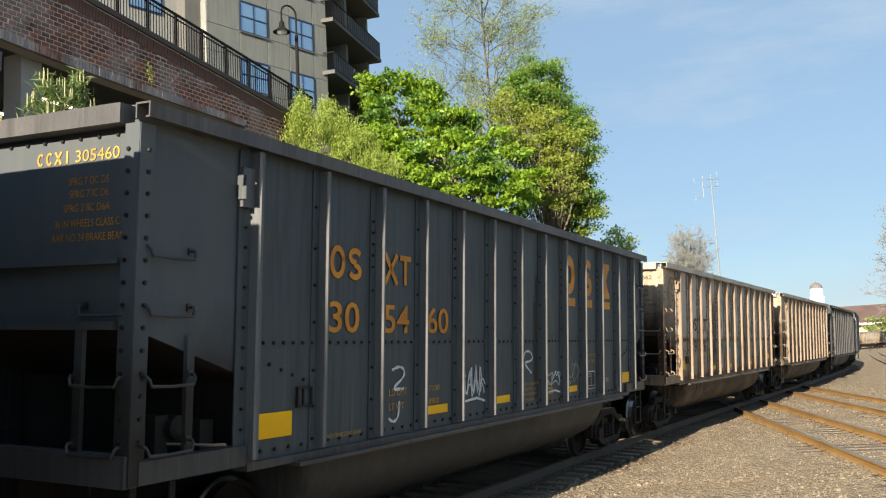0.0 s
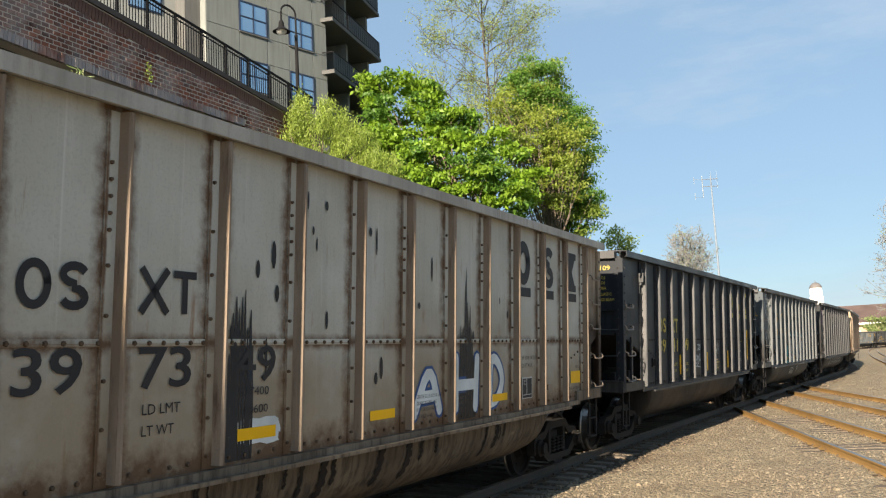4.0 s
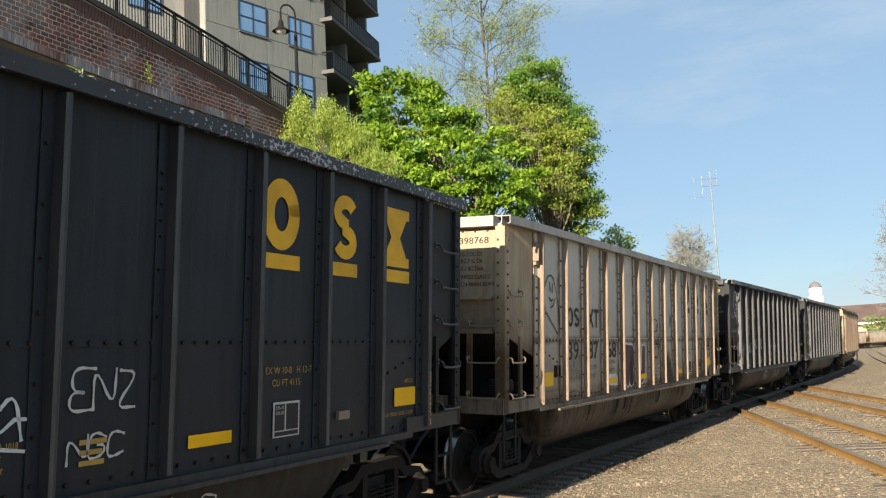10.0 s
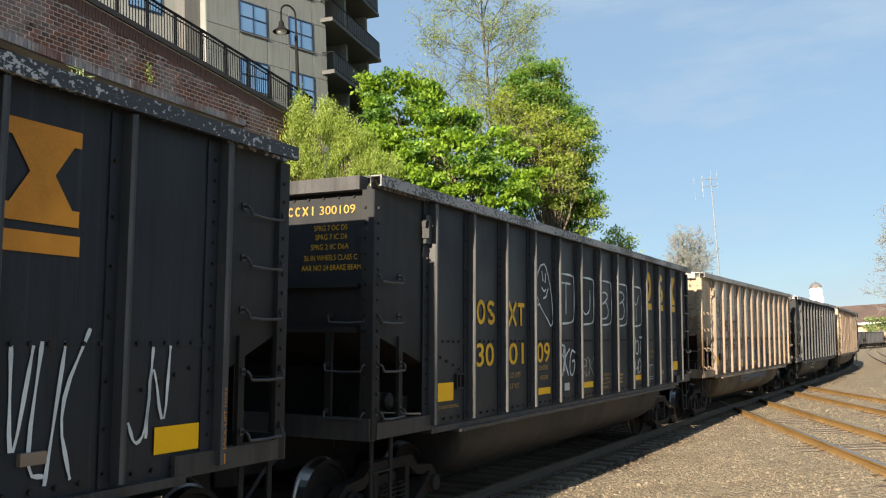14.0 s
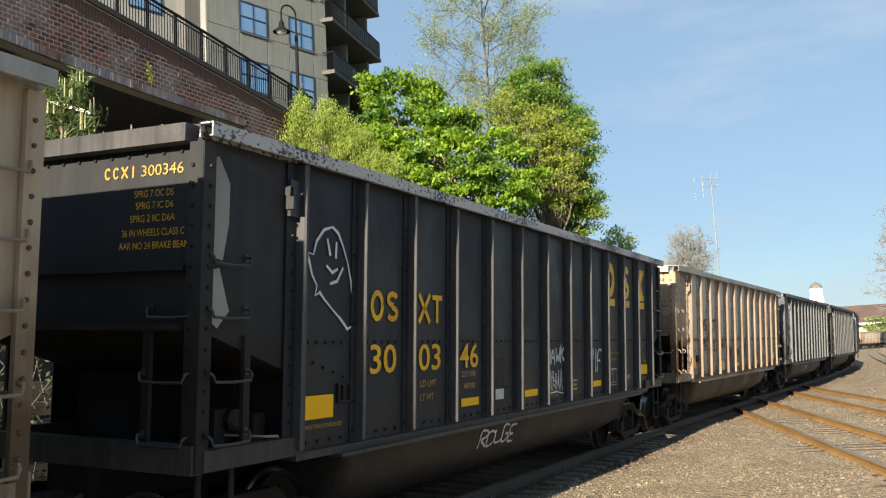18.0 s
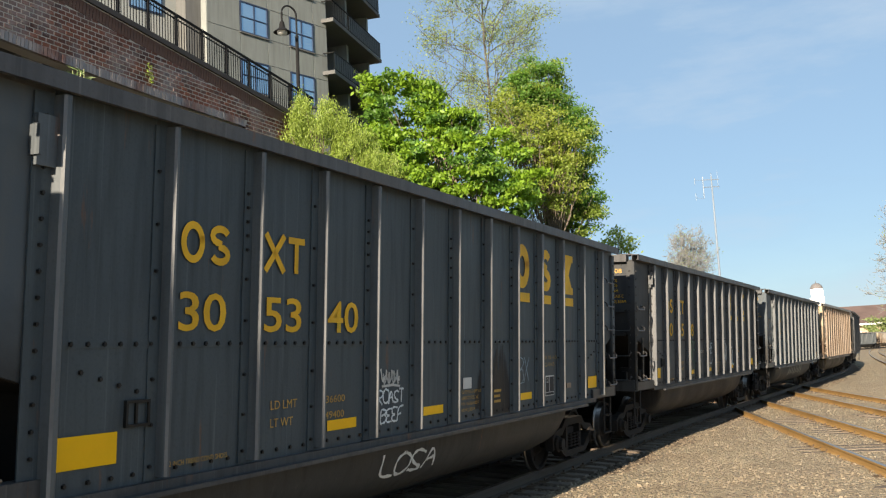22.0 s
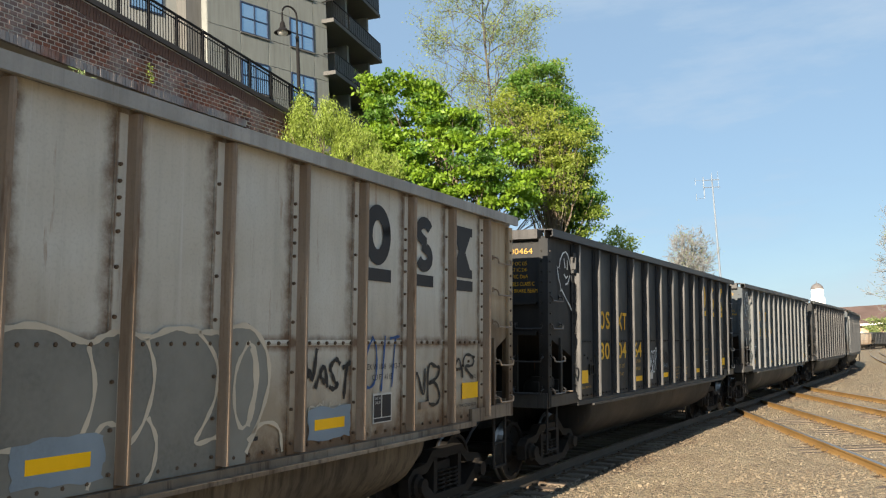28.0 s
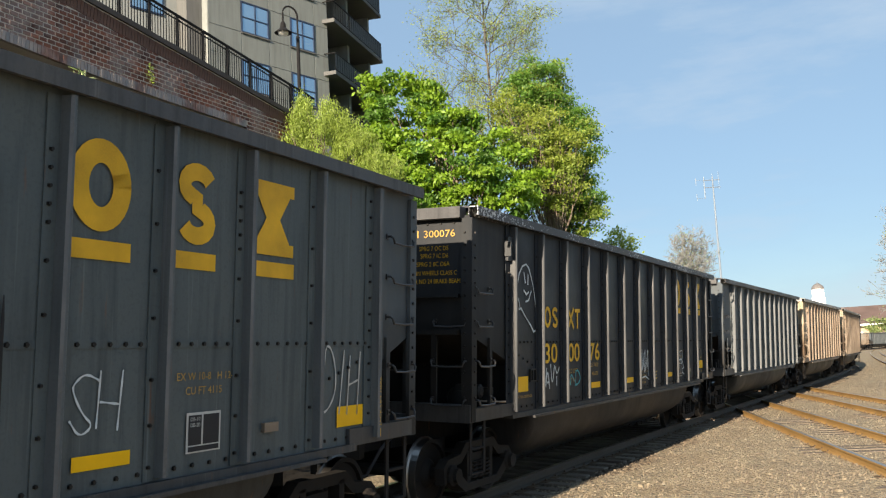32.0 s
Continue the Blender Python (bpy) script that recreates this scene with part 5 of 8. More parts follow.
        for k in (3, 5):
            patch(car, "reflector_border", ys[k] + 0.13, ys[k] + 0.79, 1.315, 1.515, INK_BLACK, FACE + 0.009)
            patch(car, "reflector", ys[k] + 0.2, ys[k] + 0.72, 1.367, 1.467, YELLOW, FACE + 0.012)
        word("MTC", 8, 0.52, 0.86, 1.62, 1.8, CHALK, 0.02); word("WR", 11, 0.3, 0.7, 1.62, 1.95, MAROON, 0.03)
        hand(car, "NERSXD", ys[5] + 0.2, ys[6] + 0.5, 0.72, 0.98, CHALK, 0.02, axis='belly'); hand(car, "DFC", ys[7] + 0.05, ys[7] + 0.6, 0.82, 1.0, CHALK, 0.018, axis='belly')
    elif index == 5:
        hand(car, "SVG", lead - 0.1, lead + 0.72, 3.36, 3.86, INK_PINK, 0.03); hand(car, "NIR", lead - 0.1, lead + 0.72, 2.86, 3.28, INK_PINK, 0.03)
        word("ENZ", 1, 0.15, 0.9, 1.42, 1.76, PALE, 0.03); word("NGC", 2, 0.18, 0.9, 1.36, 1.66, PALE, 0.03); word("SENZ", 4, 0.14, 0.9, 1.62, 1.94, PALE, 0.022); word("NGC", 4, 0.12, 0.45, 1.3, 1.5, PALE, 0.018)
        for a, b, z0, z1 in ((0.42, 0.94, 1.3, 1.75), (0.6, 0.94, 1.7, 2.05), (0.8, 0.94, 1.95, 2.5), (0.26, 0.5, 1.5, 1.68)):
            flood(5, a, b, z0, z1, CHALK, int(a * 50))
        word("AFSH", 5, 0.34, 0.86, 1.62, 1.84, DARK_INK, 0.018)
        tag(6, 1.6, 1.98, 2, CHALK, 0.03); word("ENZ", 7, 0.2, 0.8, 1.75, 2.05, PALE, 0.02); word("NGC", 7, 0.2, 0.7, 1.42, 1.62, PALE, 0.018); patch(car, "paper_notice", ys[4] + 0.42, ys[4] + 0.66, 1.46, 1.58, PALE)
        for k in range(5):
            hand(car, "KZAP", ys[3] + 0.2 + k * 1.25, ys[3] + 1.1 + k * 1.25, 0.72, 1.02, CHALK, 0.018, 0.12, axis='belly')
    elif index == 6:
        outline_doodle(car, ys[0] + 0.16, 2.3, 0.95, INK_BLACK)
        fat(car, [("T", ys[4] + 0.12, ys[4] + 0.86), ("R", ys[4] + 0.6, ys[5] - 0.13), ("U", ys[5] + 0.12, ys[5] + 0.72)], 1.28, 2.12, MAROON, CHALK, 0.26, 0.035)
        flood(7, 0.15, 0.86, 1.24, 2.1, DARK_INK, 12); drips(2, 10, 16, UNDER, 45); blobs(6, 8, 1.5, 2.9, DARK_INK, 22, 13)
        word("O", 6, 0.2, 0.75, 2.35, 2.7, DARK_INK, 0.025); word("WWK", 6, 0.12, 0.92, 2.05, 2.35, DARK_INK, 0.025); word("O", 6, 0.25, 0.8, 1.78, 2.1, DARK_INK, 0.035); word("SAS", 6, 0.2, 0.85, 1.36, 1.66, PALE, 0.025); tag(1, 1.4, 2.1, 4, DARK_INK, 0.012); word("BO", 10, 0.16, 0.82, 1.5, 2.1, DARK_INK, 0.035, wild=0.16); tag(10, 1.45, 1.7, 4, DARK_INK, 0.03); tag(11, 1.95, 2.2, 4, DARK_INK, 0.03)
    elif index == 7:
        outline_doodle(car, lead + 0.2, 2.65, 1.02, CHALK)
        for k in (2, 3):
            word("BBVD", k, 0.12, 0.88, 1.86, 2.18, CHALK, 0.052)
        tag(0, 1.5, 2.1, 3, CHALK, 0.03); word("THING", 1, 0.12, 0.92, 1.66, 1.95, CHALK, 0.03, drop=-0.12); tag(1, 1.32, 1.56, 4, GREY_WASH, 0.05); tag(3, 1.42, 1.6, 3, GREY_WASH, 0.05); word("YOU", 4, 0.14, 0.7, 1.38, 1.66, GREY_WASH, 0.04); word("AKY", 5, 0.14, 0.82, 1.55, 2.05, CHALK, 0.04)
        for k, (body, w) in enumerate((("TRACK CAT", 0.5), ("KARSO", 0.34), ("AND THE MAGIC", 0.66), ("RED BIRDS", 0.5))):
            hand(car, body, ys[6] + 0.16, ys[6] + 0.16 + w, 2.08 - 0.1 * k, 2.15 - 0.1 * k, PALE, 0.012, wild=0.04)
        patch(car, "paper_notice", ys[6] + 0.32, ys[6] + 0.56, 1.56, 1.68, CHALK)
        arc_ = arc(ys[4] + 0.4, 1.86, 0.26, 0.3, -80, 250, 16)
        spray(car, "graffiti_outline", [arc_], 0.01, PALE)
        word("VLK", 10, 0.14, 0.72, 1.35, 2.2, CHALK, 0.028); word("JN", 11, 0.14, 0.5, 1.5, 2.25, CHALK, 0.025)
        hand(car, "HBFUJ", ys[3] + 0.3, ys[5] + 0.1, 0.72, 0.98, MAROON, 0.03, axis='belly'); hand(car, "FZ", ys[5] + 0.1, ys[5] + 0.6, 0.74, 1.02, CHALK, 0.03, axis='belly'); hand(car, "DWZ", ys[7] + 0.1, ys[8] + 0.3, 0.74, 0.98, INK_PINK, 0.025, axis='belly')
    elif index == 8:
        outline_doodle(car, ys[3] + 0.14, 2.42, 0.98, CHALK)
        for k, ch in zip(range(4, 9), "TUBBY"):
            a, b, z0, z1 = ys[k] + 0.13, ys[k] + 0.9, 2.5, 3.3
            spray(car, "graffiti_outline", [rounded([(a, z1), (b - 0.06, z1), (b, z1 - 0.06), (b, z0 + 0.1), (b - 0.1, z0), (a, z0 - 0.02)])], 0.04, CHALK)
            word(ch, k, 0.26, 0.74, 2.62, 3.14, CHALK, 0.03, lean=0.0, wild=0.03)
        word("BKG", 4, 0.12, 0.9, 1.66, 2.1, CHALK, 0.035, wild=0.12); patch(car, "paper_notice", ys[4] + 0.4, ys[4] + 0.64, 1.4, 1.52, PALE); word("RDK", 5, 0.2, 0.85, 1.6, 1.95, PALE, 0.012); word("ROT", 8, 0.16, 0.9, 1.92, 2.24, CHALK, 0.03); word("CHO", 8, 0.16, 0.8, 1.5, 1.8, CHALK, 0.03)
    elif index == 9:
        outline_doodle(car, ys[5] + 0.15, 2.36, 1.04, INK_BLACK)
        outline_doodle(car, ys[0] + 0.2, 2.36, 1.04, INK_BLACK)
        slabs = ((4, [(0.0, 2.1), (0.45, 2.18), (0.9, 2.26), (0.97, 1.74), (0.64, 1.62), (0.66, 1.32), (0.22, 1.24), (0.12, 1.58), (0.0, 1.6)]), (5, [(0.0, 1.95), (0.15, 2.03), (0.12, 1.28), (0.0, 1.24)]), (5, [(0.8, 2.16), (1.0, 2.19), (1.0, 1.24), (0.85, 1.26)]),
                 (6, [(0.0, 2.19), (0.35, 2.19), (0.6, 2.05), (0.68, 1.8), (0.45, 1.46), (0.85, 1.44), (0.85, 1.25), (0.0, 1.22)]), (6, [(0.88, 2.12), (1.0, 2.17), (1.0, 1.25), (0.9, 1.25)]),
                 (7, [(0.0, 2.14), (0.18, 2.12), (0.32, 1.9), (0.18, 1.46), (0.3, 1.24), (0.0, 1.23)]), (7, [(0.44, 2.07), (0.74, 2.07), (0.8, 1.5), (0.62, 1.3), (0.5, 1.6)]), (8, [(0.0, 2.02), (0.1, 1.95), (0.08, 1.25), (0.0, 1.25)]), (8, [(0.32, 1.86), (0.86, 1.7), (0.7, 1.46), (0.27, 1.43)]))
        for k, pts in slabs:
            field(k, pts, MID_BLUE)
            stroke(k, pts + pts[:1], INK_BLACK, 0.085, 0.0065)
        field(7, [(0.3, 1.23), (1.0, 1.23), (1.0, 1.6), (0.85, 1.95), (0.4, 1.5)], INK_BLACK, 0.004)
        field(6, [(0.6, 1.23), (1.0, 1.23), (1.0, 1.42), (0.6, 1.42)], INK_BLUE, 0.004)
        for k, pts in ((4, [(0.4, 2.12), (0.84, 2.18)]), (4, [(0.1, 1.55), (0.2, 1.3)]), (4, [(0.5, 1.75), (0.75, 1.8)]), (5, [(0.03, 1.96), (0.12, 1.98)]), (5, [(0.84, 2.1), (0.87, 1.6), (0.88, 1.32)]), (6, [(0.07, 1.95), (0.06, 1.6), (0.08, 1.33)]), (6, [(0.15, 1.27), (0.35, 1.29)]), (6, [(0.5, 1.4), (0.65, 1.43), (0.8, 1.4)]),
                       (6, [(0.1, 2.13), (0.35, 2.14)]), (7, [(0.47, 2.0), (0.7, 2.02)]), (7, [(0.1, 1.42), (0.35, 1.45), (0.5, 1.4)]), (8, [(0.03, 1.95), (0.03, 1.4)]), (8, [(0.34, 1.8), (0.8, 1.68)])):
            stroke(k, pts, PALE_BLUE, 0.024, 0.0085, "graffiti_highlight")
        word("ARC", 5, 0.26, 0.82, 1.52, 1.86, INK_BLUE, 0.04); word("RAE", 8, 0.1, 0.85, 1.92, 2.18, RUSTY_BOLT, 0.022)
        spray(car, "graffiti_fill", [[(ys[4] + 0.1, 0.98), (ys[5], 0.94), (ys[6], 0.97), (ys[7], 0.98), (ys[8] + 0.4, 0.93)]], 0.24, MID_BLUE, 0, 'belly')
        word("B", 9, 0.14, 0.6, 1.5, 2.15, DARK_INK, 0.03); word("AY", 10, 0.14, 0.9, 1.5, 2.15, DARK_INK, 0.025); word("RU", 11, 0.14, 0.9, 1.6, 2.15, DARK_INK, 0.025); tag(8, 1.95, 2.15, 4, INK_PINK, 0.02); tag(1, 1.38, 1.66, 4, RUSTY_BOLT, 0.022); word("NAUK", 2, 0.05, 0.95, 1.42, 1.66, INK_BLACK, 0.03, lean=0.3); word("RX", 0, 0.14, 0.9, 1.75, 2.2, INK_TEAL, 0.04)
    elif index == 10:
        outline_doodle(car, ys[0] + 0.15, 2.32, 1.02, CHALK)
        word("MAWK", 6, 0.1, 0.98, 1.86, 2.14, CHALK, 0.04); tag(6, 1.42, 1.76, 5, CHALK, 0.022, 0.08, 0.85); word("RIF", 8, 0.14, 0.82, 1.66, 2.06, CHALK, 0.04); word("DTLS", 4, 0.16, 0.94, 1.6, 2.0, UNDER, 0.012); patch(car, "paper_notice", ys[4] + 0.3, ys[4] + 0.58, 1.42, 1.56, PALE)
        spray(car, "bare_patch", [[(lead - 0.3, 3.7), (lead - 0.2, 3.5), (lead - 0.16, 3.2), (lead - 0.2, 2.9)], [(lead - 0.27, 2.8), (lead - 0.2, 2.5), (lead - 0.1, 2.4)]], 0.3, WASH, PANEL + 0.004)
        hand(car, "ROUGE", ys[4] + 0.1, ys[5] + 0.3, 0.78, 1.02, CHALK, 0.03, axis='belly')
    elif index == 11:
        outline_doodle(car, lead - 0.02, 2.82, 1.04, INK_BLUE)
        fat(car, [("N", ys[4] + 0.12, ys[4] + 0.6), ("O", ys[4] + 0.5, ys[4] + 0.93), ("N", ys[5] + 0.1, ys[5] + 0.5), ("S", ys[5] + 0.42, ys[5] + 0.86)], 1.2, 1.98, INK_BLACK, PALE_BLUE, 0.2, 0.02)
        word("NB", 5, 0.7, 0.94, 1.72, 1.88, INK_BLACK, 0.022); tag(6, 1.72, 2.18, 4, MID_BLUE, 0.075, 0.1, 0.95); word("NEST", 7, 0.08, 0.96, 1.5, 2.1, PALE_BLUE, 0.055, wild=0.12); word("JBMP", 8, 0.1, 0.92, 1.54, 1.92, INK_BLACK, 0.042, wild=0.14)
        for k in range(2, 9):
            spray(car, "scuff", [[(ys[k] + 0.4, 3.08 - 0.02 * k), (ys[k] + 0.6, 3.05 - 0.02 * k), (ys[k] + 0.75, 3.06 - 0.02 * k)]], 0.008, WASH)
    elif index == 12:
        word("ROAST", 4, 0.16, 0.72, 1.56, 1.72, CHALK, 0.02); word("BEEF", 4, 0.22, 0.7, 1.36, 1.52, CHALK, 0.02); tag(4, 1.76, 1.92, 5, PALE, 0.03, 0.25, 0.65); patch(car, "paper_notice", ys[6] + 0.3, ys[6] + 0.55, 1.62, 1.76, PALE)
        flood(7, 0.14, 0.84, 1.24, 2.24, INK_BLACK, 21); runs(car, rng, ys[6] + 0.7, ys[6] + 0.84, 1.3, 1.9, INK_BLACK, 3); word("BX", 8, 0.2, 0.6, 1.6, 1.95, PALE_BLUE, 0.012)
        hand(car, "LOSA", ys[4] + 0.5, ys[5] + 0.9, 0.72, 1.0, CHALK, 0.035, axis='belly')
    elif index == 13:
        word("NTF", 3, 0.02, 0.9, 1.78, 2.15, INK_GREEN, 0.035); word("Y", 3, 0.5, 0.9, 1.5, 1.76, INK_GREEN, 0.025); word("3HB", 5, 0.14, 0.85, 1.84, 2.1, CHALK, 0.03); word("8J", 5, 0.16, 0.82, 1.58, 1.76, CHALK, 0.03); word("RAV", 7, 0.14, 0.8, 1.4, 2.05, PALE, 0.05); word("O", 7, 0.2, 0.62, 2.06, 2.28, PALE, 0.03); word("MEL", 8, 0.16, 0.85, 1.5, 2.0, CHALK, 0.045); patch(car, "paper_notice", ys[6] + 0.25, ys[6] + 0.5, 1.65, 1.78, PALE)
        hand(car, "BUCKSAW", ys[4] + 0.2, ys[4] + 0.8, 1.86, 1.95, PALE, 0.008)
    elif index == 14:
        word("JEMZ", 2, 0.1, 0.9, 1.8, 2.14, CHALK, 0.028); word("MIEL", 1, 0.08, 0.86, 1.42, 1.66, PALE, 0.035); word("DABS", 2, 0.12, 0.8, 1.36, 1.52, PALE, 0.03)
        fat(car, [("O", ys[4] + 0.12, ys[4] + 0.9), ("U", ys[5] + 0.12, ys[5] + 0.9), ("N", ys[6] + 0.12, ys[6] + 0.9), ("O", ys[7] + 0.12, ys[7] + 0.62)], 1.25, 2.02, FADED_CREAM, UNDER, 0.26, 0.012)
        word("3", 7, 0.62, 0.88, 1.6, 2.1, CHALK, 0.03); word("AK", 8, 0.2, 0.7, 1.55, 2.0, CHALK, 0.022); word("PNR", 9, 0.15, 0.75, 1.85, 2.1, CHALK, 0.022); word("J", 10, 0.2, 0.6, 1.7, 1.95, CHALK, 0.03)
        for k in range(8):
            yk = ys[4] + 0.35 + 0.46 * k
            spray(car, "graffiti_fill", [[(yk, 0.72 + 0.03 * (k % 3)), (yk + 0.03, 0.84), (yk + 0.05, 0.95), (yk + 0.06, 1.05)]], 0.2, WASH, 0, 'belly')
    elif index == 15:
        tops = {3: ((0, 2.1), (0.4, 2.28), (1, 2.2)), 4: ((0, 2.22), (0.35, 2.34), (0.8, 2.28), (1, 2.2)), 5: ((0, 2.3), (0.3, 2.35), (0.72, 2.2), (0.85, 2.27), (1, 2.3)), 6: ((0, 2.3), (0.2, 2.24), (0.45, 2.34), (0.75, 2.3), (1, 2.3)), 7: ((0, 2.33), (0.3, 2.38), (0.55, 2.2), (0.63, 1.9), (0.5, 1.6), (0.3, 1.3))}
        for k, top in tops.items():
            field(k, [(0, 1.22), (1.0 if k < 7 else 0.3, 1.22)] + list(top[::-1]), GREY_WASH, 0.004)
            stroke(k, top, CREAM_SPRAY, 0.055)
        for k, pts in ((3, [(0.1, 1.9), (0.3, 1.5), (0.7, 1.4), (1.0, 1.7)]), (4, [(0.9, 2.2), (0.7, 1.8), (0.8, 1.5), (1.0, 1.45)]), (4, [(0.1, 1.3), (0.3, 1.7), (0.55, 1.55), (0.6, 1.25)]), (5, [(0.72, 2.2), (0.82, 1.9), (0.68, 1.55), (0.45, 1.4), (0.3, 1.56), (0.0, 1.57)]), (5, [(0.65, 1.6), (0.8, 1.42), (0.76, 1.24)]), (5, [(0.75, 1.52), (0.88, 1.68), (1.0, 1.65)]),
                       (6, [(0.18, 2.25), (0.3, 2.0), (0.2, 1.65), (0.02, 1.48)]), (6, [(0.75, 2.3), (1.0, 2.1), (1.0, 1.8), (0.85, 1.58), (0.7, 1.42), (1.0, 1.47)]), (6, [(0.22, 1.68), (0.33, 1.52), (0.3, 1.3), (0.2, 1.2)]), (7, [(0.32, 1.4), (0.5, 1.55), (0.78, 1.5), (0.82, 1.26)]), (7, [(0.3, 2.22), (0.12, 2.0), (0.12, 1.65), (0.26, 1.45), (0.45, 1.8), (0.42, 2.15), (0.3, 2.22)])):
            stroke(k, pts, CREAM_SPRAY, 0.045)
        stroke(7, [(0.36, 2.18), (0.44, 1.9), (0.32, 1.52)], CREAM_SPRAY, 0.085, 0.006)
        for k in (5, 8):
            ragged(car, ys[k] + 0.2, ys[k] + 0.94, 1.3, 1.6, DUSK_BLUE, k, FACE + 0.0075)
            patch(car, "reflector", ys[k] + 0.3, ys[k] + 0.82, 1.395, 1.495, YELLOW, FACE + 0.009)
        word("$2", 6, 0.3, 0.9, 1.42, 1.95, CREAM_SPRAY, 0.022); word("WAST", 8, 0.12, 0.95, 1.78, 2.12, INK_BLACK, 0.045, wild=0.14, drop=0.15); word("POLLA", 8, 0.2, 0.8, 1.5, 1.64, CREAM_SPRAY, 0.016); word("OIT", 9, 0.14, 0.84, 1.7, 2.3, INK_BLUE, 0.03); word("NB", 10, 0.14, 0.86, 1.5, 1.95, INK_BLACK, 0.04, wild=0.16); word("AR", 11, 0.14, 0.74, 1.78, 2.1, INK_BLACK, 0.035); tag(0, 1.35, 2.0, 4, INK_BLACK, 0.035)
    elif index == 16:
        outline_doodle(car, lead + 0.04, 2.7, 1.0, CHALK)
        word("EWSER", 4, 0.1, 0.9, 1.56, 2.02, CHALK, 0.03, wild=0.05); patch(car, "paper_notice", ys[4] + 0.3, ys[4] + 0.58, 1.4, 1.54, PALE); tag(5, 1.6, 2.0, 5, UNDER, 0.015); hand(car, "BWA", ys[5] + 0.3, ys[5] + 0.8, 1.62, 1.72, PALE_BLUE, 0.008)
    elif index == 17:
        outline_doodle(car, lead - 0.04, 2.72, 1.02, CHALK)
        word("KF", 0, 0.2, 0.95, 1.5, 2.0, CHALK, 0.03); word("REGORD", 2, 0.08, 0.94, 1.6, 1.86, PALE, 0.028); word("REN1", 4, 0.12, 0.86, 1.68, 1.98, CHALK, 0.025); word("ETGR", 5, 0.12, 0.82, 1.72, 1.98, PALE_BLUE, 0.022)
        flood(1, 0.3, 0.5, 1.26, 2.1, INK_BLACK, 31); flood(1, 0.66, 0.78, 1.26, 2.1, INK_BLACK, 32); flood(6, 0.3, 0.8, 2.2, 3.8, INK_BLACK, 33); flood(6, 0.4, 0.7, 1.3, 2.1, INK_BLACK, 34); flood(7, 0.14, 0.62, 1.26, 3.8, INK_BLACK, 35)
        word("SH", 8, 0.16, 0.62, 1.6, 2.05, CHALK, 0.015); patch(car, "paper_notice", ys[6] + 0.46, ys[6] + 0.66, 1.55, 1.66, PALE); word("DIH", 11, 0.14, 0.8, 1.55, 2.1, PALE, 0.02)
    elif index == 18:
        outline_doodle(car, ys[0] + 0.15, 2.34, 1.02, CHALK)
        word("NAVY", 1, 0.1, 0.85, 1.5, 1.85, CHALK, 0.03); word("AND", 2, 0.12, 0.8, 1.5, 1.75, INK_TEAL, 0.03); tag(6, 1.5, 2.1, 2, CHALK); tag(9, 1.5, 2.1, 1, CHALK)


# ---- ground and tracks ----
GROUND = -0.30


def gravel_build(nt, b, k=1.0, size=17.0):
    v = coords(nt)
    big = noise_node(nt, v, 0.16, 5)
    mid = noise_node(nt, v, 1.3, 4)
    vor = nd(nt, "ShaderNodeTexVoronoi", Scale=size)
    nt.links.new(v, vor.inputs["Vector"])
    vor2 = nd(nt, "ShaderNodeTexVoronoi", Scale=9.0)
    nt.links.new(v, vor2.inputs["Vector"])
    sep = nt.nodes.new("ShaderNodeSeparateColor")
    nt.links.new(vor.outputs["Color"], sep.inputs[0])
    stone = ramp(nt, sep.outputs[0], (0.0, (0.1, 0.078, 0.048)), (0.3, (0.265, 0.213, 0.135)), (0.75, (0.39, 0.325, 0.212)), (1.0, (0.53, 0.462, 0.335)))
    soil = ramp(nt, mid, (0.3, (0.255, 0.192, 0.113)), (0.7, (0.385, 0.314, 0.2)))
    c = mix(nt, ramp(nt, big, (0.4, (0.25, 0.25, 0.25)), (0.65, (0.75, 0.75, 0.75))), soil, stone)
    sep2 = nt.nodes.new("ShaderNodeSeparateColor")
    nt.links.new(vor2.outputs["Color"], sep2.inputs[0])
    c = mix(nt, ramp(nt, sep2.outputs[1], (0.86, (0, 0, 0)), (0.9, (0.6, 0.6, 0.6))), c, (0.16, 0.11, 0.07))
    wide = noise_node(nt, v, 0.45, 3)
    c = mix(nt, ramp(nt, wide, (0.42, (0, 0, 0)), (0.7, (0.4, 0.4, 0.4))), c, (0.26, 0.185, 0.12))
    fine = noise_node(nt, v, 55, 3, 0.7)
    c = mix(nt, ramp(nt, fine, (0.34, (0.5, 0.5, 0.5)), (0.48, (0, 0, 0))), c, (0.09, 0.07, 0.05))
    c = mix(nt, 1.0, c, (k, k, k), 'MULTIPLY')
    nt.links.new(c, b.inputs["Base Color"])
    b.inputs["Roughness"].default_value = 0.95
    h = nt.nodes.new("ShaderNodeMath")
    h.operation = 'SUBTRACT'
    nt.links.new(mid, h.inputs[0])
    nt.links.new(vor.outputs["Distance"], h.inputs[1])
    bump(nt, b, h.outputs[0], 0.9, 0.08)


GRAVEL = material("gravel", gravel_build)


def stone_build(nt, b):
    g = nt.nodes.new("ShaderNodeNewGeometry")
    c = ramp(nt, g.outputs["Random Per Island"], (0.0, (0.09, 0.072, 0.052)), (0.4, (0.16, 0.13, 0.095)), (0.95, (0.235, 0.195, 0.135)), (1.0, (0.3, 0.265, 0.2)))
    nt.links.new(c, b.inputs["Base Color"])
    b.inputs["Roughness"].default_value = 0.9


STONE = material("loose_stones", stone_build)


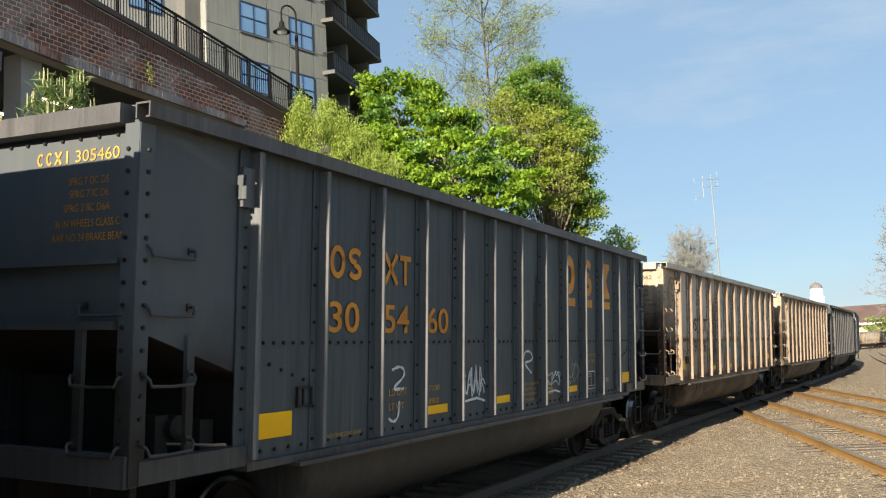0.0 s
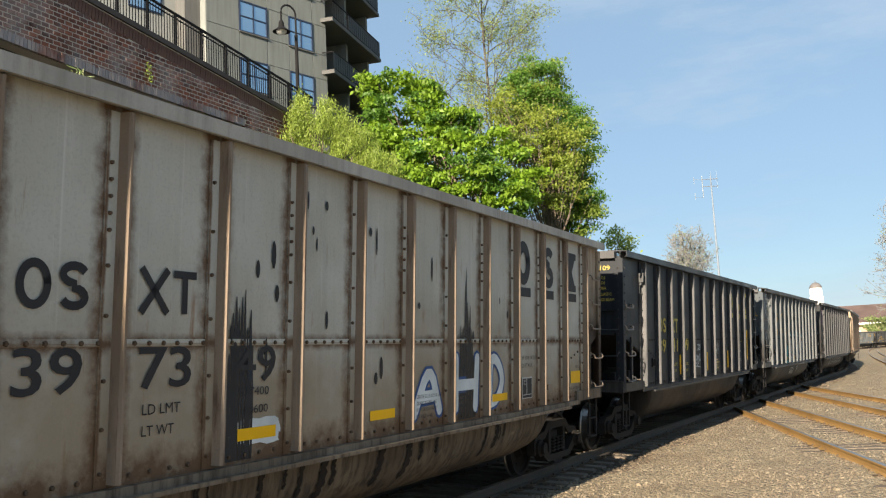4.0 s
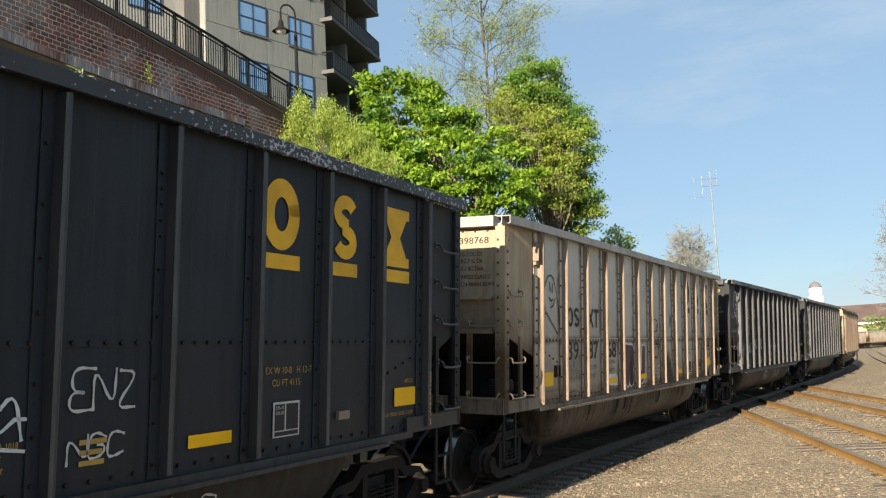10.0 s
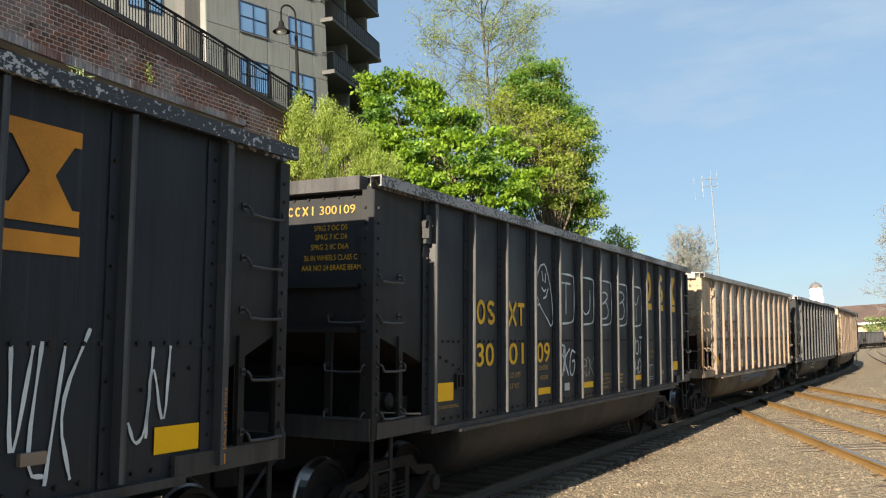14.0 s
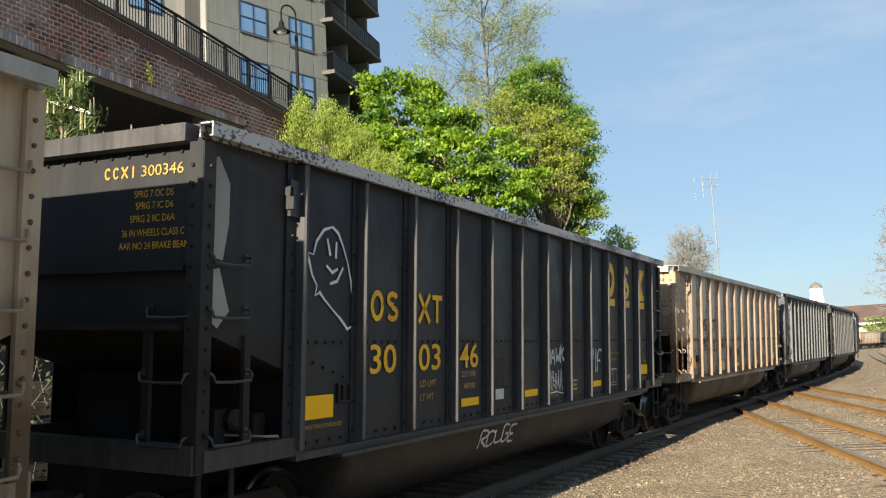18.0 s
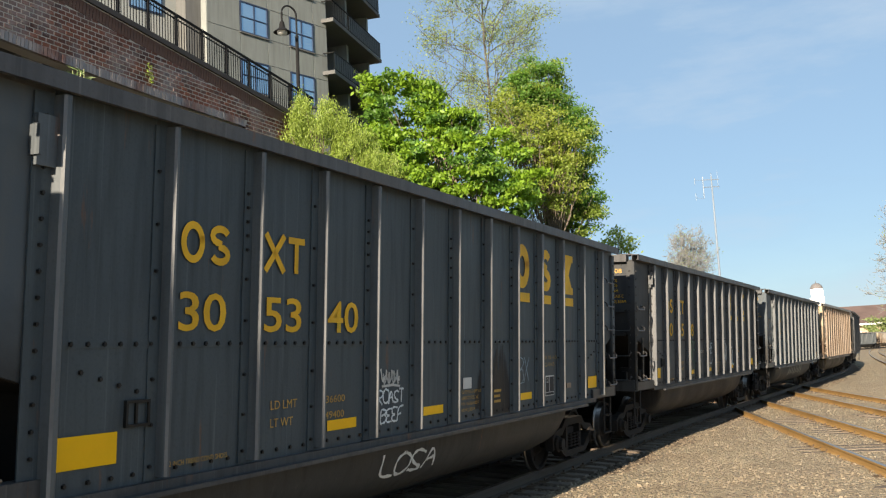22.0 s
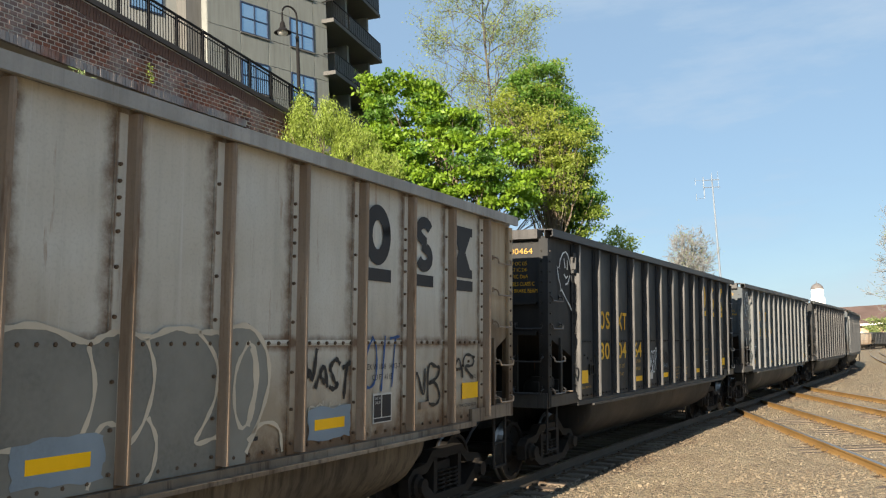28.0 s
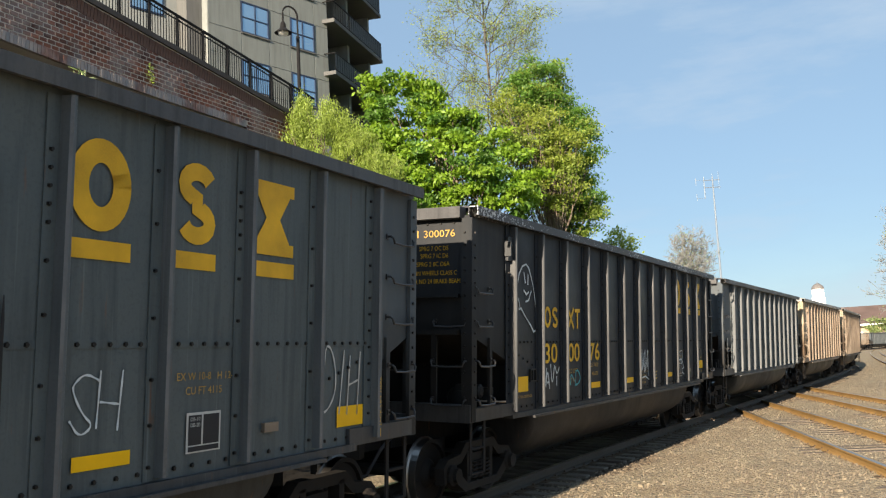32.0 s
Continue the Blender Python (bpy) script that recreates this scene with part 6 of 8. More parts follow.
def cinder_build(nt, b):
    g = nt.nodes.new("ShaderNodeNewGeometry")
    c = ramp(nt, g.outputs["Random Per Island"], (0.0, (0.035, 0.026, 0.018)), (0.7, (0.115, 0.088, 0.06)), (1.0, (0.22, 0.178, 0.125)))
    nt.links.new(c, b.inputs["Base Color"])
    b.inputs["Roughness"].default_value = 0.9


SHADE_STONE = material("dark_ballast_stone", cinder_build)
# gravel at a quarter brightness: the train's shadow is put into its colour
SHADE_BED = material("shaded_ballast", lambda nt, b: gravel_build(nt, b, 0.24, 17.0))
RAIL = plain("rusty_rail", (0.36, 0.225, 0.085), 0.75, 0.1, 0.3, 4, 0.2)
# main track's rail steel, darkened because it lies in the train's shadow
DARK_RAIL = plain("shaded_running_rail", (0.07, 0.06, 0.05), 0.75, 0.2, 0.3, 4, 0.2)
PLATE = plain("dull_tie_plate", (0.1, 0.07, 0.045), 0.9, 0, 0.3, 6, 0.2)
RAILHEAD = plain("worn_rail_head", (0.32, 0.27, 0.22), 0.35, 0.8, 0.15, 6, 0.05)


def tie_build(nt, b):
    oi = nt.nodes.new("ShaderNodeObjectInfo")
    v = coords(nt, (1, 8, 8))
    grain = noise_node(nt, v, 4, 5)
    c = mix(nt, grain, (0.05, 0.037, 0.028), (0.15, 0.115, 0.085))
    c = mix(nt, oi.outputs["Random"], c, mix(nt, grain, (0.1, 0.08, 0.06), (0.22, 0.18, 0.14)))
    nt.links.new(c, b.inputs["Base Color"])
    b.inputs["Roughness"].default_value = 0.9
    bump(nt, b, grain, 0.5)


TIE = material("weathered_tie", tie_build)

axis_x = np.concatenate([[-1500, -500, -200, -90, -50], np.arange(-30, 60.1, 0.75), [80, 120, 200, 400, 900, 2000]])
axis_y = np.concatenate([[-1500, -500, -150, -60], np.arange(-20, 100.1, 0.75), [120, 160, 240, 400, 800, 2500]])
gv = [(x, y, GROUND + (0.045 * noise.noise(Vector((x * 0.35, y * 0.35, 0))) + 0.02 * noise.noise(Vector((x * 1.4, y * 1.4, 3))) if -30 < x < 60 and -20 < y < 100 else 0)) for y in axis_y for x in axis_x]
nx = len(axis_x)
gf = [(j * nx + i, j * nx + i + 1, (j + 1) * nx + i + 1, (j + 1) * nx + i) for j in range(len(axis_y) - 1) for i in range(nx - 1)]
ground = new("ground", raw_mesh("ground", gv, gf, GRAVEL, True))
tagged(ground, "tan gravel yard with fine stones and packed dirt", "ground", kind="structure")


def sweep(name, profile, stations, mats, parent=None, cant=0.0):
    """Runs a cross-section (lateral, height) along stations of (x, y, heading)."""
    verts, faces = [], []
    n = len(profile)
    c, s = math.cos(radians(cant)), math.sin(radians(cant))
    for x, y, a in stations:
        for l, z in profile:
            l2, z2 = l * c + z * s, z * c - l * s
            verts.append((x + l2 * math.cos(a), y - l2 * math.sin(a), z2))
    for i in range(len(stations) - 1):
        for k in range(n - 1):
            faces.append((i * n + k, i * n + k + 1, (i + 1) * n + k + 1, (i + 1) * n + k))
    me = raw_mesh(name, verts, faces)
    for m in mats:
        me.materials.append(m)
    if len(mats) > 1:
        for p in me.polygons:
            if p.index % (n - 1) == (n - 1) // 2:
                p.material_index = 1
    ob = new(name, me)
    ob.parent = parent
    return ob


def rail_profile(lat, top):
    return [(lat + a, top + z) for a, z in ((-0.078, -0.17), (-0.072, -0.15), (-0.026, -0.132), (-0.022, -0.05), (-0.042, -0.036), (-0.04, -0.002), (0.04, -0.002), (0.042, -0.036), (0.022, -0.05), (0.026, -0.132), (0.072, -0.15), (0.078, -0.17))]


tie_mesh = mesh_of("tie", boxes((-1.3, 1.3, -0.115, 0.115, -0.18, 0.0)))
tie_mesh.materials.append(TIE)
plate_mesh = mesh_of("tie_plate", boxes((-0.17, 0.17, -0.09, 0.09, 0, 0.015), (-0.11, -0.08, -0.06, -0.03, 0.01, 0.05), (0.08, 0.11, 0.03, 0.06, 0.01, 0.05)))
plate_mesh.materials.append(PLATE)


def track(name, label, stations, near, far, top, cant=0.0, embed=0.0, bed=True, steel=RAIL):
    """One railway track; stations every tie; ties between near and far are single parts, the others joined."""
    tr = thing(name, label, "railway track", kind="structure")
    for lat in (-0.7535, 0.7535):
        ob = sweep("rail", rail_profile(lat, top), stations, (steel, RAILHEAD), tr, cant)
    if bed:
        sweep("ballast_bed", [(-2.6, GROUND - 0.05), (-1.7, GROUND + 0.07), (0.6, GROUND + 0.04), (1.5, GROUND - 0.005), (1.85, GROUND - 0.05)], stations, (SHADE_BED,), tr)
    rest_v, rest_f = [], []
    r = random.Random(3)
    for i, (x, y, a) in enumerate(stations):
        m = pose(x, y, top - 0.17 - embed, 0, cant, -math.degrees(a)) @ pose(r.uniform(-0.05, 0.05), 0, r.uniform(-0.008, 0.004), 0, 0, r.uniform(-1.2, 1.2))
        if near <= i < far:
            t = part("tie", tie_mesh, TIE, tr)
            t.matrix_local = m
            for lat in (-0.7535, 0.7535):
                pl = part("tie_plate", plate_mesh, PLATE, t)
                pl.location = (lat, 0, 0)
        else:
            o = len(rest_v)
            rest_v += [m @ v.co for v in tie_mesh.vertices]
            rest_f += [[o + k for k in p.vertices] for p in tie_mesh.polygons]
    if rest_v:
        tagged(part("far_ties", raw_mesh("far_ties", rest_v, rest_f, TIE), TIE, tr), "weathered wooden ties in a row", kind="stuff")
    return tr


def straight(x, y, heading, s0, s1, step=0.54):
    a = radians(heading)
    return [(x + s * math.sin(a), y + s * math.cos(a), a) for s in np.arange(s0, s1, step)]


track("main_track", "curved main track with rusty rails and wooden ties", [line(s) for s in np.arange(-60, 640, 0.54)], 124, 200, -0.0, CANT, steel=DARK_RAIL)
track("side_track", "rusty side track half sunk in gravel", straight(9.33, 25, 9.35, -40, 30), 42, 86, -0.135, 0, 0.0, False)
track("yard_track", "rusty yard track beside the gravel", straight(14.64, 35, 9.9, -50, 30), 70, 108, -0.135, 0, 0.0, False)
far_curve = []
for k in range(330):
    a = radians(22.4) + radians(4.6) * min(1.0, k / 240)
    px, py = (31.3, 62.0) if not far_curve else far_curve[-1][:2]
    far_curve.append((px + 0.9 * math.sin(a), py + 0.9 * math.cos(a), a))
track("curved_yard_track", "distant yard track curving away over gravel", far_curve, 0, 0, -0.15, 0, 0, False)

# loose stones on the gravel where it is seen nearest
rs = np.random.RandomState(5)
sv, sf = [], []
cube = np.array([(-1, -1, -.6), (1, -1, -.6), (1.1, 1, -.6), (-1, 1, -.6), (-.6, -.7, .6), (.7, -.6, .5), (.6, .6, .6), (-.7, .5, .5)])
cf = [(0, 1, 5, 4), (1, 2, 6, 5), (2, 3, 7, 6), (3, 0, 4, 7), (4, 5, 6, 7)]
for k in range(26000):
    d = 11 + 40 * rs.rand() ** 2.0
    az = radians(rs.uniform(-1, 27))
    x, y = d * math.sin(az), d * math.cos(az)
    size = 0.008 + 0.014 * rs.rand() ** 3 + (0.02 if rs.rand() < 0.012 else 0)
    ang = rs.uniform(0, 6.28)
    rot = np.array([[math.cos(ang), -math.sin(ang), 0], [math.sin(ang), math.cos(ang), 0], [0, 0, 1]])
    p = (cube * size * rs.uniform(0.7, 1.3, (8, 3))) @ rot.T + (x, y, GROUND + 0.05 * noise.noise(Vector((x * .35, y * .35, 0))) + size * 0.3)
    o = len(sv)
    sv += p.tolist()
    sf += [[o + i for i in f] for f in cf]
tagged(new("loose_stones", raw_mesh("loose_stones", sv, sf, STONE)), "loose pale and brown stones scattered on the gravel", "stones", kind="stuff")

# broken ballast along the main track's shoulder, darkened for the train's shadow
sv, sf = [], []
for k in range(10000):
    at_x, at_y, turn = line(6 + 54 * rs.rand() ** 1.4)
    lat = rs.uniform(0.86, 1.85)
    size = 0.012 + 0.024 * rs.rand() ** 2
    ang = rs.uniform(0, 6.28)
    rot = np.array([[math.cos(ang), -math.sin(ang), 0], [math.sin(ang), math.cos(ang), 0], [0, 0, 1]])
    level = GROUND + 0.04 - 0.05 * (lat - 0.6)
    p = (cube * size * rs.uniform(0.7, 1.3, (8, 3))) @ rot.T + (at_x + lat * math.cos(turn), at_y - lat * math.sin(turn), level + size * 0.3)
    o = len(sv)
    sv += p.tolist()
    sf += [[o + i for i in f] for f in cf]
tagged(new("track_ballast", raw_mesh("track_ballast", sv, sf, SHADE_STONE)), "dark brown broken ballast stones beside the running rail", "ballast", kind="stuff")


# ---- brick retaining wall with the deck above ----
def brick_build(nt, b, start=0.47, most=0.6):
    oi = nt.nodes.new("ShaderNodeObjectInfo")
    g = nt.nodes.new("ShaderNodeNewGeometry")
    tc = nt.nodes.new("ShaderNodeTexCoord")
    add = nt.nodes.new("ShaderNodeMath")
    add.operation = 'ADD'
    nt.links.new(oi.outputs["Random"], add.inputs[0])
    nt.links.new(g.outputs["Random Per Island"], add.inputs[1])
    fr = nt.nodes.new("ShaderNodeMath")
    fr.operation = 'FRACT'
    nt.links.new(add.outputs[0], fr.inputs[0])
    c = ramp(nt, fr.outputs[0], (0.0, (0.066, 0.026, 0.018)), (0.35, (0.155, 0.052, 0.03)), (0.7, (0.21, 0.073, 0.042)), (1.0, (0.1, 0.044, 0.031)))
    n2 = noise_node(nt, g.outputs["Position"], 0.9, 4)
    c = mix(nt, ramp(nt, n2, (start, (0, 0, 0)), (start + 0.22, (most, most, most))), c, (0.3, 0.28, 0.275))
    grain = noise_node(nt, g.outputs["Position"], 40, 3)
    nt.links.new(c, b.inputs["Base Color"])
    b.inputs["Roughness"].default_value = 0.9
    bump(nt, b, grain, 0.35)


BRICK = material("red_brick", brick_build)
MORTAR = plain("mortar", (0.52, 0.47, 0.41), 0.95, 0, 0.25, 5)
SOLDIER = plain("soldier_course_brick", (0.14, 0.078, 0.058), 0.9, 0, 0.45, 4, 0.3)
LIME = material("limewashed_brick", lambda nt, b: brick_build(nt, b, 0.28, 0.88))
CONCRETE = plain("old_concrete", (0.36, 0.35, 0.33), 0.9, 0, 0.25, 1.5, 0.25)
# dark grey concrete for the deck's ceiling, floor and back wall
DARK_CONC = plain("dark_concrete", (0.11, 0.105, 0.1), 0.95, 0, 0.3, 1.5, 0.2)
IRON = plain("black_iron", (0.009, 0.009, 0.01), 0.85, 0.0, 0.3, 6)

WALL_H, WALL_D = 25.6, 17.5
wall_pose = pose(0, 0, 0, 0, 0, 90 - WALL_H)
WALL_S0, WALL_S1 = -6.0, 26.6
soffit = lambda s: 9.54 + (0.0042 * (s - 20) ** 2 if s < 20 else 0.0)
coping = lambda s: 11.57 - 0.115 * (s - 16.5)
wall = thing("wall_brick", "red brick deck wall with soldier course and limewashed lower edge", "brick wall", kind="structure", at=wall_pose)
step = 0.4
for a in np.arange(WALL_S0, WALL_S1, 6.52):
    b_ = min(a + 6.52, WALL_S1)
    bm = bmesh.new()
    ss = np.linspace(a, b_, 18)
    prism(bm, [(s, soffit(s)) for s in ss] + [(s, coping(s) - 0.12) for s in ss[::-1]], 1, WALL_D + 0.009, WALL_D + 0.45)
    part("wall_core", bm, MORTAR, wall)
# lower limewashed course, then coping and soldier course, piece by piece
soldier_mesh = mesh_of("soldier_brick", boxes((-0.047, 0.047, -0.01, 0.1, -0.17, 0.17)))
soldier_mesh.materials.append(SOLDIER)
lime_mesh = mesh_of("lintel_brick", boxes((-0.047, 0.047, -0.008, 0.1, -0.115, 0.115)))
lime_mesh.materials.append(LIME)
for k, s in enumerate(np.arange(11.5, WALL_S1, 0.108)):
    ob = part("soldier_brick", soldier_mesh, SOLDIER, wall)
    ob.matrix_local = pose(s, WALL_D + random.uniform(-0.004, 0.004), coping(s) - 0.36, 0, math.degrees(math.atan(0.115)), 0)
    if s < 22.6:
        ob = part("lintel_brick", lime_mesh, LIME, wall)
        ob.matrix_local = pose(s, WALL_D + random.uniform(-0.004, 0.004), soffit(s) + 0.115, 0, -math.degrees(math.atan(2 * 0.0042 * (s - 20))) if s < 20 else 0, 0)
bm = bmesh.new()
prism(bm, [(WALL_S0, coping(WALL_S0) - 0.15), (WALL_S1 + 0.05, coping(WALL_S1) - 0.15), (WALL_S1 + 0.05, coping(WALL_S1)), (WALL_S0, coping(WALL_S0))], 1, WALL_D - 0.06, WALL_D + 0.5)
part("coping", bm, plain("stained_coping", (0.08, 0.07, 0.065), 0.9, 0, 0.4, 3), wall, "stained dark concrete coping")
# bricks: pitch 0.235 x 0.122
brick_mesh = mesh_of("brick", boxes((0.0, 0.203, 0.0, 0.09, 0.0, 0.092)))
brick_mesh.materials.append(BRICK)
brick_v = np.array([v.co for v in brick_mesh.vertices])
brick_p = [list(p.vertices) for p in brick_mesh.polygons]
bv, bf = [], []
row, made = 0, 0
z = 7.57
bricks = []
while z < 12.3:
    off = 0.1175 if row % 2 else 0.0
    for s in np.arange(11.0 + off, WALL_S1 - 0.2, 0.235):
        if z > (max(soffit(s), soffit(s + 0.22)) + 0.13 if s < 22.5 else 7.6) and z < coping(s + 0.22) - 0.56:
            bricks.append((s, z))
    z += 0.122
    row += 1
bricks.sort(key=lambda q: abs(q[0] - 16.5))
for k, (s, z) in enumerate(bricks):
    dy = random.uniform(-0.006, 0.004)
    if k < 300:
        ob = part("brick", brick_mesh, BRICK, wall)
        ob.location = (s, WALL_D + dy, z)
    else:
        o = len(bv)
        bv += (brick_v + (s, WALL_D + dy, z)).tolist()
        bf += [[o + i for i in p] for p in brick_p]
tagged(part("brickwork", raw_mesh("brickwork", bv, bf, BRICK), BRICK, wall), "weathered red bricks in pale mortar", kind="stuff")
# the wall that returns at its end and the open deck below
part("end_pier", boxes((WALL_S1, WALL_S1 + 0.5, WALL_D + 0.05, WALL_D + 6, GROUND, coping(WALL_S1) - 0.2)), BRICK, wall)
part("pier", boxes((22.6, WALL_S1, WALL_D + 0.014, WALL_D + 0.45, GROUND, 9.54)), MORTAR, wall)
deck = thing("parking_deck", "dark open parking deck with concrete columns under the brick wall", "parking deck", kind="structure", at=wall_pose)
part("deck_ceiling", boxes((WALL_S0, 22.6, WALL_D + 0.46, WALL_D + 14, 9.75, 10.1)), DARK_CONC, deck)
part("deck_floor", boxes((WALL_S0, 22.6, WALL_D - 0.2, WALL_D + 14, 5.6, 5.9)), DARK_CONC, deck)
# lower wall, near black: the background's shade is put into its colour
part("retaining_wall", boxes((WALL_S0, 22.6, WALL_D - 0.1, WALL_D + 0.3, GROUND, 5.6)), plain("shade_dark_stone", (0.04, 0.037, 0.034), 0.95, 0, 0.4, 2, 0.4), deck)
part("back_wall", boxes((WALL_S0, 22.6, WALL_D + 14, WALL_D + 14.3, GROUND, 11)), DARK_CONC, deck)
part("upper_terrace", boxes((WALL_S0, WALL_S1, WALL_D + 0.5, WALL_D + 14, 10.1, 10.3)), CONCRETE, deck)
for s in (2.0, 8.5, 15.0, 21.7):
    part("column", boxes((s - 0.3, s + 0.3, WALL_D + 0.5, WALL_D + 1.1, 5.9, 9.75)), CONCRETE, deck, "pale concrete column")


def glow_build(nt, b):
    b.inputs["Base Color"].default_value = (0.8, 0.75, 0.65, 1)
    b.inputs["Emission Color"].default_value = (1.0, 0.82, 0.6, 1)
    b.inputs["Emission Strength"].default_value = 1.6


GLOW = material("deck_lamp_glow", glow_build)
for s, d, z in ((15.6, 19.2, 9.2), (15.4, 22.0, 9.5), (8.0, 20.0, 9.3)):
    lamp = thing("strip_light", "lit strip light under the deck ceiling", "ceiling light", "deck lights", at=wall_pose)
    part("tube", boxes((s, s + 2.4, d, d + 0.12, z, z + 0.05)), GLOW, lamp)
    part("housing", boxes((s, s + 2.4, d - 0.04, d + 0.16, z + 0.05, z + 0.12)), IRON, lamp)
    part("hanger", boxes((s + 0.3, s + 0.33, d + 0.05, d + 0.08, z + 0.12, 9.75)), IRON, lamp)

# ---- railing on the wall ----
railing = thing("metal_railing", "black iron railing with thin pickets on the brick wall", "railing", kind="structure", at=wall_pose)
picket_mesh = mesh_of("picket", boxes((-0.009, 0.009, -0.009, 0.009, 0.06, 0.98)))
picket_mesh.materials.append(IRON)
rpost_mesh = mesh_of("railing_post", boxes((-0.035, 0.035, -0.035, 0.035, -0.02, 1.07)))
rpost_mesh.materials.append(IRON)
for k in range(-9, 7):
    s = 19.62 + 1.115 * k
    if s > WALL_S1 - 0.1:
        continue
    ob = part("railing_post", rpost_mesh, IRON, railing)
    ob.location = (s, WALL_D + 0.12, coping(s))
    for j in range(1, 10):
        q = s + 0.1115 * j
        if q < WALL_S1:
            ob = part("picket", picket_mesh, IRON, railing)
            ob.location = (q, WALL_D + 0.12, coping(q))
for h0, h1, w in ((1.02, 1.08, 0.03), (0.08, 0.11, 0.018), (0.9, 0.93, 0.015)):
    bm = bmesh.new()
    prism(bm, [(9, coping(9) + h0), (WALL_S1, coping(WALL_S1) + h0), (WALL_S1, coping(WALL_S1) + h1), (9, coping(9) + h1)], 1, WALL_D + 0.12 - w, WALL_D + 0.12 + w)
    part("rail", bm, IRON, railing)

# ---- street lamp ----
lamp = thing("street_lamp", "black gooseneck street lamp with bell shade", "street lamp", at=wall_pose)
ls, ld, lz = 26.2, 17.95, 10.75
bm = bmesh.new()
lathe(bm, [(-0.5, 0.11), (0.5, 0.09), (0.55, 0.065), (3.0, 0.06), (3.05, 0.07), (3.1, 0.05)], 12, 2, (ls, ld, lz - 0.1))
part("pole", bm, IRON, lamp)
part("gooseneck", tube(bmesh.new(), [(ls, ld, lz + 2.95)] + [(ls - 0.3 + 0.3 * math.cos(a), ld + 0.1 - 0.1 * math.cos(a), lz + 3.72 + 0.3 * math.sin(a)) for a in np.linspace(0, math.pi, 12)] + [(ls - 0.6, ld + 0.2, lz + 3.3)], 0.034, 8), IRON, lamp)
bm = bmesh.new()
lathe(bm, [(0.36, 0.04), (0.27, 0.085), (0.1, 0.11), (0.0, 0.21), (-0.07, 0.31), (-0.085, 0.31), (-0.05, 0.22)][::-1], 20, 2, (ls - 0.6, ld + 0.2, lz + 3.05))
part("shade", bm, IRON, lamp)
part("bulb", lathe(bmesh.new(), [(-0.17, 0.07), (-0.13, 0.17), (-0.04, 0.19)], 14, 2, (ls - 0.6, ld + 0.2, lz + 3.05)), plain("frosted_lamp_glass", (0.7, 0.7, 0.66), 0.3, 0, 0.05, 8), lamp, "pale frosted glass")


# ---- apartment building ----
def ring_frame(x0, x1, z0, z1, w, ya, yb):
    bm = bmesh.new()
    rings = [[bm.verts.new((x, y, z)) for x, z in ((x0 + o, z0 + o), (x1 - o, z0 + o), (x1 - o, z1 - o), (x0 + o, z1 - o))] for y, o in ((ya, 0), (ya, w), (yb, w), (yb, 0))]
    for k in range(4):
        r, s = rings[k], rings[(k + 1) % 4]
        for i in range(4):
            bm.faces.new((r[i], r[(i + 1) % 4], s[(i + 1) % 4], s[i]))
    return bm



def stained_panel(name, colour, stain):
    """Cement panels with rain streaks and faint blotches."""
    def build(nt, b):
        v = coords(nt)
        st = nt.nodes.new("ShaderNodeMapping")
        st.inputs["Scale"].default_value = (4.0, 4.0, 0.35)
        nt.links.new(v, st.inputs["Vector"])
        streak = noise_node(nt, st.outputs["Vector"], 1.3, 5)
        blotch = noise_node(nt, v, 0.5, 4)
        c = mix(nt, ramp(nt, streak, (0.42, (0, 0, 0)), (0.72, (0.75, 0.75, 0.75))), colour, stain)
        c = mix(nt, ramp(nt, blotch, (0.4, (0, 0, 0)), (0.75, (0.5, 0.5, 0.5))), c, [x * 1.2 for x in colour])
        nt.links.new(c, b.inputs["Base Color"])
        b.inputs["Roughness"].default_value = 0.85
        bump(nt, b, streak, 0.08)
    return material(name, build)


STUCCO = stained_panel("beige_panel", (0.168, 0.186, 0.182), (0.116, 0.126, 0.12))
# darker copy of the panels, with the shade of the recesses put in
STUCCO2 = stained_panel("shade_grey_panel", (0.115, 0.116, 0.113), (0.075, 0.076, 0.074))
JOINT = plain("panel_joint", (0.235, 0.25, 0.243), 0.9)
FRAME = plain("blue_grey_window_frame", (0.03, 0.045, 0.085), 0.5, 0.2, 0.15)


def pane_build(nt, b):
    b.inputs["Base Color"].default_value = (0.34, 0.5, 0.63, 1)
    b.inputs["Roughness"].default_value = 0.04
    b.inputs["Specular IOR Level"].default_value = 1.0
    b.inputs["Metallic"].default_value = 0.8


PANE = material("window_glass", pane_build)
BH, BD = 40.0, 36.5
b_pose = pose(0, 0, 0, 0, 0, 90 - BH)
building = thing("apartment_building", "tall beige apartment building with blue windows and balconies", "building", at=b_pose)
cols = [26.1, 28.15, 29.95, 31.45, 33.15, 34.2]
rows = []
zf = 0.7
while zf < 27:
    rows += [(zf, zf + 1.68, True), (zf + 1.68, zf + 3.1, False)]
    zf += 3.1
part("wall_core", boxes((26.1, 34.2, BD + 0.06, BD + 9, GROUND, 27.5)), JOINT, building)
part("recessed_wall", boxes((8.0, 26.1, BD + 1.3, BD + 9, GROUND, 27.5)), plain("pale_render", (0.3, 0.312, 0.3), 0.9, 0, 0.12, 1.0), building)
part("return_wall", boxes((25.2, 26.1, BD + 0.5, BD + 1.3, GROUND, 27.5)), STUCCO2, building)
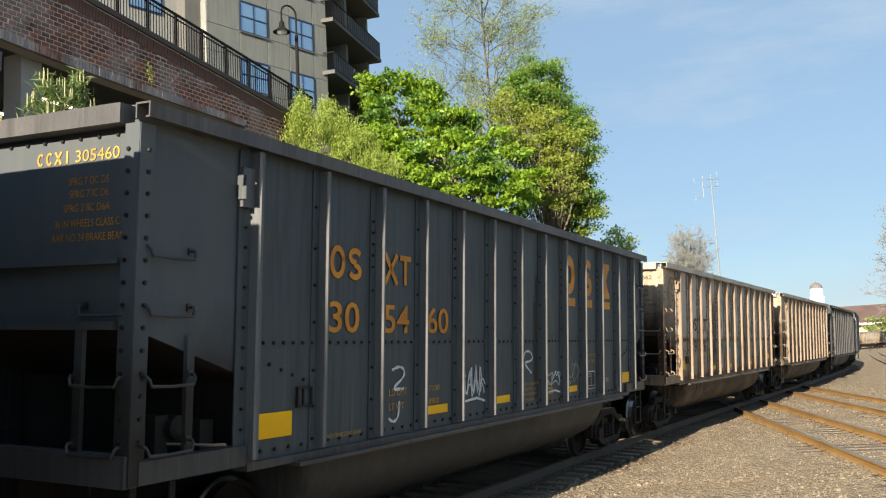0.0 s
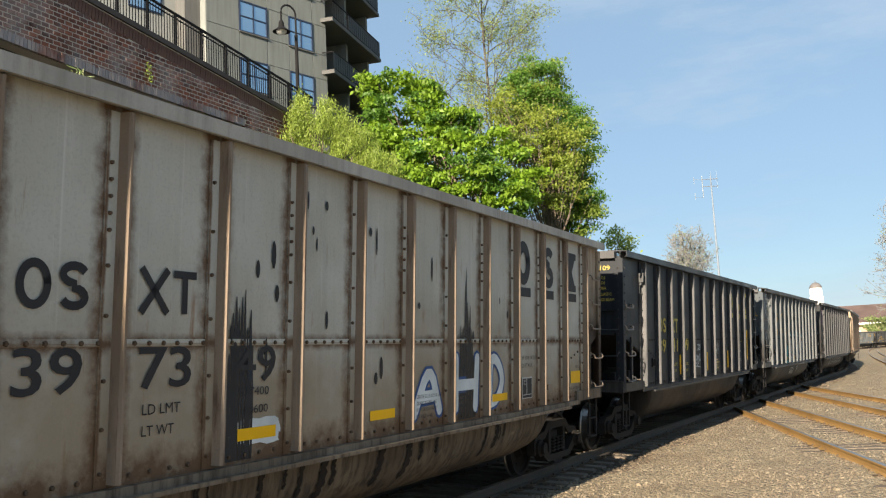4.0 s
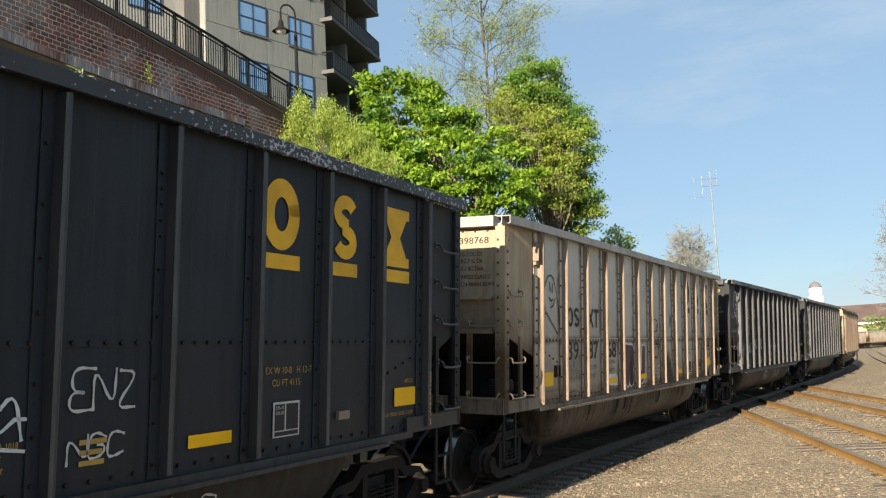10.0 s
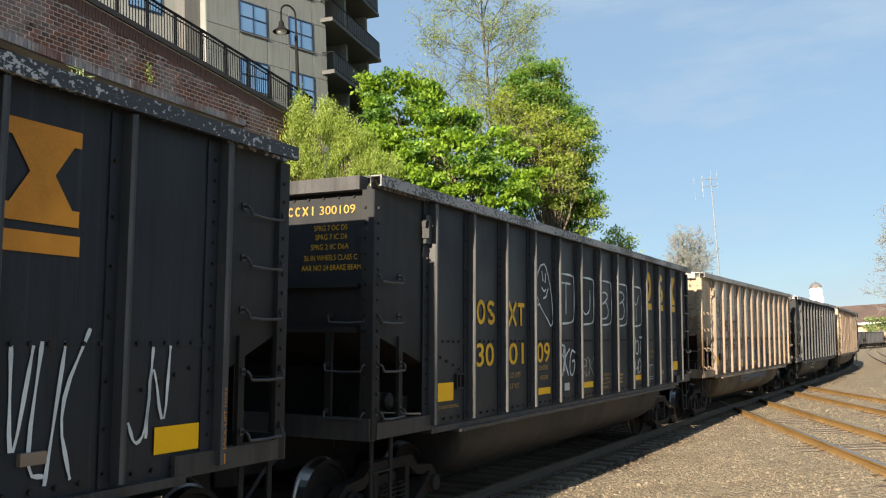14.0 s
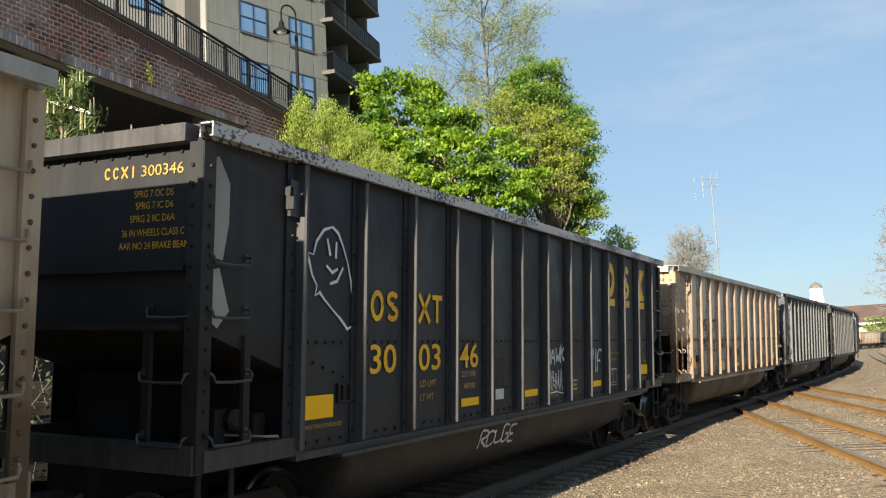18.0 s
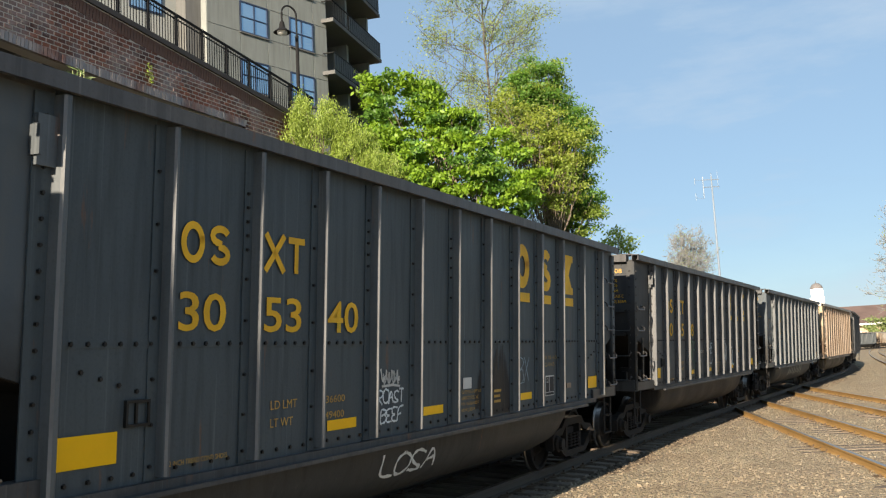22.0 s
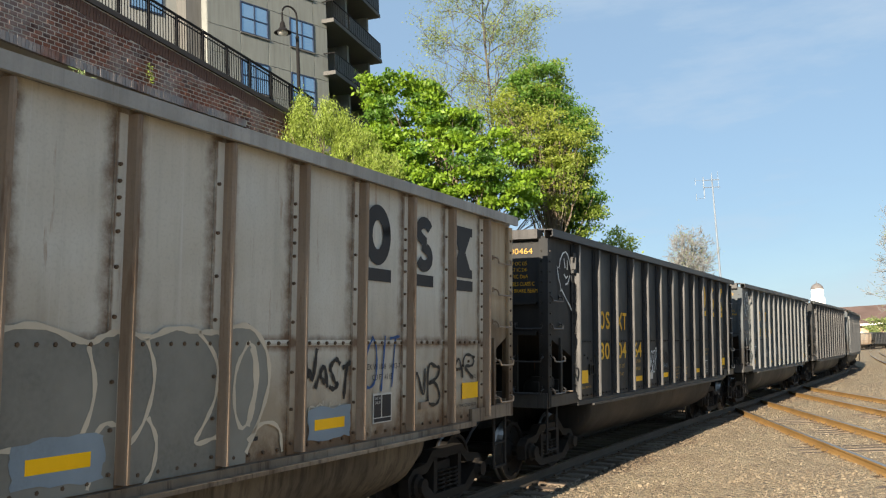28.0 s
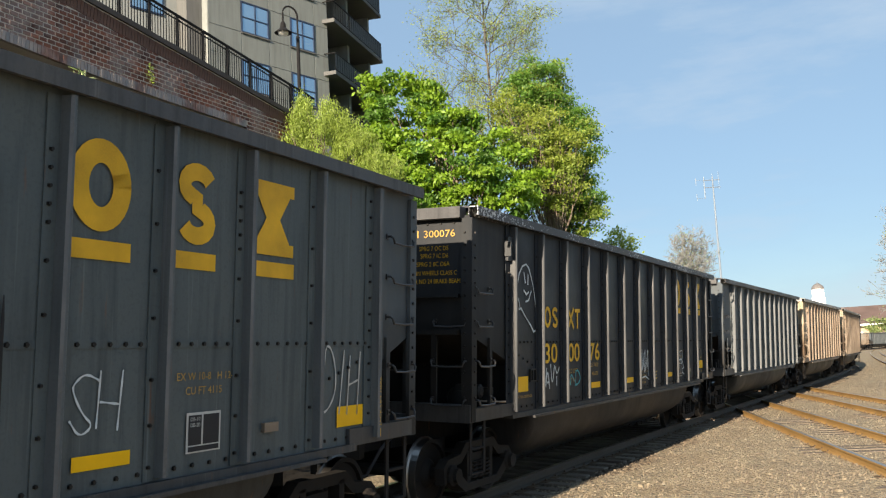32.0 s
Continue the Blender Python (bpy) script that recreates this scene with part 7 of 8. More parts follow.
for j, (z0, z1, glazed) in enumerate(rows):
    for i in range(5):
        if glazed and i in (1, 3):
            w = part("window", ring_frame(cols[i], cols[i + 1], z0, z1, 0.07, BD - 0.01, BD + 0.06), FRAME, building, "blue-grey window frame")
            mid = (cols[i] + cols[i + 1]) / 2
            for xa, xb in ((cols[i] + 0.07, mid - 0.035), (mid + 0.035, cols[i + 1] - 0.07)):
                part("pane", boxes((xa, xb, BD + 0.03, BD + 0.045, z0 + 0.07, z1 - 0.07)), PANE, w)
            part("mullion", boxes((mid - 0.035, mid + 0.035, BD - 0.008, BD + 0.06, z0 + 0.07, z1 - 0.07)), FRAME, w)
            for xa, xb in ((cols[i] + 0.07, mid - 0.035), (mid + 0.035, cols[i + 1] - 0.07)):
                part("transom", boxes((xa, xb, BD - 0.004, BD + 0.029, (z0 + z1) / 2 - 0.03, (z0 + z1) / 2 + 0.03)), FRAME, w)
            part("sill", boxes((cols[i] - 0.05, cols[i + 1] + 0.05, BD - 0.05, BD + 0.03, z0 - 0.06, z0)), STUCCO2, w)
        else:
            part("wall_panel", boxes((cols[i] + 0.03, cols[i + 1] - 0.03, BD + 0.035, BD + 0.08, z0 + 0.025, z1 - 0.025)), STUCCO, building)
# a column of windows in the recess
for k in range(8):
    z0 = 0.9 + 3.1 * k
    w = part("window", boxes((22.6, 24.4, BD + 1.25, BD + 1.32, z0, z0 + 1.7)), FRAME, building)
    part("pane", boxes((22.68, 23.47, BD + 1.235, BD + 1.25, z0 + 0.08, z0 + 1.62)), PANE, w)
    part("pane", boxes((23.53, 24.32, BD + 1.235, BD + 1.25, z0 + 0.08, z0 + 1.62)), PANE, w)
# the wing with the balconies
WX, WY = -5.98, 49.66
wing_pose = pose(WX, WY, 0, 0, 0, 90 - 16)
wing = thing("balcony_wing", "grey building wing with dark recessed balconies", "building", at=wing_pose)
part("back_wall", boxes((0.0, 7.3, 1.7, 6.0, GROUND, 27)), STUCCO2, wing)
for l, w_ in ((-0.05, 0.25), (3.5, 0.3), (7.1, 0.3)):
    part("fin_wall", boxes((l, l + w_, 0.25, 1.7, GROUND, 27)), STUCCO, wing)
rail_bar = mesh_of("baluster", boxes((-0.008, 0.008, -0.008, 0.008, 0.1, 1.0)))
rail_bar.materials.append(IRON)
for k in range(3, 9):
    zt = 21.45 + 3.05 * (k - 6)
    bal = part("balcony", boxes((-0.35, 7.55, -0.55, 1.7, zt - 0.22, zt)), plain("grey_slab", (0.11, 0.112, 0.112), 0.9, 0, 0.2, 1.5), wing, "grey concrete balcony slab")
    part("handrail", boxes((-0.3, 7.5, -0.52, -0.47, zt + 1.02, zt + 1.07), (-0.3, -0.25, -0.5, 0.3, zt + 1.02, zt + 1.07), (7.45, 7.5, -0.5, 0.3, zt + 1.02, zt + 1.07), (-0.3, 7.5, -0.51, -0.48, zt + 0.08, zt + 0.11)), IRON, bal)
    part("railing_mesh", boxes((-0.28, 7.48, -0.497, -0.493, zt + 0.1, zt + 1.02)) if k != 6 else boxes((2.2, 7.48, -0.497, -0.493, zt + 0.1, zt + 1.02)), plain("dark_screen", (0.05, 0.055, 0.06), 0.6), bal)
    for j in range(0, 24):
        q = part("baluster", rail_bar, IRON, bal)
        q.location = (-0.28 + j * 0.338, -0.5, zt)
    part("balcony_door", boxes((1.2, 3.0, 1.66, 1.69, zt, zt + 2.1)), PANE, bal)
part("parapet", boxes((-0.1, 7.5, 0.0, 1.7, 26.6, 27.4)), STUCCO, wing)


# ---- plants ----
def leaf_material(name, colour, back, vary=0.35):
    m = bpy.data.materials.new(name)
    m.use_nodes = True
    nt = m.node_tree
    b = nt.nodes["Principled BSDF"]
    g = nt.nodes.new("ShaderNodeNewGeometry")
    c = ramp(nt, g.outputs["Random Per Island"], (0.0, tuple(x * (1 - vary) for x in colour)), (0.6, colour), (1.0, tuple(min(1, x * (1 + vary)) for x in colour)))
    nt.links.new(c, b.inputs["Base Color"])
    b.inputs["Roughness"].default_value = 0.55
    tr = nt.nodes.new("ShaderNodeBsdfTranslucent")
    tr.inputs[0].default_value = (*back, 1)
    ms = nt.nodes.new("ShaderNodeMixShader")
    ms.inputs[0].default_value = 0.34
    nt.links.new(b.outputs[0], ms.inputs[1])
    nt.links.new(tr.outputs[0], ms.inputs[2])
    nt.links.new(ms.outputs[0], nt.nodes["Material Output"].inputs[0])
    return m


MAPLE = leaf_material("bright_maple_leaf", (0.172, 0.285, 0.02), (0.34, 0.53, 0.03))
OLIVE = leaf_material("olive_leaf", (0.19, 0.26, 0.04), (0.33, 0.45, 0.055))
DEEP = leaf_material("deep_green_leaf", (0.09, 0.19, 0.024), (0.18, 0.35, 0.035))
LIME_LEAF = leaf_material("yellow_green_leaf", (0.245, 0.325, 0.055), (0.4, 0.51, 0.075))
SAGE = leaf_material("pale_sage_leaf", (0.2, 0.25, 0.09), (0.3, 0.37, 0.13))
GOLDEN = leaf_material("golden_olive_leaf", (0.21, 0.262, 0.036), (0.35, 0.43, 0.05))
BUD = leaf_material("young_bud", (0.2, 0.255, 0.07), (0.32, 0.41, 0.1))
NEEDLE = leaf_material("pine_needle", (0.09, 0.15, 0.04), (0.14, 0.2, 0.05))
CANDLE = leaf_material("pine_candle", (0.4, 0.42, 0.2), (0.45, 0.45, 0.2))
IVY = leaf_material("dark_brush_leaf", (0.03, 0.045, 0.016), (0.04, 0.06, 0.018))
BARK = plain("grey_bark", (0.16, 0.13, 0.1), 0.95, 0, 0.35, 5, 0.4)
PALE_TWIG = plain("whitish_twig", (0.2, 0.203, 0.2), 0.9, 0, 0.2, 5, 0.2)
TWIG = plain("pale_twig", (0.1, 0.094, 0.082), 0.9, 0, 0.25, 5, 0.2)


def leaf_cloud(r, centres, spread, n, size, flat=0.5, up=None):
    """n folded leaves scattered round centres; spread in metres."""
    c = np.asarray(centres, float)
    k = r.randint(0, len(c), n)
    p = c[k] + r.normal(0, 1, (n, 3)) * np.asarray(spread)
    a = r.normal(0, 1, (n, 3))
    if up is not None:
        a = a * 0.35 + np.asarray(up)
    a /= np.linalg.norm(a, axis=1)[:, None]
    b = np.cross(a, r.normal(0, 1, (n, 3)))
    b /= np.linalg.norm(b, axis=1)[:, None]
    s = (size * r.uniform(0.6, 1.35, n))[:, None]
    return np.stack([p - a * s, p + b * s * flat, p + a * s, p - b * s * flat], 1)


def clumps(r, lobes, per):
    """Centres of leaf clumps on the outer part of several ellipsoids."""
    out = []
    for cx, cy, cz, rx, ry, rz, w in lobes:
        n = max(4, int(per * w))
        d = r.normal(0, 1, (n, 3))
        d /= np.linalg.norm(d, axis=1)[:, None]
        rad = r.uniform(0.45, 1.02, n) ** 0.7
        bumps = 1 + 0.22 * np.sin(d[:, 0] * 5 + cx) * np.cos(d[:, 2] * 6 + cz)
        out.append(np.array([cx, cy, cz]) + d * np.array([rx, ry, rz]) * (rad * bumps)[:, None])
    return np.concatenate(out)


def limbs(bm, r, base, height, centres, radius, n):
    """A tapered, leaning trunk and limbs that reach to some of the clumps."""
    base = np.asarray(base, float)
    top = base + np.array([r.uniform(-0.3, 0.3), r.uniform(-0.3, 0.3), height])
    pts = [base + (top - base) * t + np.array([math.sin(t * 5) * 0.1, math.cos(t * 4) * 0.1, 0]) for t in np.linspace(0, 1, 8)]
    tube(bm, pts, radius, 8, radius * 0.25)
    for k in r.choice(len(centres), min(n, len(centres)), replace=False):
        t = r.uniform(0.35, 0.98)
        s = base + (top - base) * t
        e = centres[k]
        if e[2] < s[2] - 1.0:
            s = base + (top - base) * max(0.2, (e[2] - base[2]) / height - 0.25)
        m = (s + e) / 2 + np.array([r.uniform(-0.3, 0.3), r.uniform(-0.3, 0.3), -0.25])
        tube(bm, [s, (s + m) / 2, m, (m + e) / 2 + [0, 0, 0.1], e], radius * 0.28, 5, 0.012)
    return bm


def leafy_tree(name, label, base, height, lobes, leaves, mats, size, seed, radius=0.22, per=26, spread=0.33, twigs=40, up=None):
    r = np.random.RandomState(seed)
    t = thing(name, label, "tree")
    cen = clumps(r, lobes, per)
    part("trunk", limbs(bmesh.new(), r, base, height, cen, radius, twigs), BARK, t)
    share = np.array_split(r.permutation(len(cen)), len(mats))
    for m, idx in zip(mats, share):
        q = leaf_cloud(r, cen[idx], (spread * 1.15, spread * 1.15, spread * 0.5) if up is None else (spread * 0.75, spread * 0.75, spread * 1.15), int(leaves / len(mats)), size, 0.5 if up is None else 0.3, up)
        part("crown", quads_mesh("crown", q, m), m, t)
    return t


leafy_tree("maple_tree", "bright green maple in full spring leaf behind the train", (0.9, 48.6, GROUND), 13.0,
           [(0.9, 48.2, 12.0, 3.3, 3.0, 2.9, 3.0), (-2.1, 48.4, 16.1, 1.9, 2.0, 1.5, 0.8), (2.8, 47.6, 10.8, 2.5, 2.4, 2.5, 2.0), (-1.2, 48.6, 10.6, 1.9, 2.2, 2.4, 1.3), (0.4, 48.3, 14.6, 1.8, 1.8, 1.2, 0.9), (-3.5, 48.8, 17.1, 0.9, 1.0, 0.7, 0.3), (-0.6, 48.3, 16.3, 1.0, 1.0, 0.8, 0.5), (-2.3, 47.2, 12.9, 1.3, 1.3, 1.5, 1.0), (-3.2, 47.4, 14.2, 0.9, 1.0, 1.0, 0.6)],
           42000, (MAPLE, MAPLE, DEEP), 0.13, 11, 0.26, 30, 0.25, 70)
leafy_tree("ash_tree", "dark green tree at the end of the row", (6.9, 53.4, GROUND), 17.0,
           [(6.1, 53.2, 18.2, 1.75, 1.8, 1.75, 1.5), (6.7, 53.2, 16.4, 1.9, 1.8, 1.3, 1.0), (8.2, 52.8, 14.0, 1.35, 1.8, 2.3, 1.4), (7.3, 52.8, 11.4, 1.9, 1.8, 2.2, 1.2), (8.3, 52.6, 9.8, 0.9, 1.2, 1.4, 0.6)],
           36000, (DEEP, OLIVE, DEEP), 0.09, 12, 0.24, 38, 0.3, 90)
leafy_tree("budding_tree", "golden olive tree in young leaf with bare lower branches", (5.9, 50.6, GROUND), 14.0,
           [(5.3, 50.4, 14.3, 2.1, 1.8, 1.5, 1.5), (6.9, 50.4, 13.4, 1.4, 1.5, 1.7, 1.0), (6.3, 50.4, 11.4, 1.9, 1.6, 1.7, 1.2), (4.2, 50.6, 16.0, 1.3, 1.3, 1.0, 0.6)],
           15000, (GOLDEN, GOLDEN, OLIVE), 0.085, 15, 0.16, 34, 0.27, 130)
leafy_tree("willow_shrub", "tall yellow-green shrub with upright shoots beside the brick wall", (-4.3, 30.4, GROUND), 9.0,
           [(-4.95, 30.16, 9.29, 0.67, 0.81, 1.6, 1.2), (-3.94, 30.07, 9.03, 0.81, 0.81, 1.51, 1.3), (-2.93, 30.07, 8.53, 0.74, 0.74, 1.51, 1.0), (-4.53, 30.16, 10.29, 0.34, 0.4, 0.85, 0.6), (-5.62, 30.24, 8.45, 0.4, 0.47, 0.94, 0.6), (-3.69, 30.07, 10.21, 0.27, 0.34, 0.85, 0.5), (-2.26, 30.16, 8.03, 0.6, 0.67, 1.32, 0.8), (-3.1, 30.07, 9.71, 0.27, 0.34, 0.66, 0.4), (-4.75, 30.1, 9.9, 0.3, 0.4, 0.75, 0.4), (-3.3, 30.0, 9.6, 0.3, 0.4, 0.7, 0.4), (-2.7, 30.1, 9.3, 0.3, 0.4, 0.7, 0.4), (-1.75, 30.2, 7.9, 0.5, 0.6, 1.1, 0.7), (-2.3, 30.2, 9.0, 0.25, 0.3, 0.7, 0.3)],
           60000, (LIME_LEAF, LIME_LEAF, OLIVE), 0.044, 13, 0.1, 46, 0.14, 60, (0, 0, 1))
leafy_tree("young_tree", "small olive-green tree beyond the row", (11.5, 59.6, GROUND), 8.0, [(11.4, 59.3, 9.2, 0.9, 1.1, 0.8, 1.0), (12.2, 59.3, 8.9, 0.6, 0.8, 0.4, 0.5)], 800, (LIME_LEAF,), 0.11, 14, 0.12, 20, 0.25, 20)


def branching(r, start, direction, length, radius, depth, out, tips, droop=0.0, fan=0.5):
    """A limb that forks again and again; collects (points, radius) and the ends."""
    d = np.asarray(direction, float)
    d /= np.linalg.norm(d)
    pts = [np.asarray(start, float)]
    for k in range(3):
        d = d + r.normal(0, 0.11, 3) + np.array([0, 0, 0.06 - droop])
        d /= np.linalg.norm(d)
        pts.append(pts[-1] + d * length / 3)
    out.append((pts, radius))
    if depth == 0:
        tips.append(pts[-1])
        tips.append(pts[2])
        return
    for k in range(r.randint(2, 4)):
        s = pts[r.randint(1, 4)]
        branching(r, s, d + r.normal(0, fan, 3) * np.array([1, 1, 0.75]), length * r.uniform(0.55, 0.8), radius * 0.55, depth - 1, out, tips, droop, fan)


def twiggy_tree(name, label, base, trunk, radius, starts, depth, leaves, mat, size, seed, bark=BARK, spread=0.16, fan=0.5, first=1.0, least=0.012):
    r = np.random.RandomState(seed)
    t = thing(name, label, "tree")
    base = np.asarray(base, float)
    bm = bmesh.new()
    pts = [base + np.array([0.12 * math.sin(k * 1.3), 0.1 * math.cos(k), trunk * k / 9]) for k in range(10)]
    tube(bm, pts, radius, 7, radius * 0.22)
    out, tips = [], []
    for k in range(starts):
        f = 0.35 + 0.65 * k / starts
        a = k * 2.4 + r.uniform(-0.4, 0.4)
        branching(r, base + np.array([0, 0, trunk * f]), (math.cos(a), math.sin(a), r.uniform(0.5, 1.3)), first * (1.25 - 0.55 * f), radius * 0.35 * (1.2 - 0.7 * f), depth, out, tips, 0.0, fan)
    for p, rad in out:
        tube(bm, p, max(rad, least), 4, max(rad * 0.5, least * 0.75))
    part("trunk", bm, bark, t)
    if leaves:
        q = leaf_cloud(r, np.array(tips), (spread,) * 3, leaves, size)
        part("crown", quads_mesh("crown", q, mat), mat, t)
    return t


twiggy_tree("tall_sparse_tree", "tall sparse tree with thin branches and young olive leaves", (3.3, 55.2, GROUND), 25.0, 0.2, 34, 4, 36000, BUD, 0.062, 21, TWIG, 0.3, 0.5, 3.1)
twiggy_tree("bare_tree", "distant bare round-crowned tree", (38.9, 144.8, GROUND), 18.2, 0.3, 84, 4, 3400, SAGE, 0.1, 22, PALE_TWIG, 0.5, 0.62, 3.0, 0.03)
twiggy_tree("bare_tree", "bare tree with fine grey twigs at the yard's edge", (37.6, 73.2, GROUND), 10.6, 0.2, 54, 4, 900, SAGE, 0.07, 23, PALE_TWIG, 0.25, 0.5, 2.0, 0.014)


def pine(s, d, top, seed):
    r = np.random.RandomState(seed)
    t = thing("young_pine", "young pine with pale upright candles beside the track", "tree", "young pines", at=wall_pose)
    tube_bm = tube(bmesh.new(), [(s, d, GROUND), (s + 0.05, d, top * 0.5), (s, d, top - 0.2)], 0.11, 7, 0.03)
    ends, ups = [], []
    for k in range(46):
        z = top - 0.15 - 3.6 * (k / 46) ** 1.1
        a = k * 2.4
        reach = 0.25 + (top - z) * 0.36 * r.uniform(0.7, 1.1)
        e = np.array([s + reach * math.cos(a), d + reach * math.sin(a), z + 0.25 * reach])
        tube(tube_bm, [(s, d, z - 0.12), tuple((np.array([s, d, z - 0.1]) + e) / 2), tuple(e)], 0.025, 4, 0.01)
        for f in (0.45, 0.7, 0.9, 1.0):
            ends.append(np.array([s, d, z - 0.1]) * (1 - f) + e * f)
        ups.append(e)
    part("trunk", tube_bm, BARK, t)
    part("crown", quads_mesh("crown", leaf_cloud(r, ends, (0.1, 0.1, 0.09), 5200, 0.1, 0.09), NEEDLE), NEEDLE, t)
    cb = bmesh.new()
    for e in ups[:34]:
        for j in range(3):
            o = r.uniform(-0.07, 0.07, 2)
            tube(cb, [(e[0] + o[0], e[1] + o[1], e[2]), (e[0] + o[0], e[1] + o[1], e[2] + r.uniform(0.14, 0.34))], 0.018, 5, 0.008)
    part("candles", cb, CANDLE, t, "pale upright spring shoots")


pine(10.6, 12.0, 6.95, 31)
pine(13.0, 12.4, 6.5, 32)
pine(14.7, 12.2, 6.58, 33)
pine(9.4, 12.6, 6.2, 34)

# earth bank to the wall's foot, added to hide sunlit ground behind the train
# very dark soil: the shade on the bank is put into its colour
SOIL = plain("shade_dark_soil", (0.022, 0.018, 0.014), 0.95, 0, 0.45, 3, 0.6)
bank = thing("bank", "added dark earth bank behind the track", "bank", kind="structure", at=wall_pose)
bs = np.arange(-40, 75, 1.5)
prof_b = [(9.4, -0.35), (10.2, 0.05), (11.2, 0.7), (12.6, 1.3), (14.5, 1.7), (17.3, 1.9)]
bvv = [(s, d_, z_ + 0.12 * noise.noise(Vector((s * 0.8, d_ * 0.9, 1)))) for s in bs for d_, z_ in prof_b]
bff = [(i * 6 + k, i * 6 + k + 1, i * 6 + k + 7, i * 6 + k + 6) for i in range(len(bs) - 1) for k in range(5)]
part("bank_earth", raw_mesh("bank_earth", bvv, bff, SOIL, True), SOIL, bank)
# brush on the bank behind the train
rb = np.random.RandomState(41)
brush = thing("bank_brush", "tangled bare brush and ivy on the bank behind the track", "bushes", kind="stuff", at=wall_pose)
bb = bmesh.new()
cen = []
for k in range(900):
    # negative s lies out of view, added to shade the bank
    s, d = rb.uniform(-38, 60), rb.uniform(9.9, 14.0)
    h = rb.uniform(1.2, 3.2)
    lean = rb.normal(0, 0.35, 2)
    p0 = np.array([s, d, GROUND])
    p2 = p0 + [lean[0] * h, lean[1] * h, h]
    tube(bb, [p0, (p0 + p2) / 2 + rb.normal(0, 0.1, 3), p2], 0.009, 4, 0.003)
    cen += [p2, (p0 + p2) / 2, p0 * 0.3 + p2 * 0.7]
    for j in range(2):
        q = p0 + (p2 - p0) * rb.uniform(0.3, 0.9)
        tube(bb, [q, q + [rb.normal(0, 0.4), rb.normal(0, 0.3), rb.uniform(0.1, 0.6)]], 0.006, 3, 0.003)
part("stems", bb, plain("grey_brush_stem", (0.2, 0.19, 0.17), 0.95, 0, 0.6, 6), brush)
part("leaves", quads_mesh("leaves", leaf_cloud(rb, cen, (0.35, 0.35, 0.35), 60000, 0.05), IVY), IVY, brush)
bank_low = thing("low_hedge", "dark ivy thicket below the trees", "bushes", kind="stuff", at=wall_pose)
cen = [(rb.uniform(24, 62), rb.uniform(13.5, 19), rb.uniform(0.2, 6.5)) for k in range(420)]
part("leaves", quads_mesh("leaves", leaf_cloud(rb, cen, (0.5, 0.5, 0.45), 16000, 0.13), DEEP), DEEP, bank_low)
part("stems", limbs(bmesh.new(), rb, (40, 16, GROUND), 5.5, np.array(cen), 0.1, 60), BARK, bank_low)
# a few weeds growing from the brick wall
weed = thing("wall_weed", "small weed growing from the brick wall", "plant", at=wall_pose)
part("leaves", quads_mesh("leaves", leaf_cloud(rb, [(18.35, 17.42, 10.1), (18.4, 17.42, 9.95), (18.3, 17.4, 10.25)], (0.05, 0.03, 0.06), 70, 0.035), OLIVE), OLIVE, weed)
part("stem", tube(bmesh.new(), [(18.38, 17.5, 9.85), (18.36, 17.42, 10.1), (18.3, 17.4, 10.3)], 0.008, 4), BARK, weed)


# ---- far side of the yard ----
WHITE = plain("white_paint", (0.86, 0.87, 0.88), 0.6, 0, 0.08, 2)
ROOF = plain("red_brown_shingle", (0.135, 0.094, 0.082), 0.9, 0, 0.3, 2, 0.3)
TANWALL = plain("tan_brick_wall", (0.42, 0.32, 0.24), 0.9, 0, 0.2, 2)
SLATE = plain("dark_dome_slate", (0.16, 0.15, 0.15), 0.7, 0, 0.2, 2)

def farther(k):
    """Moves and enlarges a thing k times outward from the yard."""
    return Matrix.Translation(EYE) @ Matrix.Scale(k, 4) @ Matrix.Translation(-EYE)


cup = thing("cupola", "white cupola with dark domed roof", "cupola", at=farther(2.2))
cx, cy = 60.3, 148.2
bm = bmesh.new()
lathe(bm, [(0, 1.12), (7.6, 1.12), (7.65, 1.2), (7.75, 1.2), (7.8, 0.98), (9.25, 0.95)], 8, 2, (cx, cy, GROUND + 1.8))
part("tower", bm, WHITE, cup)
bm = bmesh.new()
lathe(bm, [(9.2, 1.0), (9.3, 0.98), (9.6, 0.88), (9.9, 0.62), (10.08, 0.3), (10.15, 0.06), (10.5, 0.02)], 16, 2, (cx, cy, GROUND + 1.8))
part("dome", bm, SLATE, cup)
for k in range(8):
    a = k * math.pi / 4 + math.pi / 8
    q = part("louvre", boxes((-0.16, 0.16, -0.02, 0.02, 0, 0.9)), WHITE, cup)
    q.matrix_local = pose(cx + 0.91 * math.cos(a), cy + 0.91 * math.sin(a), GROUND + 9.85, 0, 0, math.degrees(a) + 90)
part("hall", boxes((cx - 8, cx + 5, cy - 1, cy + 14, GROUND, 5.6)), TANWALL, cup)
bm = bmesh.new()
prism(bm, [(cx - 8.5, 5.6), (cx + 5.5, 5.6), (cx + 3, 7.5), (cx - 6, 7.5)], 1, cy - 1.5, cy + 14.5)
part("roof", bm, ROOF, cup)
vent = thing("roof_vent", "small white roof vent dome", "vent", at=farther(2.2))
part("dome", lathe(bmesh.new(), [(0, 0.9), (0.4, 0.85), (0.7, 0.5), (0.85, 0.1)], 14, 2, (57.1, 149.4, 8.9)), WHITE, vent)

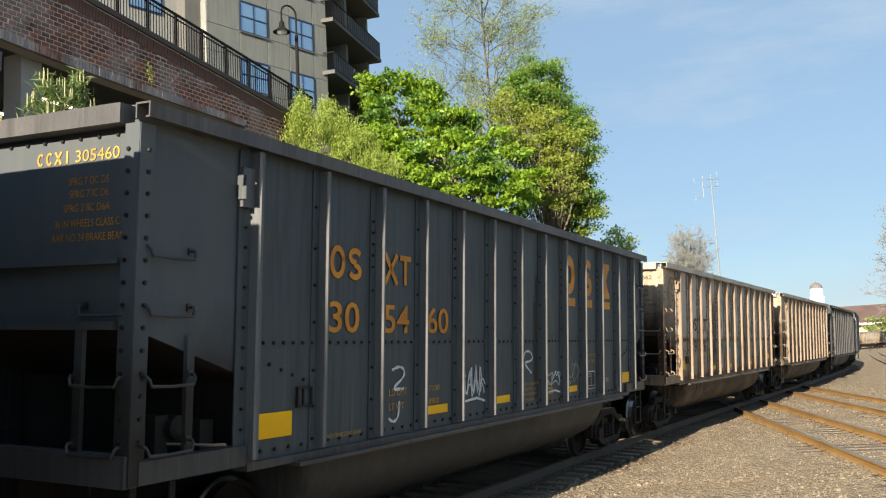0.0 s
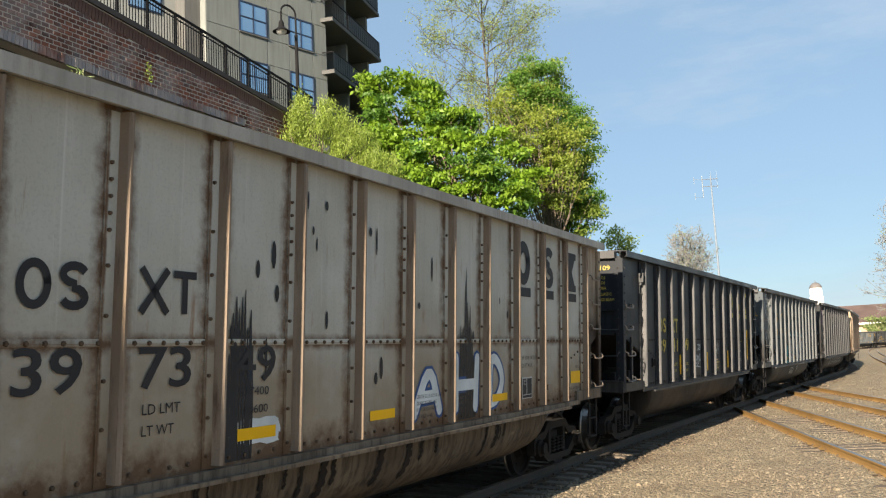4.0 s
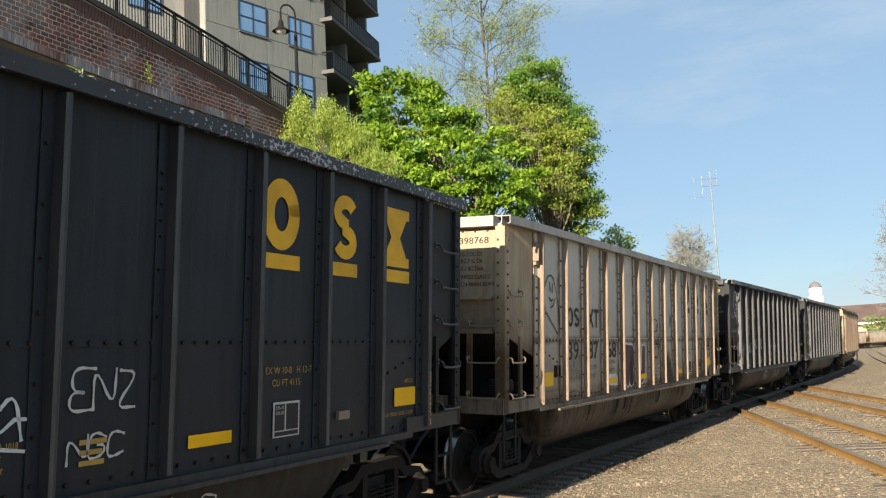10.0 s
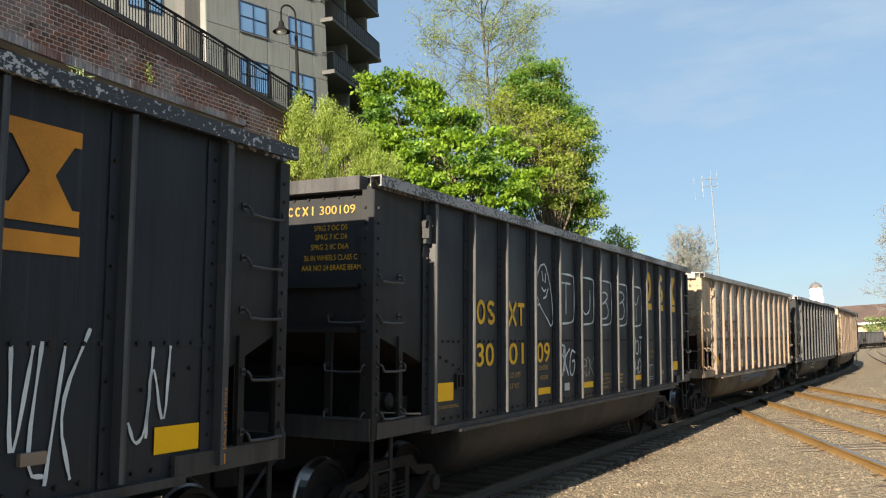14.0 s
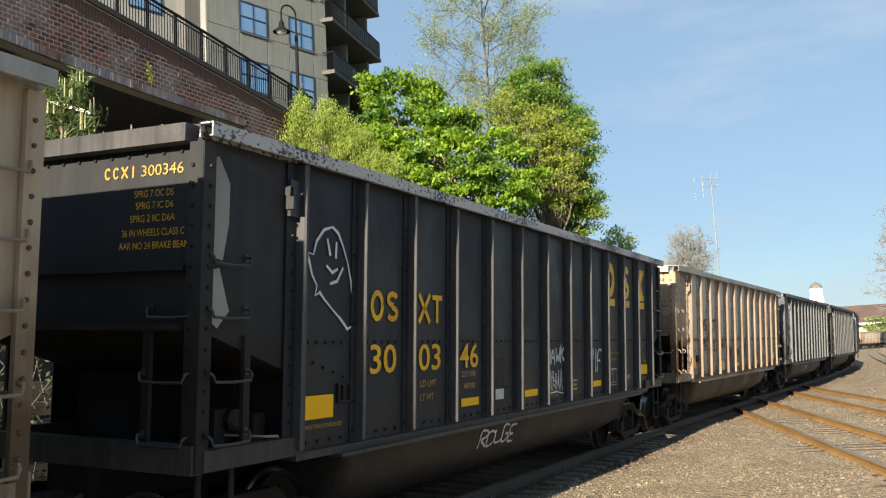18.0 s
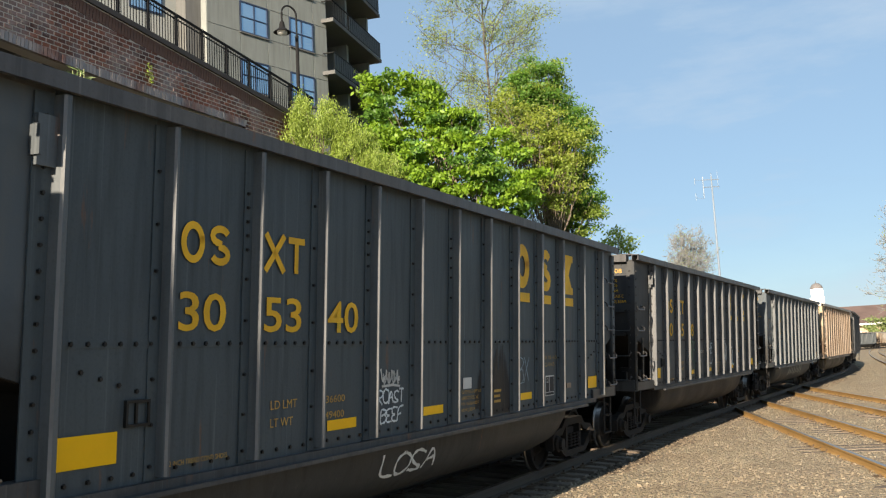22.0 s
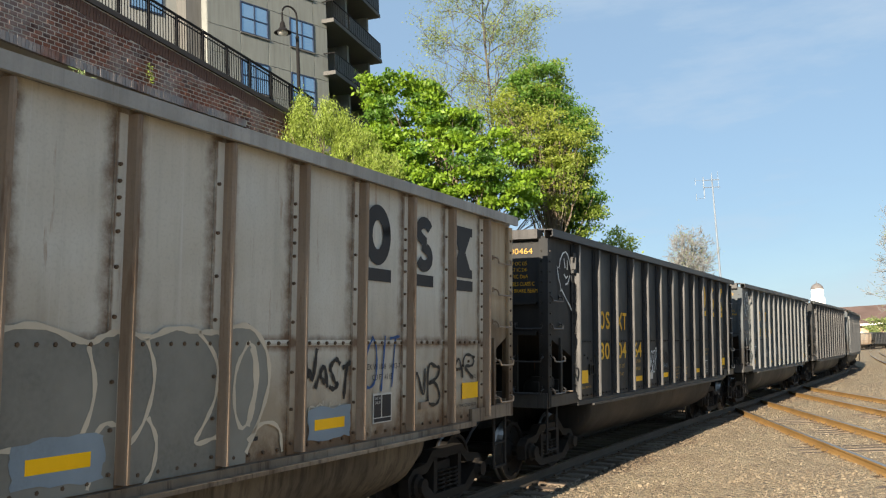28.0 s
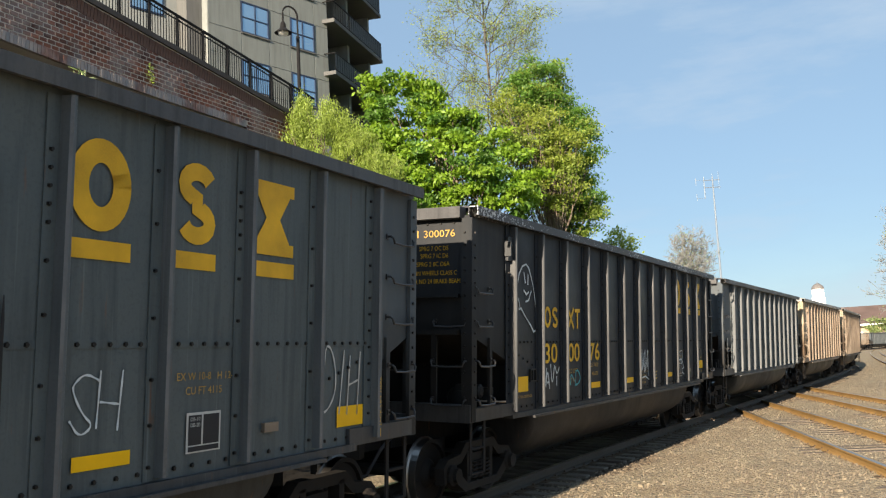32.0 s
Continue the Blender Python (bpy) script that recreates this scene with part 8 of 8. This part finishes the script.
hall = thing("station_building", "long low building with red-brown hipped roof", "building", at=farther(3.0) @ pose(66.5, 124.0, 0, 0, 0, -24))
part("wall", boxes((-13, 30, 0, 12, GROUND, 4.3)), TANWALL, hall)
bm = bmesh.new()
prism(bm, [(-1.0, 4.2), (6.0, 7.0), (13.0, 4.2)], 0, -13.8, 31)
part("roof", bm, ROOF, hall)
part("fascia", boxes((-13.9, 31, -1.1, -1.0, 4.05, 4.3)), WHITE, hall)
for k in range(8):
    w = part("window", boxes((-11 + 5 * k, -9.6 + 5 * k, -0.06, 0.02, 1.2, 3.2)), WHITE, hall)
    part("pane", boxes((-10.9 + 5 * k, -9.7 + 5 * k, -0.08, -0.06, 1.3, 3.1)), PANE, w)
part("gable", prism(bmesh.new(), [(4.2, 4.3), (10.2, 4.3), (7.2, 7.4)], 1, -1.6, 3.0), TANWALL, hall)
part("bargeboard", prism(bmesh.new(), [(3.6, 4.2), (3.9, 4.0), (7.2, 7.45), (10.5, 4.0), (10.8, 4.2), (7.2, 7.85)], 1, -1.75, -1.6), WHITE, hall, "white gable trim")

leafy_tree("small_green_tree", "small bright green tree before the station building", (47.2, 99.6, GROUND), 3.4, [(47.2, 99.6, 3.4, 1.5, 1.4, 1.2, 1.0), (48.6, 99.3, 3.0, 1.0, 1.0, 0.9, 0.6)], 1300, (SAGE,), 0.16, 51, 0.1, 18, 0.3, 12).matrix_world = farther(2.65)

MASTP = plain("pale_galvanised_mast", (0.2, 0.24, 0.29), 0.5, 0.3)
mast = thing("radio_mast", "slender pale tapered radio mast with antenna arms", "mast")
mx, my = 55.0, 181.9
part("pole", lathe(bmesh.new(), [(GROUND, 0.26), (12.0, 0.23), (24.0, 0.19), (36.6, 0.13)], 10, 2, (mx, my, 0)), MASTP, mast)
for z in (35.9, 34.4):
    part("antenna_arm", tube(bmesh.new(), [(mx - 1.9, my, z), (mx + 1.5, my, z)], 0.09, 5), MASTP, mast)
for z in (36.3, 32.6):
    part("antenna_arm", tube(bmesh.new(), [(mx - 3.4, my, z - 0.3), (mx - 1.7, my, z - 0.5)], 0.03, 5), MASTP, mast)
for x, z0, z1, r_ in ((-1.75, 32.2, 36.6, 0.1), (-3.4, 31.8, 33.2, 0.06), (-3.4, 35.0, 36.4, 0.06), (0.0, 36.4, 37.3, 0.06), (1.25, 34.0, 37.6, 0.04)):
    part("antenna", tube(bmesh.new(), [(mx + x, my, z0), (mx + x, my, z1)], r_, 6), MASTP, mast)

# low line of far woods round the horizon
rw = np.random.RandomState(61)
wood_c = []
for k in range(900):
    a = radians(rw.uniform(-70, 80))
    d = rw.uniform(420, 560)
    wood_c.append((d * math.sin(a), d * math.cos(a), rw.uniform(0, 7)))
tagged(new("far_woods", quads_mesh("far_woods", leaf_cloud(rw, wood_c, (7, 7, 3.0), 9000, 2.4), OLIVE)), "hazy far woods along the horizon", "woods", kind="stuff")


# ---- the train runs ----
def motions():
    for index, car in wagons:
        walk(car, [(k * 0.5, wagon_pose(index, k * 0.5)) for k in range(65)])
    for ws, _ in SPINNING:
        base = Matrix.Translation(ws.location.copy())
        walk(ws, [(k / 15, base @ Matrix.Rotation(drawn(k / 15) / 0.457, 4, 'X')) for k in range(481)])


motions()
